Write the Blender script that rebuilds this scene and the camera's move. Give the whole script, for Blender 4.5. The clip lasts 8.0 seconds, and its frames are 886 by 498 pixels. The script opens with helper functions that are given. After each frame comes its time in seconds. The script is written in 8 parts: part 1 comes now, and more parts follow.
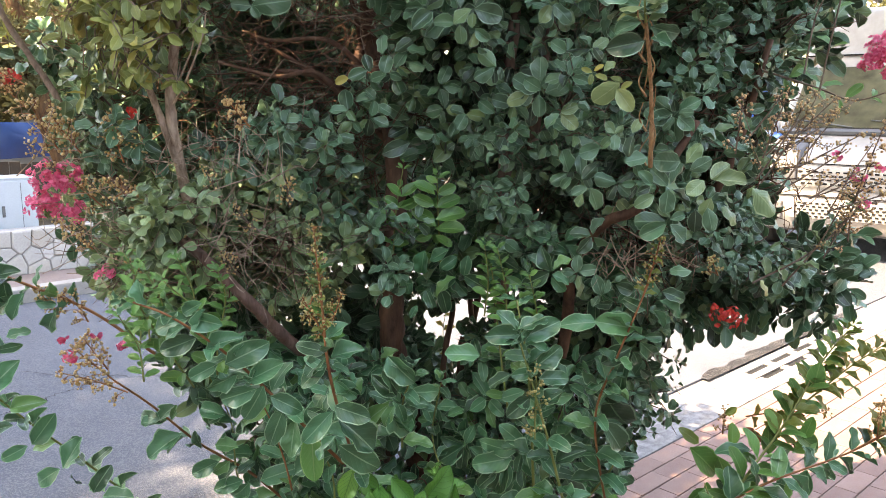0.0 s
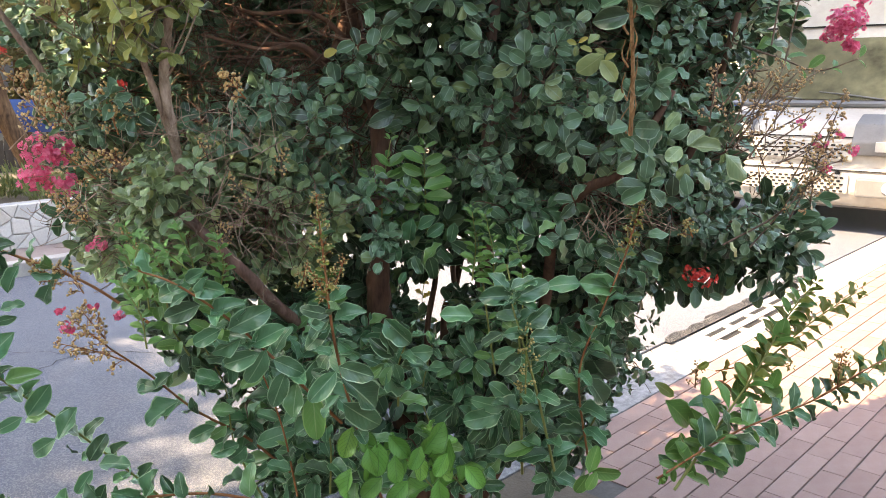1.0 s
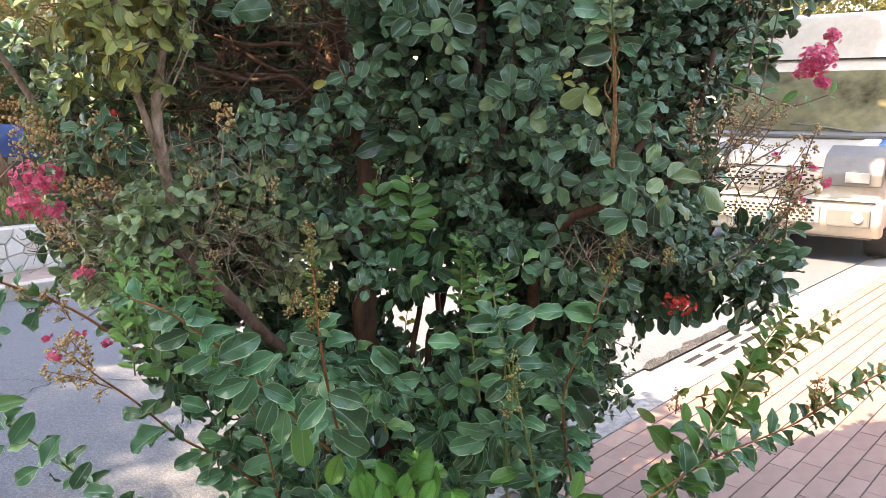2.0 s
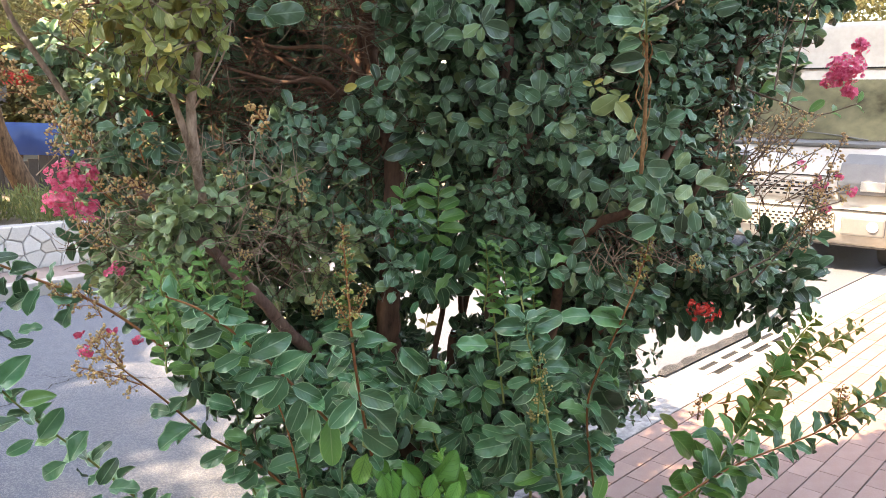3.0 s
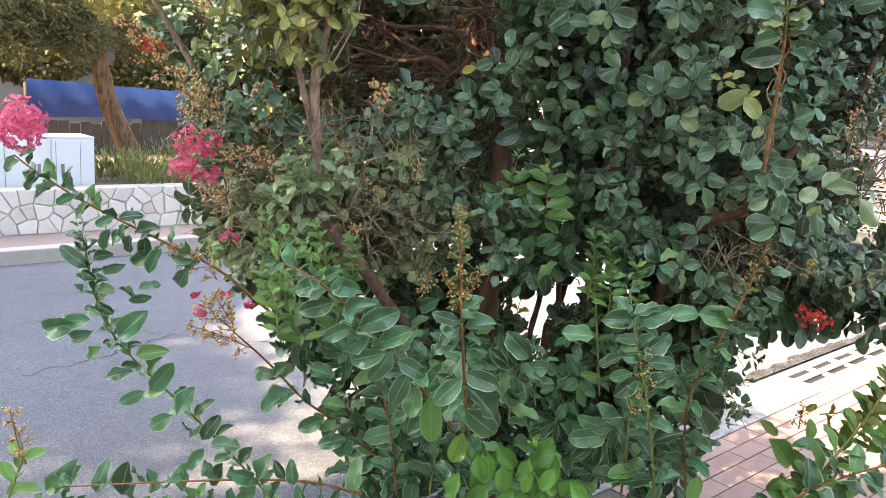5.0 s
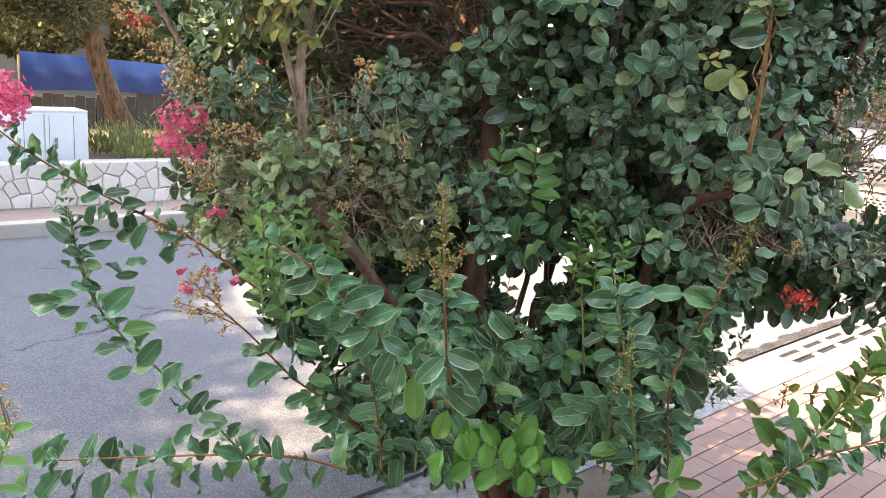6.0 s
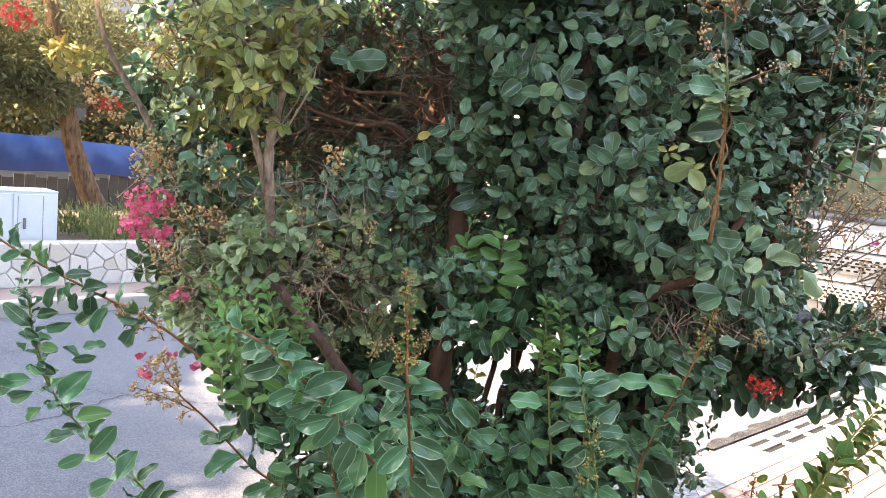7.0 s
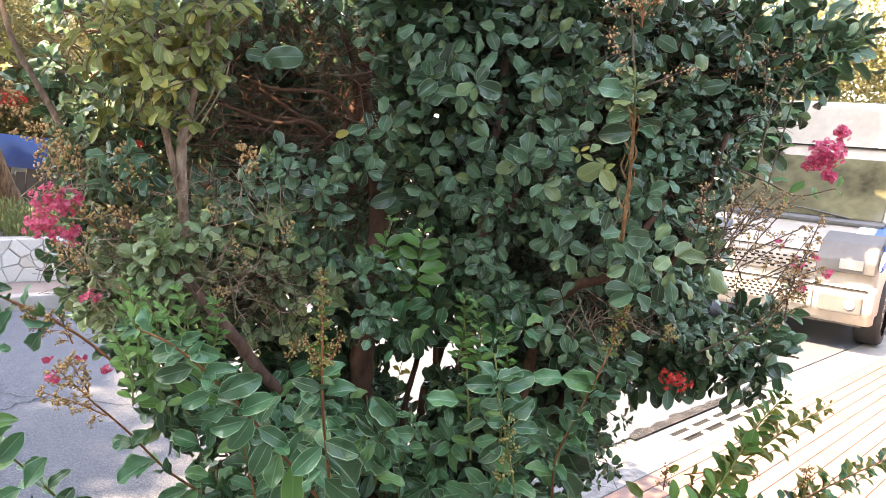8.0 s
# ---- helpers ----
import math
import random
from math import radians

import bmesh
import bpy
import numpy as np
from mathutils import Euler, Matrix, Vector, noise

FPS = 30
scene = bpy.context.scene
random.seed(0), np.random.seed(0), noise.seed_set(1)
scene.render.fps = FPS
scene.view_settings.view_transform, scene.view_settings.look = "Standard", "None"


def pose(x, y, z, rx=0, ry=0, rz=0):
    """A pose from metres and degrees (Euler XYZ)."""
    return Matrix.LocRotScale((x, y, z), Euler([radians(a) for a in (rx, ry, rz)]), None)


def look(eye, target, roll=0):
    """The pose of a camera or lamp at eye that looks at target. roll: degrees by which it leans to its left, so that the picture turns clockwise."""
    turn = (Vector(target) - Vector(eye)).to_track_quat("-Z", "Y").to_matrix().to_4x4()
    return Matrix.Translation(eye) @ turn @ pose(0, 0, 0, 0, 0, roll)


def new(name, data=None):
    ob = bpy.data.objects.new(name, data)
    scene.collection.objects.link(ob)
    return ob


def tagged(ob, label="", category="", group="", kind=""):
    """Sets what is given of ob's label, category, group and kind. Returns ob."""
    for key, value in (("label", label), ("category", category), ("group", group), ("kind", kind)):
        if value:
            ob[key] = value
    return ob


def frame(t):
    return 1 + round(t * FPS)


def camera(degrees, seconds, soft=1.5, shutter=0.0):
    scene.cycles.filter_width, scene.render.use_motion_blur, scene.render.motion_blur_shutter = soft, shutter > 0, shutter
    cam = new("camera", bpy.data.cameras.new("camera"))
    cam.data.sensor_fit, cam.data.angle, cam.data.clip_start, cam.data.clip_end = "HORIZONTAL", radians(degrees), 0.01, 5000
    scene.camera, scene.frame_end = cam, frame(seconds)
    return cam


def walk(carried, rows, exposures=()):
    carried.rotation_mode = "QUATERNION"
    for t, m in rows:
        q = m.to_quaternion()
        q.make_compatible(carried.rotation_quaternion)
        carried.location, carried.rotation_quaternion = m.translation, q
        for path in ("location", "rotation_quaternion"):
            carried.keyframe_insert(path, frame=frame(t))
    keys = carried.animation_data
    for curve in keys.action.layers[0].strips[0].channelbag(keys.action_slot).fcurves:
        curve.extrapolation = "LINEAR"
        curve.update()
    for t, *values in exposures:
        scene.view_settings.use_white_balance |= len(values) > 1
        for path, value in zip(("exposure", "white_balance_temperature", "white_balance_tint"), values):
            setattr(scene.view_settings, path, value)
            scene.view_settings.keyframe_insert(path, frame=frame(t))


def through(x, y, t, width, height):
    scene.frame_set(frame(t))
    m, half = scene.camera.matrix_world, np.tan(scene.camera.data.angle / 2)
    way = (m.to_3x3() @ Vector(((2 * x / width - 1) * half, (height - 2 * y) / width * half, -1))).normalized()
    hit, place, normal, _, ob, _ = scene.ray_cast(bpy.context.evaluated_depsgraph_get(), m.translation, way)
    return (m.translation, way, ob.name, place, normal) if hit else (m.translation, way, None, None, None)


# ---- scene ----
cam = camera(58.4, 8.0, soft=0.35)
METRES, EYE, TILT, LEAN, TURN = 0.44, 1.42, -10.2, 0.0, 0.0
ROWS = [
    (0.0, 0.0, 0.0, 0.0, -0.0, -0.0, -0.0),
    (0.5, -0.1502, -0.0934, -0.0614, -1.9, -1.61, 0.78),
    (1.0, -0.193, -0.1623, -0.0428, -3.26, -1.82, 0.83),
    (1.5, -0.22, -0.2077, -0.0324, -4.76, -0.44, 0.82),
    (3.0, -0.367, -0.2641, -0.0323, -4.36, 0.32, -0.19),
    (3.5, -0.4566, -0.2673, -0.0564, -2.4, 0.3, -1.42),
    (4.0, -0.5234, -0.2694, -0.0583, -0.65, 0.21, -2.49),
    (4.5, -0.5689, -0.2726, -0.047, 0.73, -0.1, -3.66),
    (6.0, -0.4843, -0.2774, -0.023, 0.94, -2.75, -4.44),
    (6.5, -0.4648, -0.2973, -0.01, -0.05, 3.16, -5.06),
    (7.0, -0.4443, -0.2734, -0.0147, -1.02, 3.53, -5.02),
    (7.5, -0.3781, -0.2573, 0.006, -3.35, 3.59, -4.74),
    (8.0, -0.3508, -0.2912, 0.0204, -5.68, 3.48, -4.49),
]
EXPOSURE, KELVIN = 3.5, 9150
walk(cam, [(t, pose(0, 0, EYE, TILT, LEAN, TURN) @ pose(METRES * x, METRES * y, METRES * z, 90 + pitch, roll, yaw)) for t, x, y, z, yaw, pitch, roll in ROWS],
     exposures=[(0.0, EXPOSURE, KELVIN, 16), (1.5, EXPOSURE - 0.12, KELVIN, 16), (4.5, EXPOSURE + 0.12, KELVIN + 250, 16), (6.0, EXPOSURE + 0.08, KELVIN + 300, 17),
                (6.5, EXPOSURE + 0.2, KELVIN - 700, 15), (7.0, EXPOSURE + 0.18, KELVIN - 350, 17), (8.0, EXPOSURE + 0.08, KELVIN, 18)])

# ---- light: a low sun from behind on the left, and the open sky ----
SUN_AZ, SUN_EL = math.atan2(-0.91, -0.41), radians(56)
TO_SUN = Vector((math.sin(SUN_AZ) * math.cos(SUN_EL), math.cos(SUN_AZ) * math.cos(SUN_EL), math.sin(SUN_EL)))
world = bpy.data.worlds.new("sky")
scene.world = world
world.use_nodes = True
wn = world.node_tree.nodes
sky = wn.new("ShaderNodeTexSky")
sky.sky_type = "NISHITA"
sky.sun_disc = False
sky.sun_elevation, sky.sun_rotation = SUN_EL, SUN_AZ
world.node_tree.links.new(sky.outputs["Color"], wn["Background"].inputs["Color"])
wn["Background"].inputs["Strength"].default_value = 0.15
sun_data = bpy.data.lights.new("sun", "SUN")
sun_data.energy, sun_data.angle, sun_data.color = 2.6, radians(0.6), (1.0, 0.88, 0.72)
sun = new("sun", sun_data)
sun.matrix_world = look(TO_SUN * 40, (0, 0, 0))

ROAD = Matrix.Rotation(radians(43), 4, "Z")   # local x runs along the road, local y across it
rng = np.random.default_rng(7)


# ---- materials ----
class Mat:
    """A small builder of node materials."""

    def __init__(self, name, rough=0.6, metal=0.0, spec=0.5):
        self.m = bpy.data.materials.new(name)
        self.m.use_nodes = True
        self.t = self.m.node_tree
        self.b = self.t.nodes["Principled BSDF"]
        self.b.inputs["Roughness"].default_value = rough
        self.b.inputs["Metallic"].default_value = metal
        self.b.inputs["Specular IOR Level"].default_value = spec

    def node(self, kind, **values):
        n = self.t.nodes.new(kind)
        for k, v in values.items():
            n.inputs[k].default_value = v
        return n

    def link(self, a, b):
        self.t.links.new(a, b)

    def coords(self, which="Object"):
        return self.node("ShaderNodeTexCoord").outputs[which]

    def noise(self, scale, detail=4.0, rough=0.6, vector=None):
        n = self.node("ShaderNodeTexNoise", Scale=scale, Detail=detail, Roughness=rough)
        self.link(vector or self.coords(), n.inputs["Vector"])
        return n.outputs["Fac"]

    def ramp(self, fac, stops):
        r = self.node("ShaderNodeValToRGB")
        e = r.color_ramp.elements
        while len(e) < len(stops):
            e.new(0.5)
        for el, (p, c) in zip(e, stops):
            el.position, el.color = p, (*c, 1)
        self.link(fac, r.inputs["Fac"])
        return r.outputs["Color"]

    def math(self, op, a, b=None):
        n = self.t.nodes.new("ShaderNodeMath")
        n.operation = op
        for i, v in enumerate((a, b)):
            if v is None:
                continue
            if isinstance(v, (int, float)):
                n.inputs[i].default_value = v
            else:
                self.link(v, n.inputs[i])
        return n.outputs[0]

    def mix(self, fac, a, b, blend="MIX"):
        n = self.t.nodes.new("ShaderNodeMix")
        n.data_type, n.blend_type = "RGBA", blend
        for i, v in ((0, fac), (6, a), (7, b)):
            if isinstance(v, (int, float)):
                n.inputs[i].default_value = v
            elif isinstance(v, tuple):
                n.inputs[i].default_value = (*v, 1)
            else:
                self.link(v, n.inputs[i])
        return n.outputs[2]

    def color(self, sock):
        if isinstance(sock, tuple):
            self.b.inputs["Base Color"].default_value = (*sock, 1)
        else:
            self.link(sock, self.b.inputs["Base Color"])
        return self

    def bump(self, height, strength=0.3, distance=0.01):
        n = self.node("ShaderNodeBump", Strength=strength, Distance=distance)
        self.link(height, n.inputs["Height"])
        self.link(n.outputs["Normal"], self.b.inputs["Normal"])
        return self


def leaf_material(name, dark, mid, light, rib, rough=0.42, through=0.22, glow=None, side_vein=0.35):
    """Leaf blades: colour varies from leaf to leaf and over the blade, the midrib and side veins are paler."""
    a = Mat(name, rough, 0.0, 0.5)
    isl = a.node("ShaderNodeNewGeometry").outputs["Random Per Island"]
    obj = a.node("ShaderNodeObjectInfo").outputs["Random"]
    rnd = a.math("FRACT", a.math("ADD", isl, obj))
    base = a.ramp(rnd, [(0.0, dark), (0.3, tuple(0.62 * v for v in mid)), (0.82, tuple(1.08 * v for v in mid)), (1.0, light)])
    uv = a.node("ShaderNodeUVMap").outputs["UV"]
    sep = a.node("ShaderNodeSeparateXYZ")
    a.link(uv, sep.inputs[0])
    across = a.math("ABSOLUTE", a.math("SUBTRACT", sep.outputs["X"], 0.5))
    midrib = a.math("LESS_THAN", across, 0.026)
    slant = a.math("SUBTRACT", a.math("MULTIPLY", sep.outputs["Y"], 7.0), a.math("MULTIPLY", across, 5.0))
    side = a.math("LESS_THAN", a.math("ABSOLUTE", a.math("SUBTRACT", a.math("FRACT", slant), 0.5)), 0.06)
    vein = a.math("MAXIMUM", midrib, a.math("MULTIPLY", side, side_vein))
    blotch = a.noise(85.0, 6.0, 0.7)
    c = a.mix(a.math("MULTIPLY", blotch, 0.18), base, light, "MIX")
    edge = a.math("GREATER_THAN", a.math("ADD", across, a.math("MULTIPLY", blotch, 0.03)), 0.462)
    c = a.mix(a.math("MAXIMUM", a.math("MULTIPLY", vein, 0.5), a.math("MULTIPLY", edge, 0.7)), c, rib)
    a.color(c)
    a.link(a.math("ADD", a.math("MULTIPLY", blotch, 0.25), rough - 0.1), a.b.inputs["Roughness"])
    puff = a.math("ABSOLUTE", a.math("SUBTRACT", a.math("FRACT", slant), 0.5))
    a.bump(a.math("ADD", a.math("MULTIPLY", puff, -0.6), a.math("MULTIPLY", midrib, -1.0)), 0.5, 0.002)
    tr = a.node("ShaderNodeBsdfTranslucent")
    a.link(a.mix(0.5, c, glow or light), tr.inputs["Color"])
    ms = a.node("ShaderNodeMixShader", Fac=through)
    a.link(a.b.outputs[0], ms.inputs[1])
    a.link(tr.outputs[0], ms.inputs[2])
    a.link(ms.outputs[0], a.t.nodes["Material Output"].inputs["Surface"])
    return a.m


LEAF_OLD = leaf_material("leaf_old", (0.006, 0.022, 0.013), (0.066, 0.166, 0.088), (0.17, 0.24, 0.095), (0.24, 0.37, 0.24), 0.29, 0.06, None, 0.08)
LEAF_SMALL = leaf_material("leaf_small", (0.02, 0.05, 0.025), (0.14, 0.235, 0.105), (0.3, 0.33, 0.12), (0.34, 0.42, 0.22), 0.3, 0.1, None, 0.12)
LEAF_NEW = leaf_material("leaf_new", (0.008, 0.036, 0.019), (0.05, 0.176, 0.084), (0.13, 0.27, 0.08), (0.27, 0.43, 0.25), 0.3, 0.1, None, 0.12)
LEAF_OLIVE = leaf_material("leaf_olive", (0.07, 0.14, 0.04), (0.19, 0.24, 0.06), (0.42, 0.34, 0.08), (0.36, 0.38, 0.16), 0.45, 0.25)
LEAF_BRIGHT = leaf_material("leaf_bright", (0.05, 0.16, 0.035), (0.085, 0.24, 0.055), (0.15, 0.31, 0.07), (0.24, 0.4, 0.14), 0.36, 0.25)
LEAF_VINE = leaf_material("leaf_vine", (0.07, 0.25, 0.045), (0.11, 0.34, 0.065), (0.18, 0.4, 0.08), (0.03, 0.1, 0.02), 0.4, 0.22, None, 1.0)
LEAF_PALE = leaf_material("leaf_pale", (0.25, 0.33, 0.12), (0.28, 0.36, 0.14), (0.3, 0.38, 0.16), (0.4, 0.45, 0.25), 0.5, 0.3)
LEAF_TIP = leaf_material("leaf_tip", (0.16, 0.2, 0.04), (0.24, 0.24, 0.05), (0.3, 0.17, 0.06), (0.3, 0.3, 0.1), 0.42, 0.35)
LEAF_LIME = leaf_material("leaf_lime", (0.1, 0.17, 0.03), (0.16, 0.22, 0.04), (0.24, 0.22, 0.05), (0.26, 0.32, 0.12), 0.42, 0.35)
LEAF_RED = leaf_material("leaf_red", (0.3, 0.12, 0.07), (0.36, 0.16, 0.09), (0.4, 0.2, 0.12), (0.4, 0.2, 0.1), 0.45, 0.35)


def bark_material(name, a_col, b_col, scale=30.0, rough=0.75):
    a = Mat(name, rough, 0.0, 0.15)
    mp = a.node("ShaderNodeMapping")
    mp.inputs["Scale"].default_value = (1, 1, 0.25)
    a.link(a.coords(), mp.inputs["Vector"])
    n = a.noise(scale, 5.0, 0.65, mp.outputs[0])
    a.color(a.ramp(n, [(0.3, a_col), (0.7, b_col)]))
    return a.bump(n, 0.5, 0.006).m


BARK = bark_material("bark_brown", (0.035, 0.018, 0.012), (0.17, 0.09, 0.06))
BARK_RED = bark_material("bark_red_brown", (0.09, 0.05, 0.038), (0.24, 0.15, 0.115), 40.0)
BARK_PALE = bark_material("bark_pale", (0.14, 0.085, 0.055), (0.5, 0.37, 0.28), 70.0)
TWIG = bark_material("twig_grey", (0.08, 0.055, 0.04), (0.24, 0.17, 0.125), 60)
STEM_RED = bark_material("stem_red", (0.2, 0.075, 0.035), (0.3, 0.14, 0.06), 50, 0.5)
STEM_GREEN = bark_material("stem_green", (0.13, 0.17, 0.05), (0.22, 0.22, 0.08), 50, 0.5)
PEELED = bark_material("bark_peeled", (0.2, 0.1, 0.045), (0.5, 0.3, 0.16), 110)
BUD = Mat("bud", 0.5).color((0.5, 0.33, 0.14)).m
BUD_GREEN = Mat("bud_green", 0.5).color((0.38, 0.31, 0.12)).m
CAPSULE = Mat("dry_capsule", 0.8).color((0.52, 0.33, 0.17)).m


def petal_material(name, a_col, b_col):
    a = Mat(name, 0.5)
    isl = a.node("ShaderNodeNewGeometry").outputs["Random Per Island"]
    c = a.ramp(isl, [(0.0, a_col), (1.0, b_col)])
    a.color(c)
    tr = a.node("ShaderNodeBsdfTranslucent")
    a.link(c, tr.inputs["Color"])
    ms = a.node("ShaderNodeMixShader", Fac=0.3)
    a.link(a.b.outputs[0], ms.inputs[1])
    a.link(tr.outputs[0], ms.inputs[2])
    a.link(ms.outputs[0], a.t.nodes["Material Output"].inputs["Surface"])
    return a.m


PETAL = petal_material("petal_pink", (0.7, 0.07, 0.17), (0.82, 0.2, 0.32))
PETAL_RED = petal_material("petal_red", (0.55, 0.03, 0.03), (0.75, 0.1, 0.07))


def plain(name, c1, c2, scale=8.0, rough=0.6, bump=0.15, fine=80.0, metal=0.0):
    """Two-scale mottled surface."""
    a = Mat(name, rough, metal)
    big, small = a.noise(scale, 4.0), a.noise(fine, 3.0)
    f = a.math("ADD", a.math("MULTIPLY", big, 0.65), a.math("MULTIPLY", small, 0.35))
    a.color(a.ramp(f, [(0.3, c1), (0.7, c2)]))
    return a.bump(small, bump, 0.004).m


def per_piece(name, cols, fine=120.0, rough=0.85, bump=0.4):
    """Stone or paver: each piece has its own tone."""
    a = Mat(name, rough)
    r = a.math("FRACT", a.math("ADD", a.node("ShaderNodeObjectInfo").outputs["Random"], a.node("ShaderNodeNewGeometry").outputs["Random Per Island"]))
    c = a.ramp(r, [(i / (len(cols) - 1), k) for i, k in enumerate(cols)])
    n, g = a.noise(fine, 5.0, 0.7), a.noise(14.0, 3.0)
    c = a.mix(a.math("MULTIPLY", n, 0.5), c, (0.12, 0.1, 0.09), "MULTIPLY")
    c = a.mix(a.math("MULTIPLY", g, 0.16), c, (0.5, 0.46, 0.42), "MIX")
    a.color(c)
    return a.bump(n, bump, 0.004).m


def asphalt_material():
    a = Mat("asphalt", 0.85)
    grit = a.node("ShaderNodeTexVoronoi", Scale=210.0)
    a.link(a.coords(), grit.inputs["Vector"])
    big, mid = a.noise(0.7, 4.0), a.noise(9.0, 4.0)
    c = a.ramp(a.math("ADD", a.math("MULTIPLY", big, 0.6), a.math("MULTIPLY", mid, 0.4)), [(0.3, (0.056, 0.066, 0.086)), (0.7, (0.086, 0.098, 0.122))])
    sep = a.node("ShaderNodeSeparateXYZ")
    a.link(grit.outputs["Color"], sep.inputs[0])
    c = a.mix(a.math("MULTIPLY", a.math("GREATER_THAN", sep.outputs["X"], 0.62), 0.3), c, (0.25, 0.242, 0.236))
    a.color(c)
    return a.bump(grit.outputs["Distance"], 0.9, 0.004).m


ASPHALT = asphalt_material()


def grit_material():
    """Loose dark asphalt crumbs with pale stones between; the near-black also holds the step's shade."""
    a = Mat("shaded_road_grit", 0.9)
    v = a.node("ShaderNodeTexVoronoi", Scale=380.0)
    a.link(a.coords(), v.inputs["Vector"])
    sep = a.node("ShaderNodeSeparateXYZ")
    a.link(v.outputs["Color"], sep.inputs[0])
    f = a.math("ADD", a.math("MULTIPLY", sep.outputs["X"], 0.6), a.math("MULTIPLY", a.noise(9.0), 0.5))
    a.color(a.ramp(f, [(0.2, (0.006, 0.007, 0.01)), (0.7, (0.014, 0.015, 0.02)), (0.78, (0.2, 0.19, 0.18))]))
    return a.bump(v.outputs["Distance"], 1.0, 0.01).m


SHADED_GRIT = grit_material()
SOIL = plain("soil", (0.06, 0.045, 0.03), (0.13, 0.1, 0.07), 6.0, 0.95, 0.6)
JOINT = plain("joint_sand", (0.05, 0.045, 0.04), (0.1, 0.09, 0.08), 12.0, 0.95, 0.4)
CONCRETE = plain("concrete", (0.24, 0.225, 0.205), (0.36, 0.335, 0.305), 5.0, 0.85, 0.3)
# speckled grain, darkened as well for the shrub's shade on the near gutter
SPECKLED_SHADED = plain("speckled_shaded_concrete", (0.05, 0.05, 0.055), (0.3, 0.295, 0.29), 26.0, 0.9, 0.5, 170.0)
MORTAR = plain("mortar", (0.26, 0.25, 0.24), (0.4, 0.385, 0.37), 12.0, 0.9, 0.4)
STONE = per_piece("wall_stone", [(0.52, 0.5, 0.47), (0.62, 0.6, 0.57), (0.68, 0.66, 0.63), (0.54, 0.49, 0.43)], 60.0)
PAVER = per_piece("red_paver", [(0.19, 0.098, 0.078), (0.24, 0.135, 0.108), (0.21, 0.112, 0.09), (0.27, 0.16, 0.13)], 160.0)
PAVER_FAR = per_piece("far_paver", [(0.2, 0.14, 0.125), (0.25, 0.19, 0.17), (0.27, 0.23, 0.215)], 90.0)
IRON = plain("cast_iron", (0.1, 0.09, 0.085), (0.2, 0.17, 0.15), 20.0, 0.6, 0.2)
# near-black that stands in for the shade inside holes and gaps
DARK = Mat("painted_hollow", 0.9).color((0.005, 0.005, 0.005)).m
CABINET = plain("cabinet_grey", (0.4, 0.44, 0.47), (0.5, 0.54, 0.57), 3.0, 0.45, 0.05)
TARP = plain("blue_tarp", (0.002, 0.026, 0.125), (0.004, 0.046, 0.19), 2.0, 0.4, 0.2)
FENCE = plain("fence_wood", (0.02, 0.018, 0.017), (0.06, 0.05, 0.043), 3.0, 0.85, 0.3)
HEDGE_WALL = plain("grey_render", (0.3, 0.29, 0.265), (0.4, 0.385, 0.36), 1.5, 0.9, 0.2)
# plaster darkened in colour so the sun does not whiten the far wall
DIMMED_PLASTER = plain("dimmed_plaster", (0.2, 0.2, 0.2), (0.28, 0.28, 0.27), 1.5, 0.9, 0.2)
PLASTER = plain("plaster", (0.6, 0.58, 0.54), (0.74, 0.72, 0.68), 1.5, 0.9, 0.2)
# base set well below white so the sunlit van does not burn out
DIMMED_WHITE = plain("dimmed_white_paint", (0.27, 0.247, 0.214), (0.42, 0.39, 0.35), 1.6, 0.4, 0.02, 14.0)
BLUE_PAINT = plain("blue_car_paint", (0.03, 0.12, 0.4), (0.05, 0.17, 0.5), 2.0, 0.25, 0.02)
GREY_PLASTIC = plain("grey_plastic", (0.09, 0.09, 0.09), (0.14, 0.14, 0.14), 6.0, 0.6, 0.1)
RUBBER = plain("rubber", (0.02, 0.02, 0.02), (0.045, 0.043, 0.04), 9.0, 0.8, 0.2)
STEEL = plain("wheel_steel", (0.35, 0.35, 0.35), (0.5, 0.5, 0.5), 9.0, 0.4, 0.1, 80.0, 0.8)
LENS = Mat("lamp_lens", 0.08).color((0.75, 0.78, 0.8)).m
# mottled olive base colour paints tree reflections into the glass
GLASS = plain("reflection_glass", (0.02, 0.02, 0.014), (0.16, 0.15, 0.09), 2.0, 0.08, 0.0, 9.0)
PINE_BARK = bark_material("pine_bark", (0.025, 0.014, 0.009), (0.2, 0.11, 0.06), 26.0)
PINE = leaf_material("pine_needles", (0.03, 0.036, 0.014), (0.085, 0.095, 0.038), (0.2, 0.18, 0.07), (0.16, 0.15, 0.06), 0.6, 0.3)
SHRUB = leaf_material("verge_shrub", (0.04, 0.08, 0.03), (0.07, 0.12, 0.04), (0.26, 0.24, 0.07), (0.2, 0.2, 0.08), 0.5, 0.3)
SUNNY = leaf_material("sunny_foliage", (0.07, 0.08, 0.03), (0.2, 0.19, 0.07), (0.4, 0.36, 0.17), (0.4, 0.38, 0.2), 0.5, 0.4)


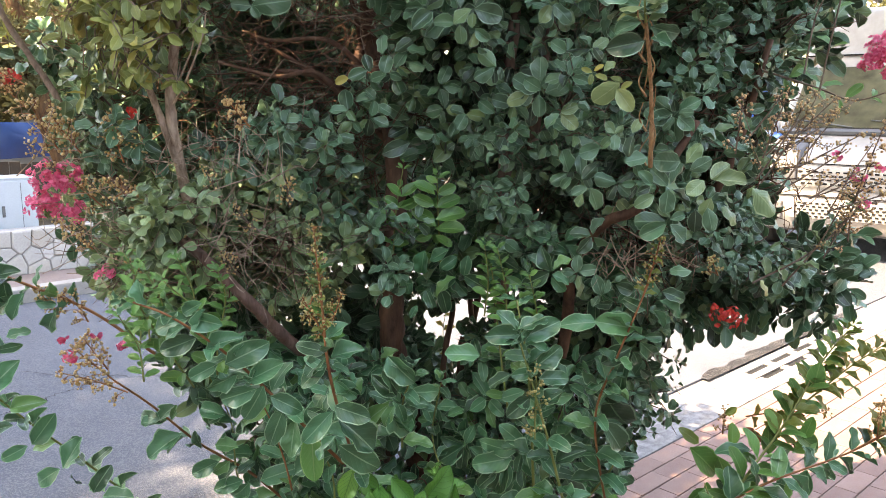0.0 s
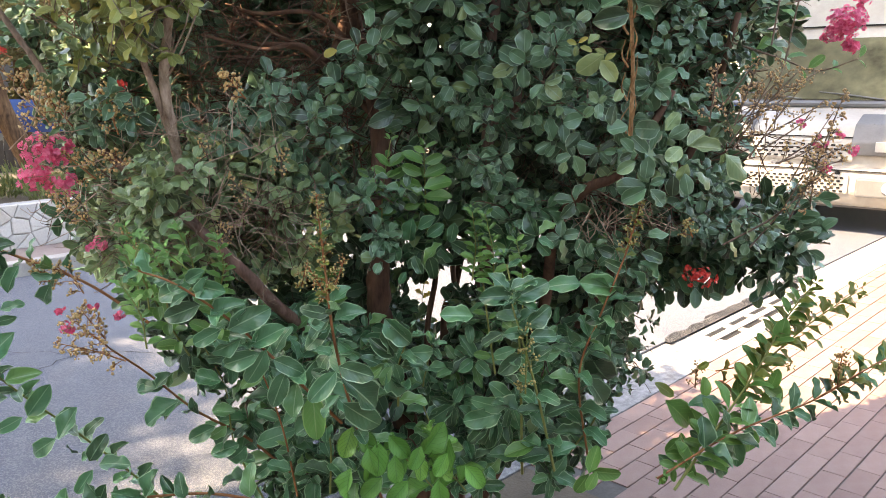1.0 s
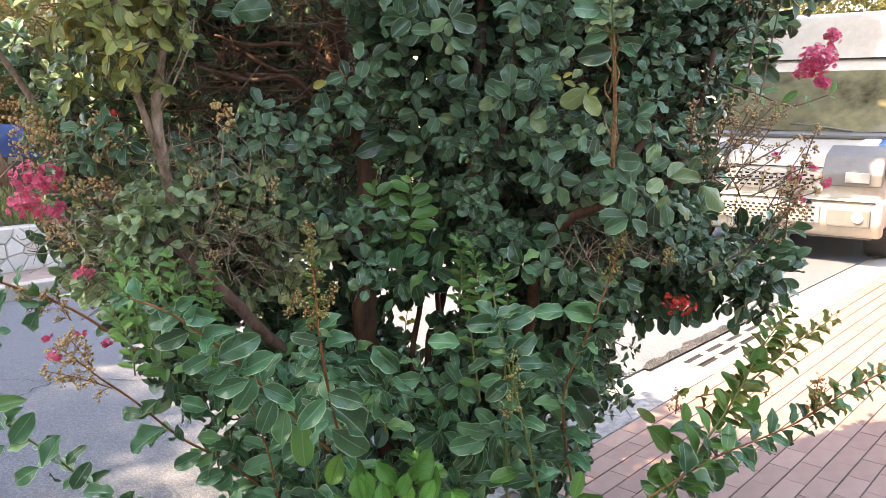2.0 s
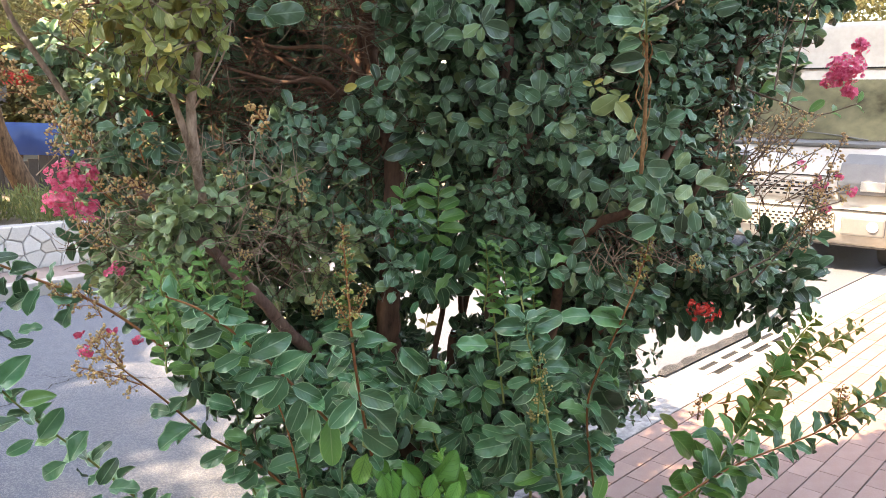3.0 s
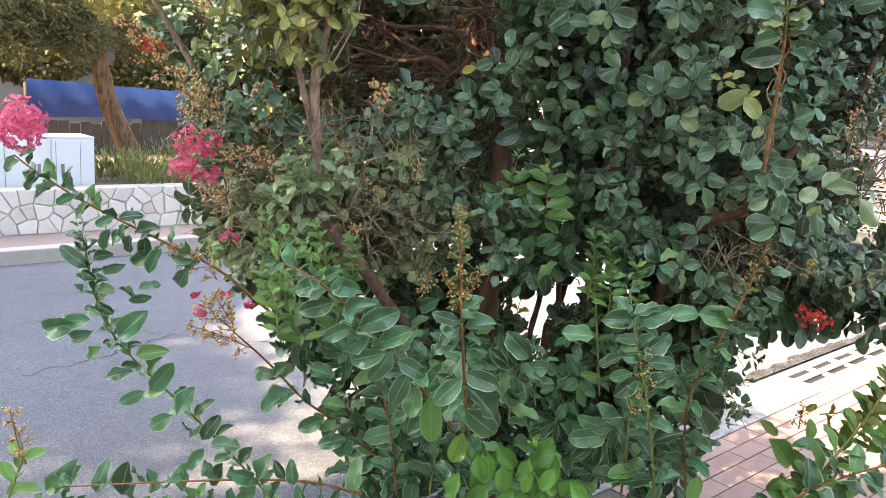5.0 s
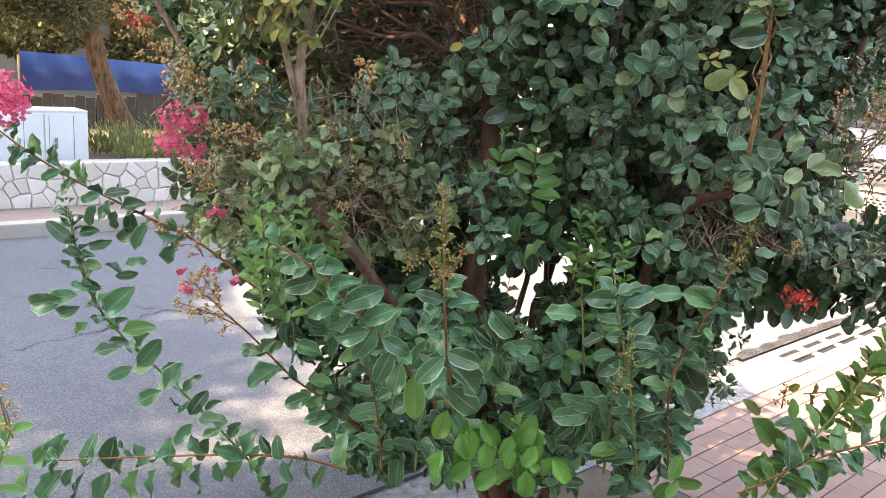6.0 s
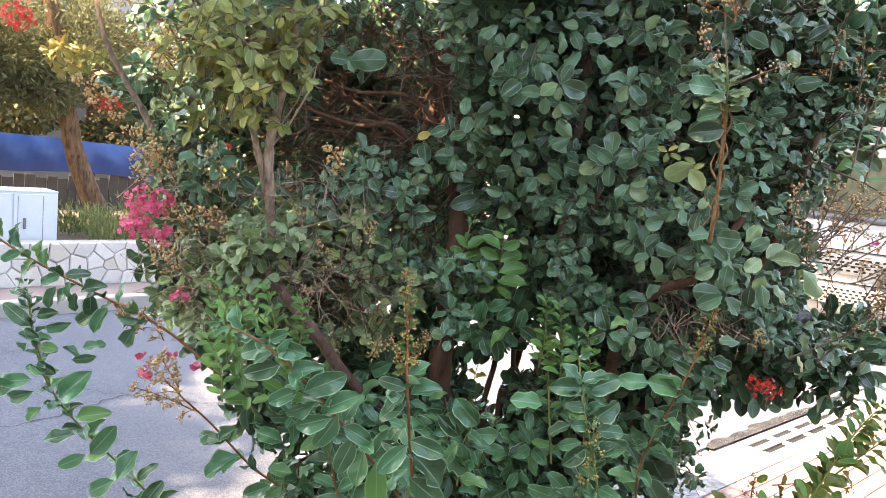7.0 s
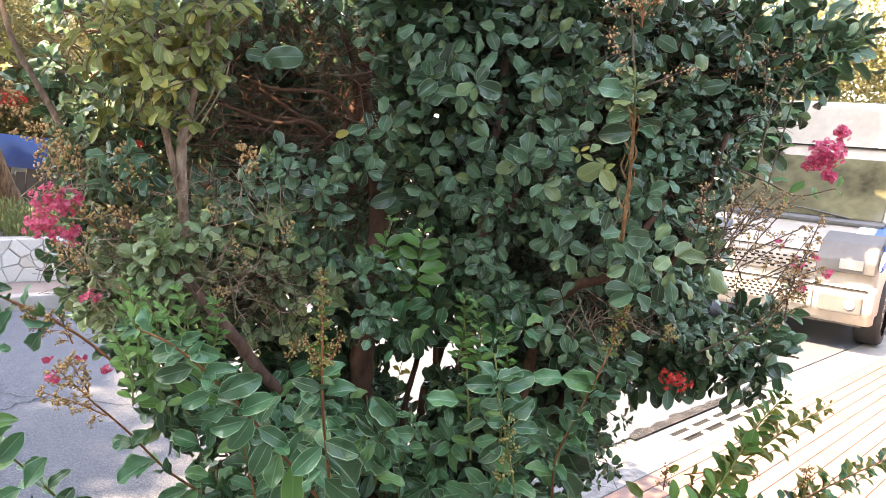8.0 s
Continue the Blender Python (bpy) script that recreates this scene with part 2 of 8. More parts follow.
# ---- mesh tools ----
class Build:
    """Collects pieces of mesh, then links them as one object."""

    def __init__(self):
        self.v, self.f, self.uv, self.n = [], [], [], 0

    def add(self, v, f, uv=None):
        v = np.asarray(v, float)
        self.v.append(v)
        self.f.extend([tuple(i + self.n for i in face) for face in f])
        self.uv.append(np.zeros((len(v), 2)) if uv is None else np.asarray(uv, float))
        self.n += len(v)
        return self

    def mesh(self, name, mat, smooth=True):
        me = bpy.data.meshes.new(name)
        vs, uvs = np.concatenate(self.v), np.concatenate(self.uv)
        me.from_pydata(vs.tolist(), [], self.f)
        lay = me.uv_layers.new(name="UVMap")
        idx = np.zeros(len(me.loops), np.int32)
        me.loops.foreach_get("vertex_index", idx)
        lay.data.foreach_set("uv", uvs[idx].ravel())
        me.materials.append(mat)
        if smooth:
            me.polygons.foreach_set("use_smooth", [True] * len(me.polygons))
        me.update()
        return me

    def part(self, name, mat, parent=None, label="", smooth=True, kind=""):
        ob = new(name, self.mesh(name, mat, smooth))
        ob.parent = parent
        return tagged(ob, label, "", "", kind)


def bm_part(name, bm, mat, parent=None, label="", smooth=False):
    me = bpy.data.meshes.new(name)
    bm.to_mesh(me)
    bm.free()
    me.materials.append(mat)
    if smooth:
        me.polygons.foreach_set("use_smooth", [True] * len(me.polygons))
    ob = new(name, me)
    ob.parent = parent
    return tagged(ob, label)


def box(x0, x1, y0, y1, z0, z1, bevel=0.0, m=None):
    bm = bmesh.new()
    bmesh.ops.create_cube(bm, size=1.0)
    bmesh.ops.transform(bm, matrix=Matrix.Translation(((x0 + x1) / 2, (y0 + y1) / 2, (z0 + z1) / 2)) @ Matrix.Diagonal((x1 - x0, y1 - y0, z1 - z0, 1)), verts=bm.verts)
    if bevel:
        bmesh.ops.bevel(bm, geom=bm.edges[:], offset=bevel, segments=2, affect="EDGES", profile=0.6)
    if m is not None:
        bmesh.ops.transform(bm, matrix=m, verts=bm.verts)
    return bm


def thing(name, label, category, group="", kind="", m=None):
    ob = new(name)
    ob.empty_display_size = 0.1
    if m is not None:
        ob.matrix_world = m
    return tagged(ob, label, category, group, kind)


def unit(v):
    v = np.asarray(v, float)
    return v / (np.linalg.norm(v) + 1e-9)


def spline(points, steps=5):
    """A smooth line through points (Catmull-Rom)."""
    p = np.asarray(points, float)
    if len(p) < 3:
        return np.array([p[0] + (p[-1] - p[0]) * k / steps for k in range(steps + 1)])
    q = np.vstack([2 * p[0] - p[1], p, 2 * p[-1] - p[-2]])
    out = []
    for i in range(1, len(q) - 2):
        for k in range(steps):
            t = k / steps
            a, b, c, d = q[i - 1], q[i], q[i + 1], q[i + 2]
            out.append(0.5 * (2 * b + (c - a) * t + (2 * a - 5 * b + 4 * c - d) * t * t + (3 * b - a - 3 * c + d) * t ** 3))
    return np.array(out + [p[-1]])


def tube(build, line, r0, r1, sides=6, lumpy=0.0):
    """A tapered round limb along a line of points."""
    line = np.asarray(line, float)
    tan = np.gradient(line, axis=0)
    ref = np.array([0.3, 0.9, 0.2])
    rings = []
    for i, (p, t) in enumerate(zip(line, tan)):
        t = unit(t)
        s = unit(np.cross(t, ref))
        o = np.cross(t, s)
        k = i / (len(line) - 1)
        r = r0 + (r1 - r0) * k
        ang = np.arange(sides) / sides * 2 * np.pi
        rr = r * (1 + lumpy * (rng.random(sides) - 0.5))
        rings.append(p + (np.cos(ang) * rr)[:, None] * s + (np.sin(ang) * rr)[:, None] * o)
    v = np.concatenate(rings + [line[-1:]])
    f = []
    for i in range(len(line) - 1):
        for k in range(sides):
            a, b = i * sides + k, i * sides + (k + 1) % sides
            f.append((a, b, b + sides, a + sides))
    top = len(v) - 1
    f += [(top - sides + k, top - sides + (k + 1) % sides, top) for k in range(sides)]
    return build.add(v, f)


def leaf_shape(width, blunt, fold, droop, wave, seed, rows=7, cols=5):
    """A blade of length 1 along +y: width by length, blunt > 1 puts the widest part beyond the middle."""
    r = np.random.default_rng(seed)
    ph = r.random() * 6.28
    v, uv = [], []
    for i in range(rows + 1):
        s = math.sin(i / rows * math.pi / 2) ** 0.85
        q = s ** blunt
        w = width * 0.5 * max(1 - abs(2 * q - 1) ** (2.3 if blunt > 1.05 else 1.9), 0.0) ** (0.62 if blunt > 1.05 else 0.85)
        w *= min(1.0, 0.35 + s / 0.3)
        w = max(w, 0.01)
        edge = (1 + 0.1 * wave * math.sin(s * 8.5 + ph), 1 + 0.1 * wave * math.sin(s * 9.5 + 2.6 * ph))
        for j in range(cols):
            a = j / (cols - 1) * 2 - 1
            z = fold * abs(a) * w * 1.4 - droop * s * s + wave * abs(a) * np.sin(s * 11 + ph + (2.2 if a > 0 else 0)) * w
            v.append((a * w * edge[0 if a < 0 else 1], s, z))
            uv.append((0.5 + 0.5 * a, s))
    f = [(i * cols + j, i * cols + j + 1, (i + 1) * cols + j + 1, (i + 1) * cols + j) for i in range(rows) for j in range(cols - 1)]
    return np.array(v), f, np.array(uv)


ROUND = [leaf_shape(0.62 + 0.05 * (k % 3), 1.2, (0.55, -0.35, 0.3, 0.75, -0.15, 0.2, 0.4, -0.5)[k], (0.1, 0.32, -0.06, 0.2, 0.42, 0.02, 0.25, 0.16)[k], 0.26, k, 9) for k in range(8)]
POINTED = [leaf_shape(0.5 + 0.05 * (k % 3), 1.08, (0.5, 0.3, 0.75, 0.1, 0.45, 0.65, 0.85, 0.35)[k], 0.06 + 0.13 * (k % 4), 0.34 + 0.07 * (k % 3), 20 + k, 9) for k in range(8)]
OVATE = [leaf_shape(0.6 + 0.04 * (k % 3), 1.06, 0.6, 0.12 + 0.08 * (k % 3), 0.4, 40 + k) for k in range(5)]
MIDDLE = [leaf_shape(0.48 + 0.05 * (k % 3), 1.12, 0.3, 0.08 + 0.07 * (k % 3), 0.12, 50 + k) for k in range(5)]
COARSE = [leaf_shape(0.6, 1.05, 0.3, 0.12 + 0.1 * k, 0.0, 60 + k, 3, 3) for k in range(3)]


INNER = [leaf_shape(0.58, 1.12, 0.3, 0.12 + 0.1 * k, 0.2, 70 + k, 6, 3) for k in range(3)]


def leaf_frame(pos, along, face, size):
    """The 3 x 4 placement of a leaf: its axis, its upper face's direction, its length."""
    d = unit(along)
    n = np.asarray(face, float) - np.dot(face, d) * d
    n = unit(n + 1e-6)
    s = np.cross(d, n)
    return np.stack([s * size, d * size, n * size], 1), np.asarray(pos, float)


def put_leaf(build, shapes, pos, along, face, size):
    v, f, uv = shapes[int(rng.integers(len(shapes)))]
    m, p = leaf_frame(pos, along, face, size)
    build.add(v @ m.T + p, f, uv)


# ---- ground, road, pavements ----
def slab(name, u0, u1, n0, n1, z0, z1, mat, label, category, bevel=0.0):
    ob = bm_part(name, box(u0, u1, n0, n1, z0, z1, bevel), mat)
    ob.matrix_world = ROAD
    return tagged(ob, label, category, "", "structure")


GUTTER0, GUTTER1, KERB_FAR, WALL_N = 1.67, 1.95, 6.15, 6.75
slab("ground", -400, 400, -400, 400, -0.3, -0.06, SOIL, "bare brown earth under the whole street", "ground")
slab("road", -60, 120, GUTTER1 + 0.03, KERB_FAR, -0.055, 0.016, ASPHALT, "grey worn asphalt road with cracks", "road")
pavement = slab("pavement", -12, 40, -5.0, GUTTER0, -0.055, -0.0045, JOINT, "pavement of small red and pink pavers", "pavement")
slab("kerb_gutter_near", -12, 3.93, GUTTER0, GUTTER1 + 0.03, -0.055, 0.004, SPECKLED_SHADED, "speckled grey concrete gutter strip beside the road", "gutter", 0.004)
slab("kerb_gutter_beyond", 5.46, 40, GUTTER0, GUTTER1 + 0.03, -0.055, 0.004, CONCRETE, "pale concrete gutter strip past the drain", "gutter", 0.004)
slab("kerb_far", -60, 120, KERB_FAR, KERB_FAR + 0.13, -0.055, 0.12, CONCRETE, "pale concrete kerb of the far pavement", "kerb", 0.012)
slab("pavement_far", -60, 120, KERB_FAR + 0.13, WALL_N, -0.055, 0.11, PAVER_FAR, "dull pink paved far pavement", "pavement")
slab("verge_bank", -60, 120, WALL_N + 0.2, 60, -0.055, 0.34, SOIL, "raised earth bank behind the stone wall", "ground")

# planting pit of the shrub: a square of soil in the pavers
slab("planting_pit", 0.55, 2.05, 0.9, GUTTER0 - 0.02, -0.0045, 0.012, SOIL, "square of dry soil round the shrub's stems", "soil")

# cracks in the asphalt: thin dark wandering lines let into the surface
def crack(points, width):
    b = Build()
    line = spline(points, 8)
    line[:, :2] += (rng.random((len(line), 2)) - 0.5) * 0.05
    tan = np.gradient(line, axis=0)
    side = np.stack([-tan[:, 1], tan[:, 0], 0 * tan[:, 0]], 1)
    side /= np.linalg.norm(side, axis=1)[:, None] + 1e-9
    w = width * (0.4 + rng.random(len(line)))[:, None]
    v = np.concatenate([line - side * w, line + side * w])
    k = len(line)
    b.add(v, [(i, i + 1, i + 1 + k, i + k) for i in range(k - 1)])
    ob = b.part("crack", DARK, None, "", False)
    return tagged(ob, "thin dark crack in the road surface", "crack", "cracks in the road", "structure")


crack([(-2.2, 3.25, 0.0195), (-1.95, 3.6, 0.0195), (-1.9, 3.75, 0.0195), (-1.75, 4.0, 0.0195)], 0.0035)
crack([(-1.75, 4.0, 0.0195), (-1.3, 4.0, 0.0195), (-0.8, 4.15, 0.0195), (-0.3, 4.6, 0.0195)], 0.003)
crack([(-2.9, 4.0, 0.0195), (-2.3, 4.05, 0.0195), (-1.75, 4.0, 0.0195)], 0.002)
crack([(-2.8, 4.55, 0.0195), (-2.62, 4.7, 0.0195), (-2.66, 4.85, 0.0195)], 0.003)

# broken dark road edge beside the drain: an uneven patch of loose grit, blackened for the step's shade
b = Build()
edge_n = [GUTTER1 + 0.015 + 0.075 * float(rng.random()) for _ in range(40)]
edge_n = [sum(edge_n[max(0, k - 1):k + 2]) / len(edge_n[max(0, k - 1):k + 2]) + 0.012 * float(rng.random()) for k in range(40)]
rim = [(3.7 + 2.0 * k / 39, GUTTER1 - 0.01, 0.0175) for k in range(40)] + [(5.7 - 2.0 * k / 39, edge_n[k], 0.0195) for k in range(40)]
b.add(rim, [(k, k + 1, 78 - k, 79 - k) for k in range(39)])
ob = b.part("broken_road_edge", SHADED_GRIT, None, "", False)
ob.matrix_world = ROAD
tagged(ob, "rough dark speckled broken asphalt edge beside the drain", "road edge", "", "structure")

# ---- drain with slotted grates ----
drain = thing("drain_grate", "slotted cast-iron and concrete drain grate in the gutter", "drain", m=ROAD)
# black fill just below the slots paints the pit's shade
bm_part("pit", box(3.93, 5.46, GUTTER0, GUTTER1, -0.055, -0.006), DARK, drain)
for a0, a1 in ((0.0, 0.09), (0.128, 0.18), (0.218, 0.28)):
    bm_part("grate_beam", box(3.93, 5.46, GUTTER0 + a0, GUTTER0 + a1, -0.12, 0.003, 0.004), CONCRETE, drain)
for k in range(6):
    u = 3.93 + k * 0.294
    for a0, a1 in ((0.09, 0.128), (0.18, 0.218)):
        bm_part("cross_bar", box(u, u + 0.06, GUTTER0 + a0, GUTTER0 + a1, -0.035, 0.002, 0.003), CONCRETE, drain)
bm_part("iron_edge", box(3.93, 5.46, GUTTER0 + 0.128, GUTTER0 + 0.134, -0.03, 0.006, 0.002), IRON, drain)

# ---- far side: stone wall, cabinet, verge, trees, fence ----
wall = thing("stone_wall", "low white-washed rubble stone wall with grey mortar", "wall", kind="structure", m=ROAD)
bm_part("core", box(-3.0, 14, WALL_N + 0.03, WALL_N + 0.22, 0.1, 0.455), MORTAR, wall)

cab = thing("utility_cabinet", "pale grey metal utility cabinet with two doors behind the wall", "cabinet", m=ROAD @ Matrix.Translation((0, 0, 0.34)))
C0, C1, CN = 1.2, 1.99, 7.05
bm_part("body", box(C0, C1, CN, CN + 0.35, 0.0, 0.5, 0.008), CABINET, cab)
bm_part("roof", box(C0 - 0.002, C1 + 0.002, CN - 0.006, CN + 0.355, 0.5, 0.512, 0.004), CABINET, cab)
for d0, d1 in ((C0 + 0.02, 1.64), (1.65, C1 - 0.02)):
    door = bm_part("door", box(d0, d1, CN - 0.012, CN - 0.001, 0.02, 0.485, 0.004), CABINET, cab)
    hx = d1 - 0.1 if d1 < 1.8 else d1 - 0.25
    bm_part("handle", box(hx, hx + 0.022, CN - 0.03, CN - 0.012, 0.2, 0.29, 0.005), GREY_PLASTIC, door, "dark plastic handle")
for k in range(4):
    bm_part("door_seam", box(C0 + 0.1 + k * 0.19, C0 + 0.104 + k * 0.19, CN - 0.0145, CN - 0.0125, 0.03, 0.47), GREY_PLASTIC, cab)

def rows_unit(a):
    return a / (np.linalg.norm(a, axis=1)[:, None] + 1e-9)


def leaf_cloud(build, shapes, centre, radii, count, size, inner=0.35, up=0.5):
    """Leaves scattered through an uneven ellipsoid, thicker towards its skin."""
    c, r = np.asarray(centre, float), np.asarray(radii, float)
    d = rows_unit(rng.normal(size=(count, 3)))
    k = inner + (1 - inner) * rng.random(count) ** 0.5
    k *= np.array([0.85 + 0.3 * noise.noise(Vector(row)) for row in (d * 2.3 + c).tolist()])
    p = c + d * r * k[:, None]
    y = rows_unit(d + rng.normal(size=(count, 3)) * 0.8)
    n = rng.normal(size=(count, 3)) * 0.7 + (0, 0, up) + d * 0.4
    n = rows_unit(n - (n * y).sum(1)[:, None] * y + 1e-6)
    m = np.stack([np.cross(y, n), y, n], 2) * (size * (0.7 + 0.6 * rng.random(count)))[:, None, None]
    which = rng.integers(len(shapes), size=count)
    for i, (v, f, uv) in enumerate(shapes):
        pick = which == i
        g = int(pick.sum())
        if not g:
            continue
        vs = np.einsum("gij,vj->gvi", m[pick], v) + p[pick][:, None, :]
        fs = (np.array(f)[None] + (np.arange(g) * len(v))[:, None, None]).reshape(-1, len(f[0]))
        build.add(vs.reshape(-1, 3), fs.tolist(), np.tile(uv, (g, 1)))


def rp(u, n, z):
    return np.array(ROAD @ Vector((u, n, z)))


def tree(name, label, limbs, clouds, bark, leaf, shapes, size):
    t = thing(name, label, "tree")
    for pts, r0, r1 in limbs:
        b = Build()
        tube(b, spline([rp(*p) for p in pts], 6), r0, r1, 9, 0.15)
        b.part("trunk" if r0 > 0.1 else "limb", bark, t)
    for c, r, count in clouds:
        b = Build()
        leaf_cloud(b, shapes, rp(*c), r, count, size)
        b.part("crown", leaf, t, "", True, "stuff")
    return t


NEEDLE = [leaf_shape(0.22, 1.0, 0.2, 0.2, 0.0, 80 + k, 3, 3) for k in range(3)]
tree("pine_tree", "leaning pine with orange-brown bark and drooping olive crown",
     [([(2.98, 8.6, 0.3), (2.87, 8.6, 0.55), (2.73, 8.6, 0.85), (2.61, 8.6, 1.19), (2.55, 8.6, 1.52), (2.45, 8.65, 2.1), (2.3, 8.7, 3.2)], 0.118, 0.075),
      ([(2.54, 8.6, 1.5), (2.3, 8.5, 1.66), (1.9, 8.45, 1.76), (1.4, 8.4, 1.75)], 0.035, 0.012),
      ([(2.5, 8.6, 1.65), (2.9, 8.7, 1.95), (3.4, 8.8, 2.1)], 0.04, 0.015)],
     [((1.2, 8.6, 2.0), (0.8, 0.7, 0.6), 8500), ((2.0, 8.7, 2.0), (0.6, 0.5, 0.5), 6500), ((2.8, 8.8, 2.2), (0.7, 0.6, 0.55), 4500),
      ((3.6, 8.9, 2.3), (0.6, 0.6, 0.5), 1400), ((2.2, 8.7, 2.9), (1.6, 1.2, 0.7), 3200), ((0.3, 8.6, 2.3), (0.8, 0.8, 0.8), 1800), ((2.5, 9.1, 1.75), (0.5, 0.4, 0.2), 700), ((0.9, 8.4, 1.75), (0.7, 0.5, 0.3), 1300), ((1.7, 8.5, 1.6), (0.4, 0.4, 0.22), 700), ((3.2, 8.7, 1.8), (0.6, 0.5, 0.35), 2600), ((2.3, 8.45, 1.75), (0.4, 0.3, 0.28), 1600), ((0.6, 8.5, 1.6), (0.6, 0.5, 0.3), 1800)],
     PINE_BARK, PINE, NEEDLE, 0.075)

fence = thing("board_fence", "dark weathered upright board fence at the back of the verge", "fence", kind="structure", m=ROAD)
for k in range(52):
    u = 0.2 + k * 0.125
    h = 0.72 + 0.05 * float(rng.random())
    if k in (28, 29, 30, 31):
        h += 0.25
    bm_part("board", box(u, u + 0.115, 10.5 + 0.01 * (k % 2), 10.525 + 0.01 * (k % 2), 0.3, h), FENCE, fence)
bm_part("rail", box(0.1, 6.8, 10.545, 10.59, 0.55, 0.6), FENCE, fence)

tarp = thing("blue_tarp", "sagging bright blue tarpaulin stretched over the fence", "tarpaulin", m=ROAD)
b = Build()
grid, cols = [], 26
for j in range(6):
    for i in range(cols):
        s = i / (cols - 1)
        top = 1.25 - 0.07 * s
        low = 0.8 - 0.02 * s + 0.03 * math.sin(s * math.pi) ** 2
        z = low + (top - low) * j / 5
        grid.append((2.33 + 1.95 * s, 10.46 - 0.05 * math.sin(j / 5 * math.pi) + 0.02 * math.sin(s * 31 + j), z))
b.add(grid, [(j * cols + i, j * cols + i + 1, (j + 1) * cols + i + 1, (j + 1) * cols + i) for j in range(5) for i in range(cols - 1)])
sheet = b.part("sheet", TARP, tarp)
for u in (2.33, 3.3, 4.27):
    b = Build()
    tube(b, [(u, 10.49, 0.3), (u, 10.49, 1.2)], 0.02, 0.02, 8)
    b.part("post", FENCE, tarp)

house = thing("house_far", "pale plastered house wall behind the trees", "house", kind="structure", m=ROAD)
bm_part("wall", box(-6, 9.5, 14, 20, 0.3, 5.5, 0.02), DIMMED_PLASTER, house)
bm_part("roof", box(-6.3, 9.8, 13.7, 20.3, 5.5, 5.7, 0.02), CONCRETE, house)

tree("garden_tree", "dark evergreen garden tree behind the fence", [([(4.0, 12.3, 0.3), (4.1, 12.3, 1.5), (3.9, 12.3, 3.0)], 0.12, 0.06)],
     [((3.0, 12.4, 2.5), (1.8, 1.2, 1.1), 6500), ((5.6, 12.4, 2.1), (1.9, 1.2, 1.3), 6500), ((8.0, 12.4, 2.1), (1.9, 1.3, 1.5), 6000), ((4.6, 12.0, 1.3), (0.9, 0.8, 0.4), 2200), ((2.6, 11.6, 1.55), (1.1, 0.6, 0.4), 2400), ((1.0, 11.6, 1.6), (1.2, 0.6, 0.4), 2400)], PINE_BARK, PINE, COARSE, 0.1)

# verge plants: tufts of upright leaves above the wall
for k in range(46):
    u, n = 2.03 + rng.random() * 3.4, 7.05 + rng.random() * 1.3
    t = thing("verge_shrub", "bushy green and straw-yellow verge plant behind the wall", "shrub", "verge plants")
    b = Build()
    base = rp(u, n, 0.33)
    tall = 0.16 + 0.24 * rng.random()
    for _ in range(150):
        a = rng.random() * 6.28
        lean = 0.15 + 0.5 * rng.random()
        d = unit((math.cos(a) * lean, math.sin(a) * lean, 1.0))
        p = base + d * (0.02 + tall * rng.random()) + np.array([math.cos(a), math.sin(a), 0]) * 0.12 * rng.random()
        put_leaf(b, NEEDLE, p, d + rng.normal(size=3) * 0.25, rng.normal(size=3), 0.05 + 0.05 * rng.random())
    b.part("foliage", SHRUB, t, "", True, "stuff")

# sunlit trees and pale wall far down the road, past the van
far_wall = thing("garden_wall", "sunlit pale plastered garden wall far down the road", "wall", kind="structure", m=ROAD)
bm_part("wall", box(17, 17.3, -8, 1.2, 0.0, 2.2, 0.02), PLASTER, far_wall)
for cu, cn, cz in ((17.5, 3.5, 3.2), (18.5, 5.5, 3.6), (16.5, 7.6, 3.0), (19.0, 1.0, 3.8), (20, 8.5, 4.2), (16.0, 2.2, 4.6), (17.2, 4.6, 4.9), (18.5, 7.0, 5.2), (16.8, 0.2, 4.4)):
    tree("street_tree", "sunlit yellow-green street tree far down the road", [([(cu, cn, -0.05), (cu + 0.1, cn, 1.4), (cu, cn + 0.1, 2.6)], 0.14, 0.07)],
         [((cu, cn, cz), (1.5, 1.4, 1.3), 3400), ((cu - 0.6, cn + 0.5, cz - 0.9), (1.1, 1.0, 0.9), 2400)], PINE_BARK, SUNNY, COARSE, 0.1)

# ---- added and unseen, behind the viewer: a tall house that shades the shrub, a grey wall, and a big tree that shades the road ----
SHADE = Matrix.Rotation(math.atan2(0.41, 0.91), 4, "Z")   # local x runs away from the sun
h = thing("shade_house", "plain unseen house behind the viewer, added to cast shade", "house", kind="structure", m=SHADE)
bm_part("wall", box(-9.0, -5.2, -9.0, 1.93, 0.0, 14.7), HEDGE_WALL, h)
bm_part("roof", box(-9.1, -5.15, -9.1, 1.94, 14.7, 14.82), CONCRETE, h)
# added block, its height set to shade the back of the shrub
bm_part("shade_annex", box(-9.0, -5.2, 1.931, 2.6, 0.0, 9.2), HEDGE_WALL, h)
# added wall that cuts low sky light and bounces some back
g = thing("unseen_house_row", "low plain grey rendered front, unseen, added to block low sky light", "house", kind="structure", m=ROAD)
bm_part("wall", box(-3.0, 18.0, -3.6, -3.0, -0.05, 3.2), HEDGE_WALL, g)


def sp(s, q, z):
    return np.array(SHADE @ Vector((s, q, z)))


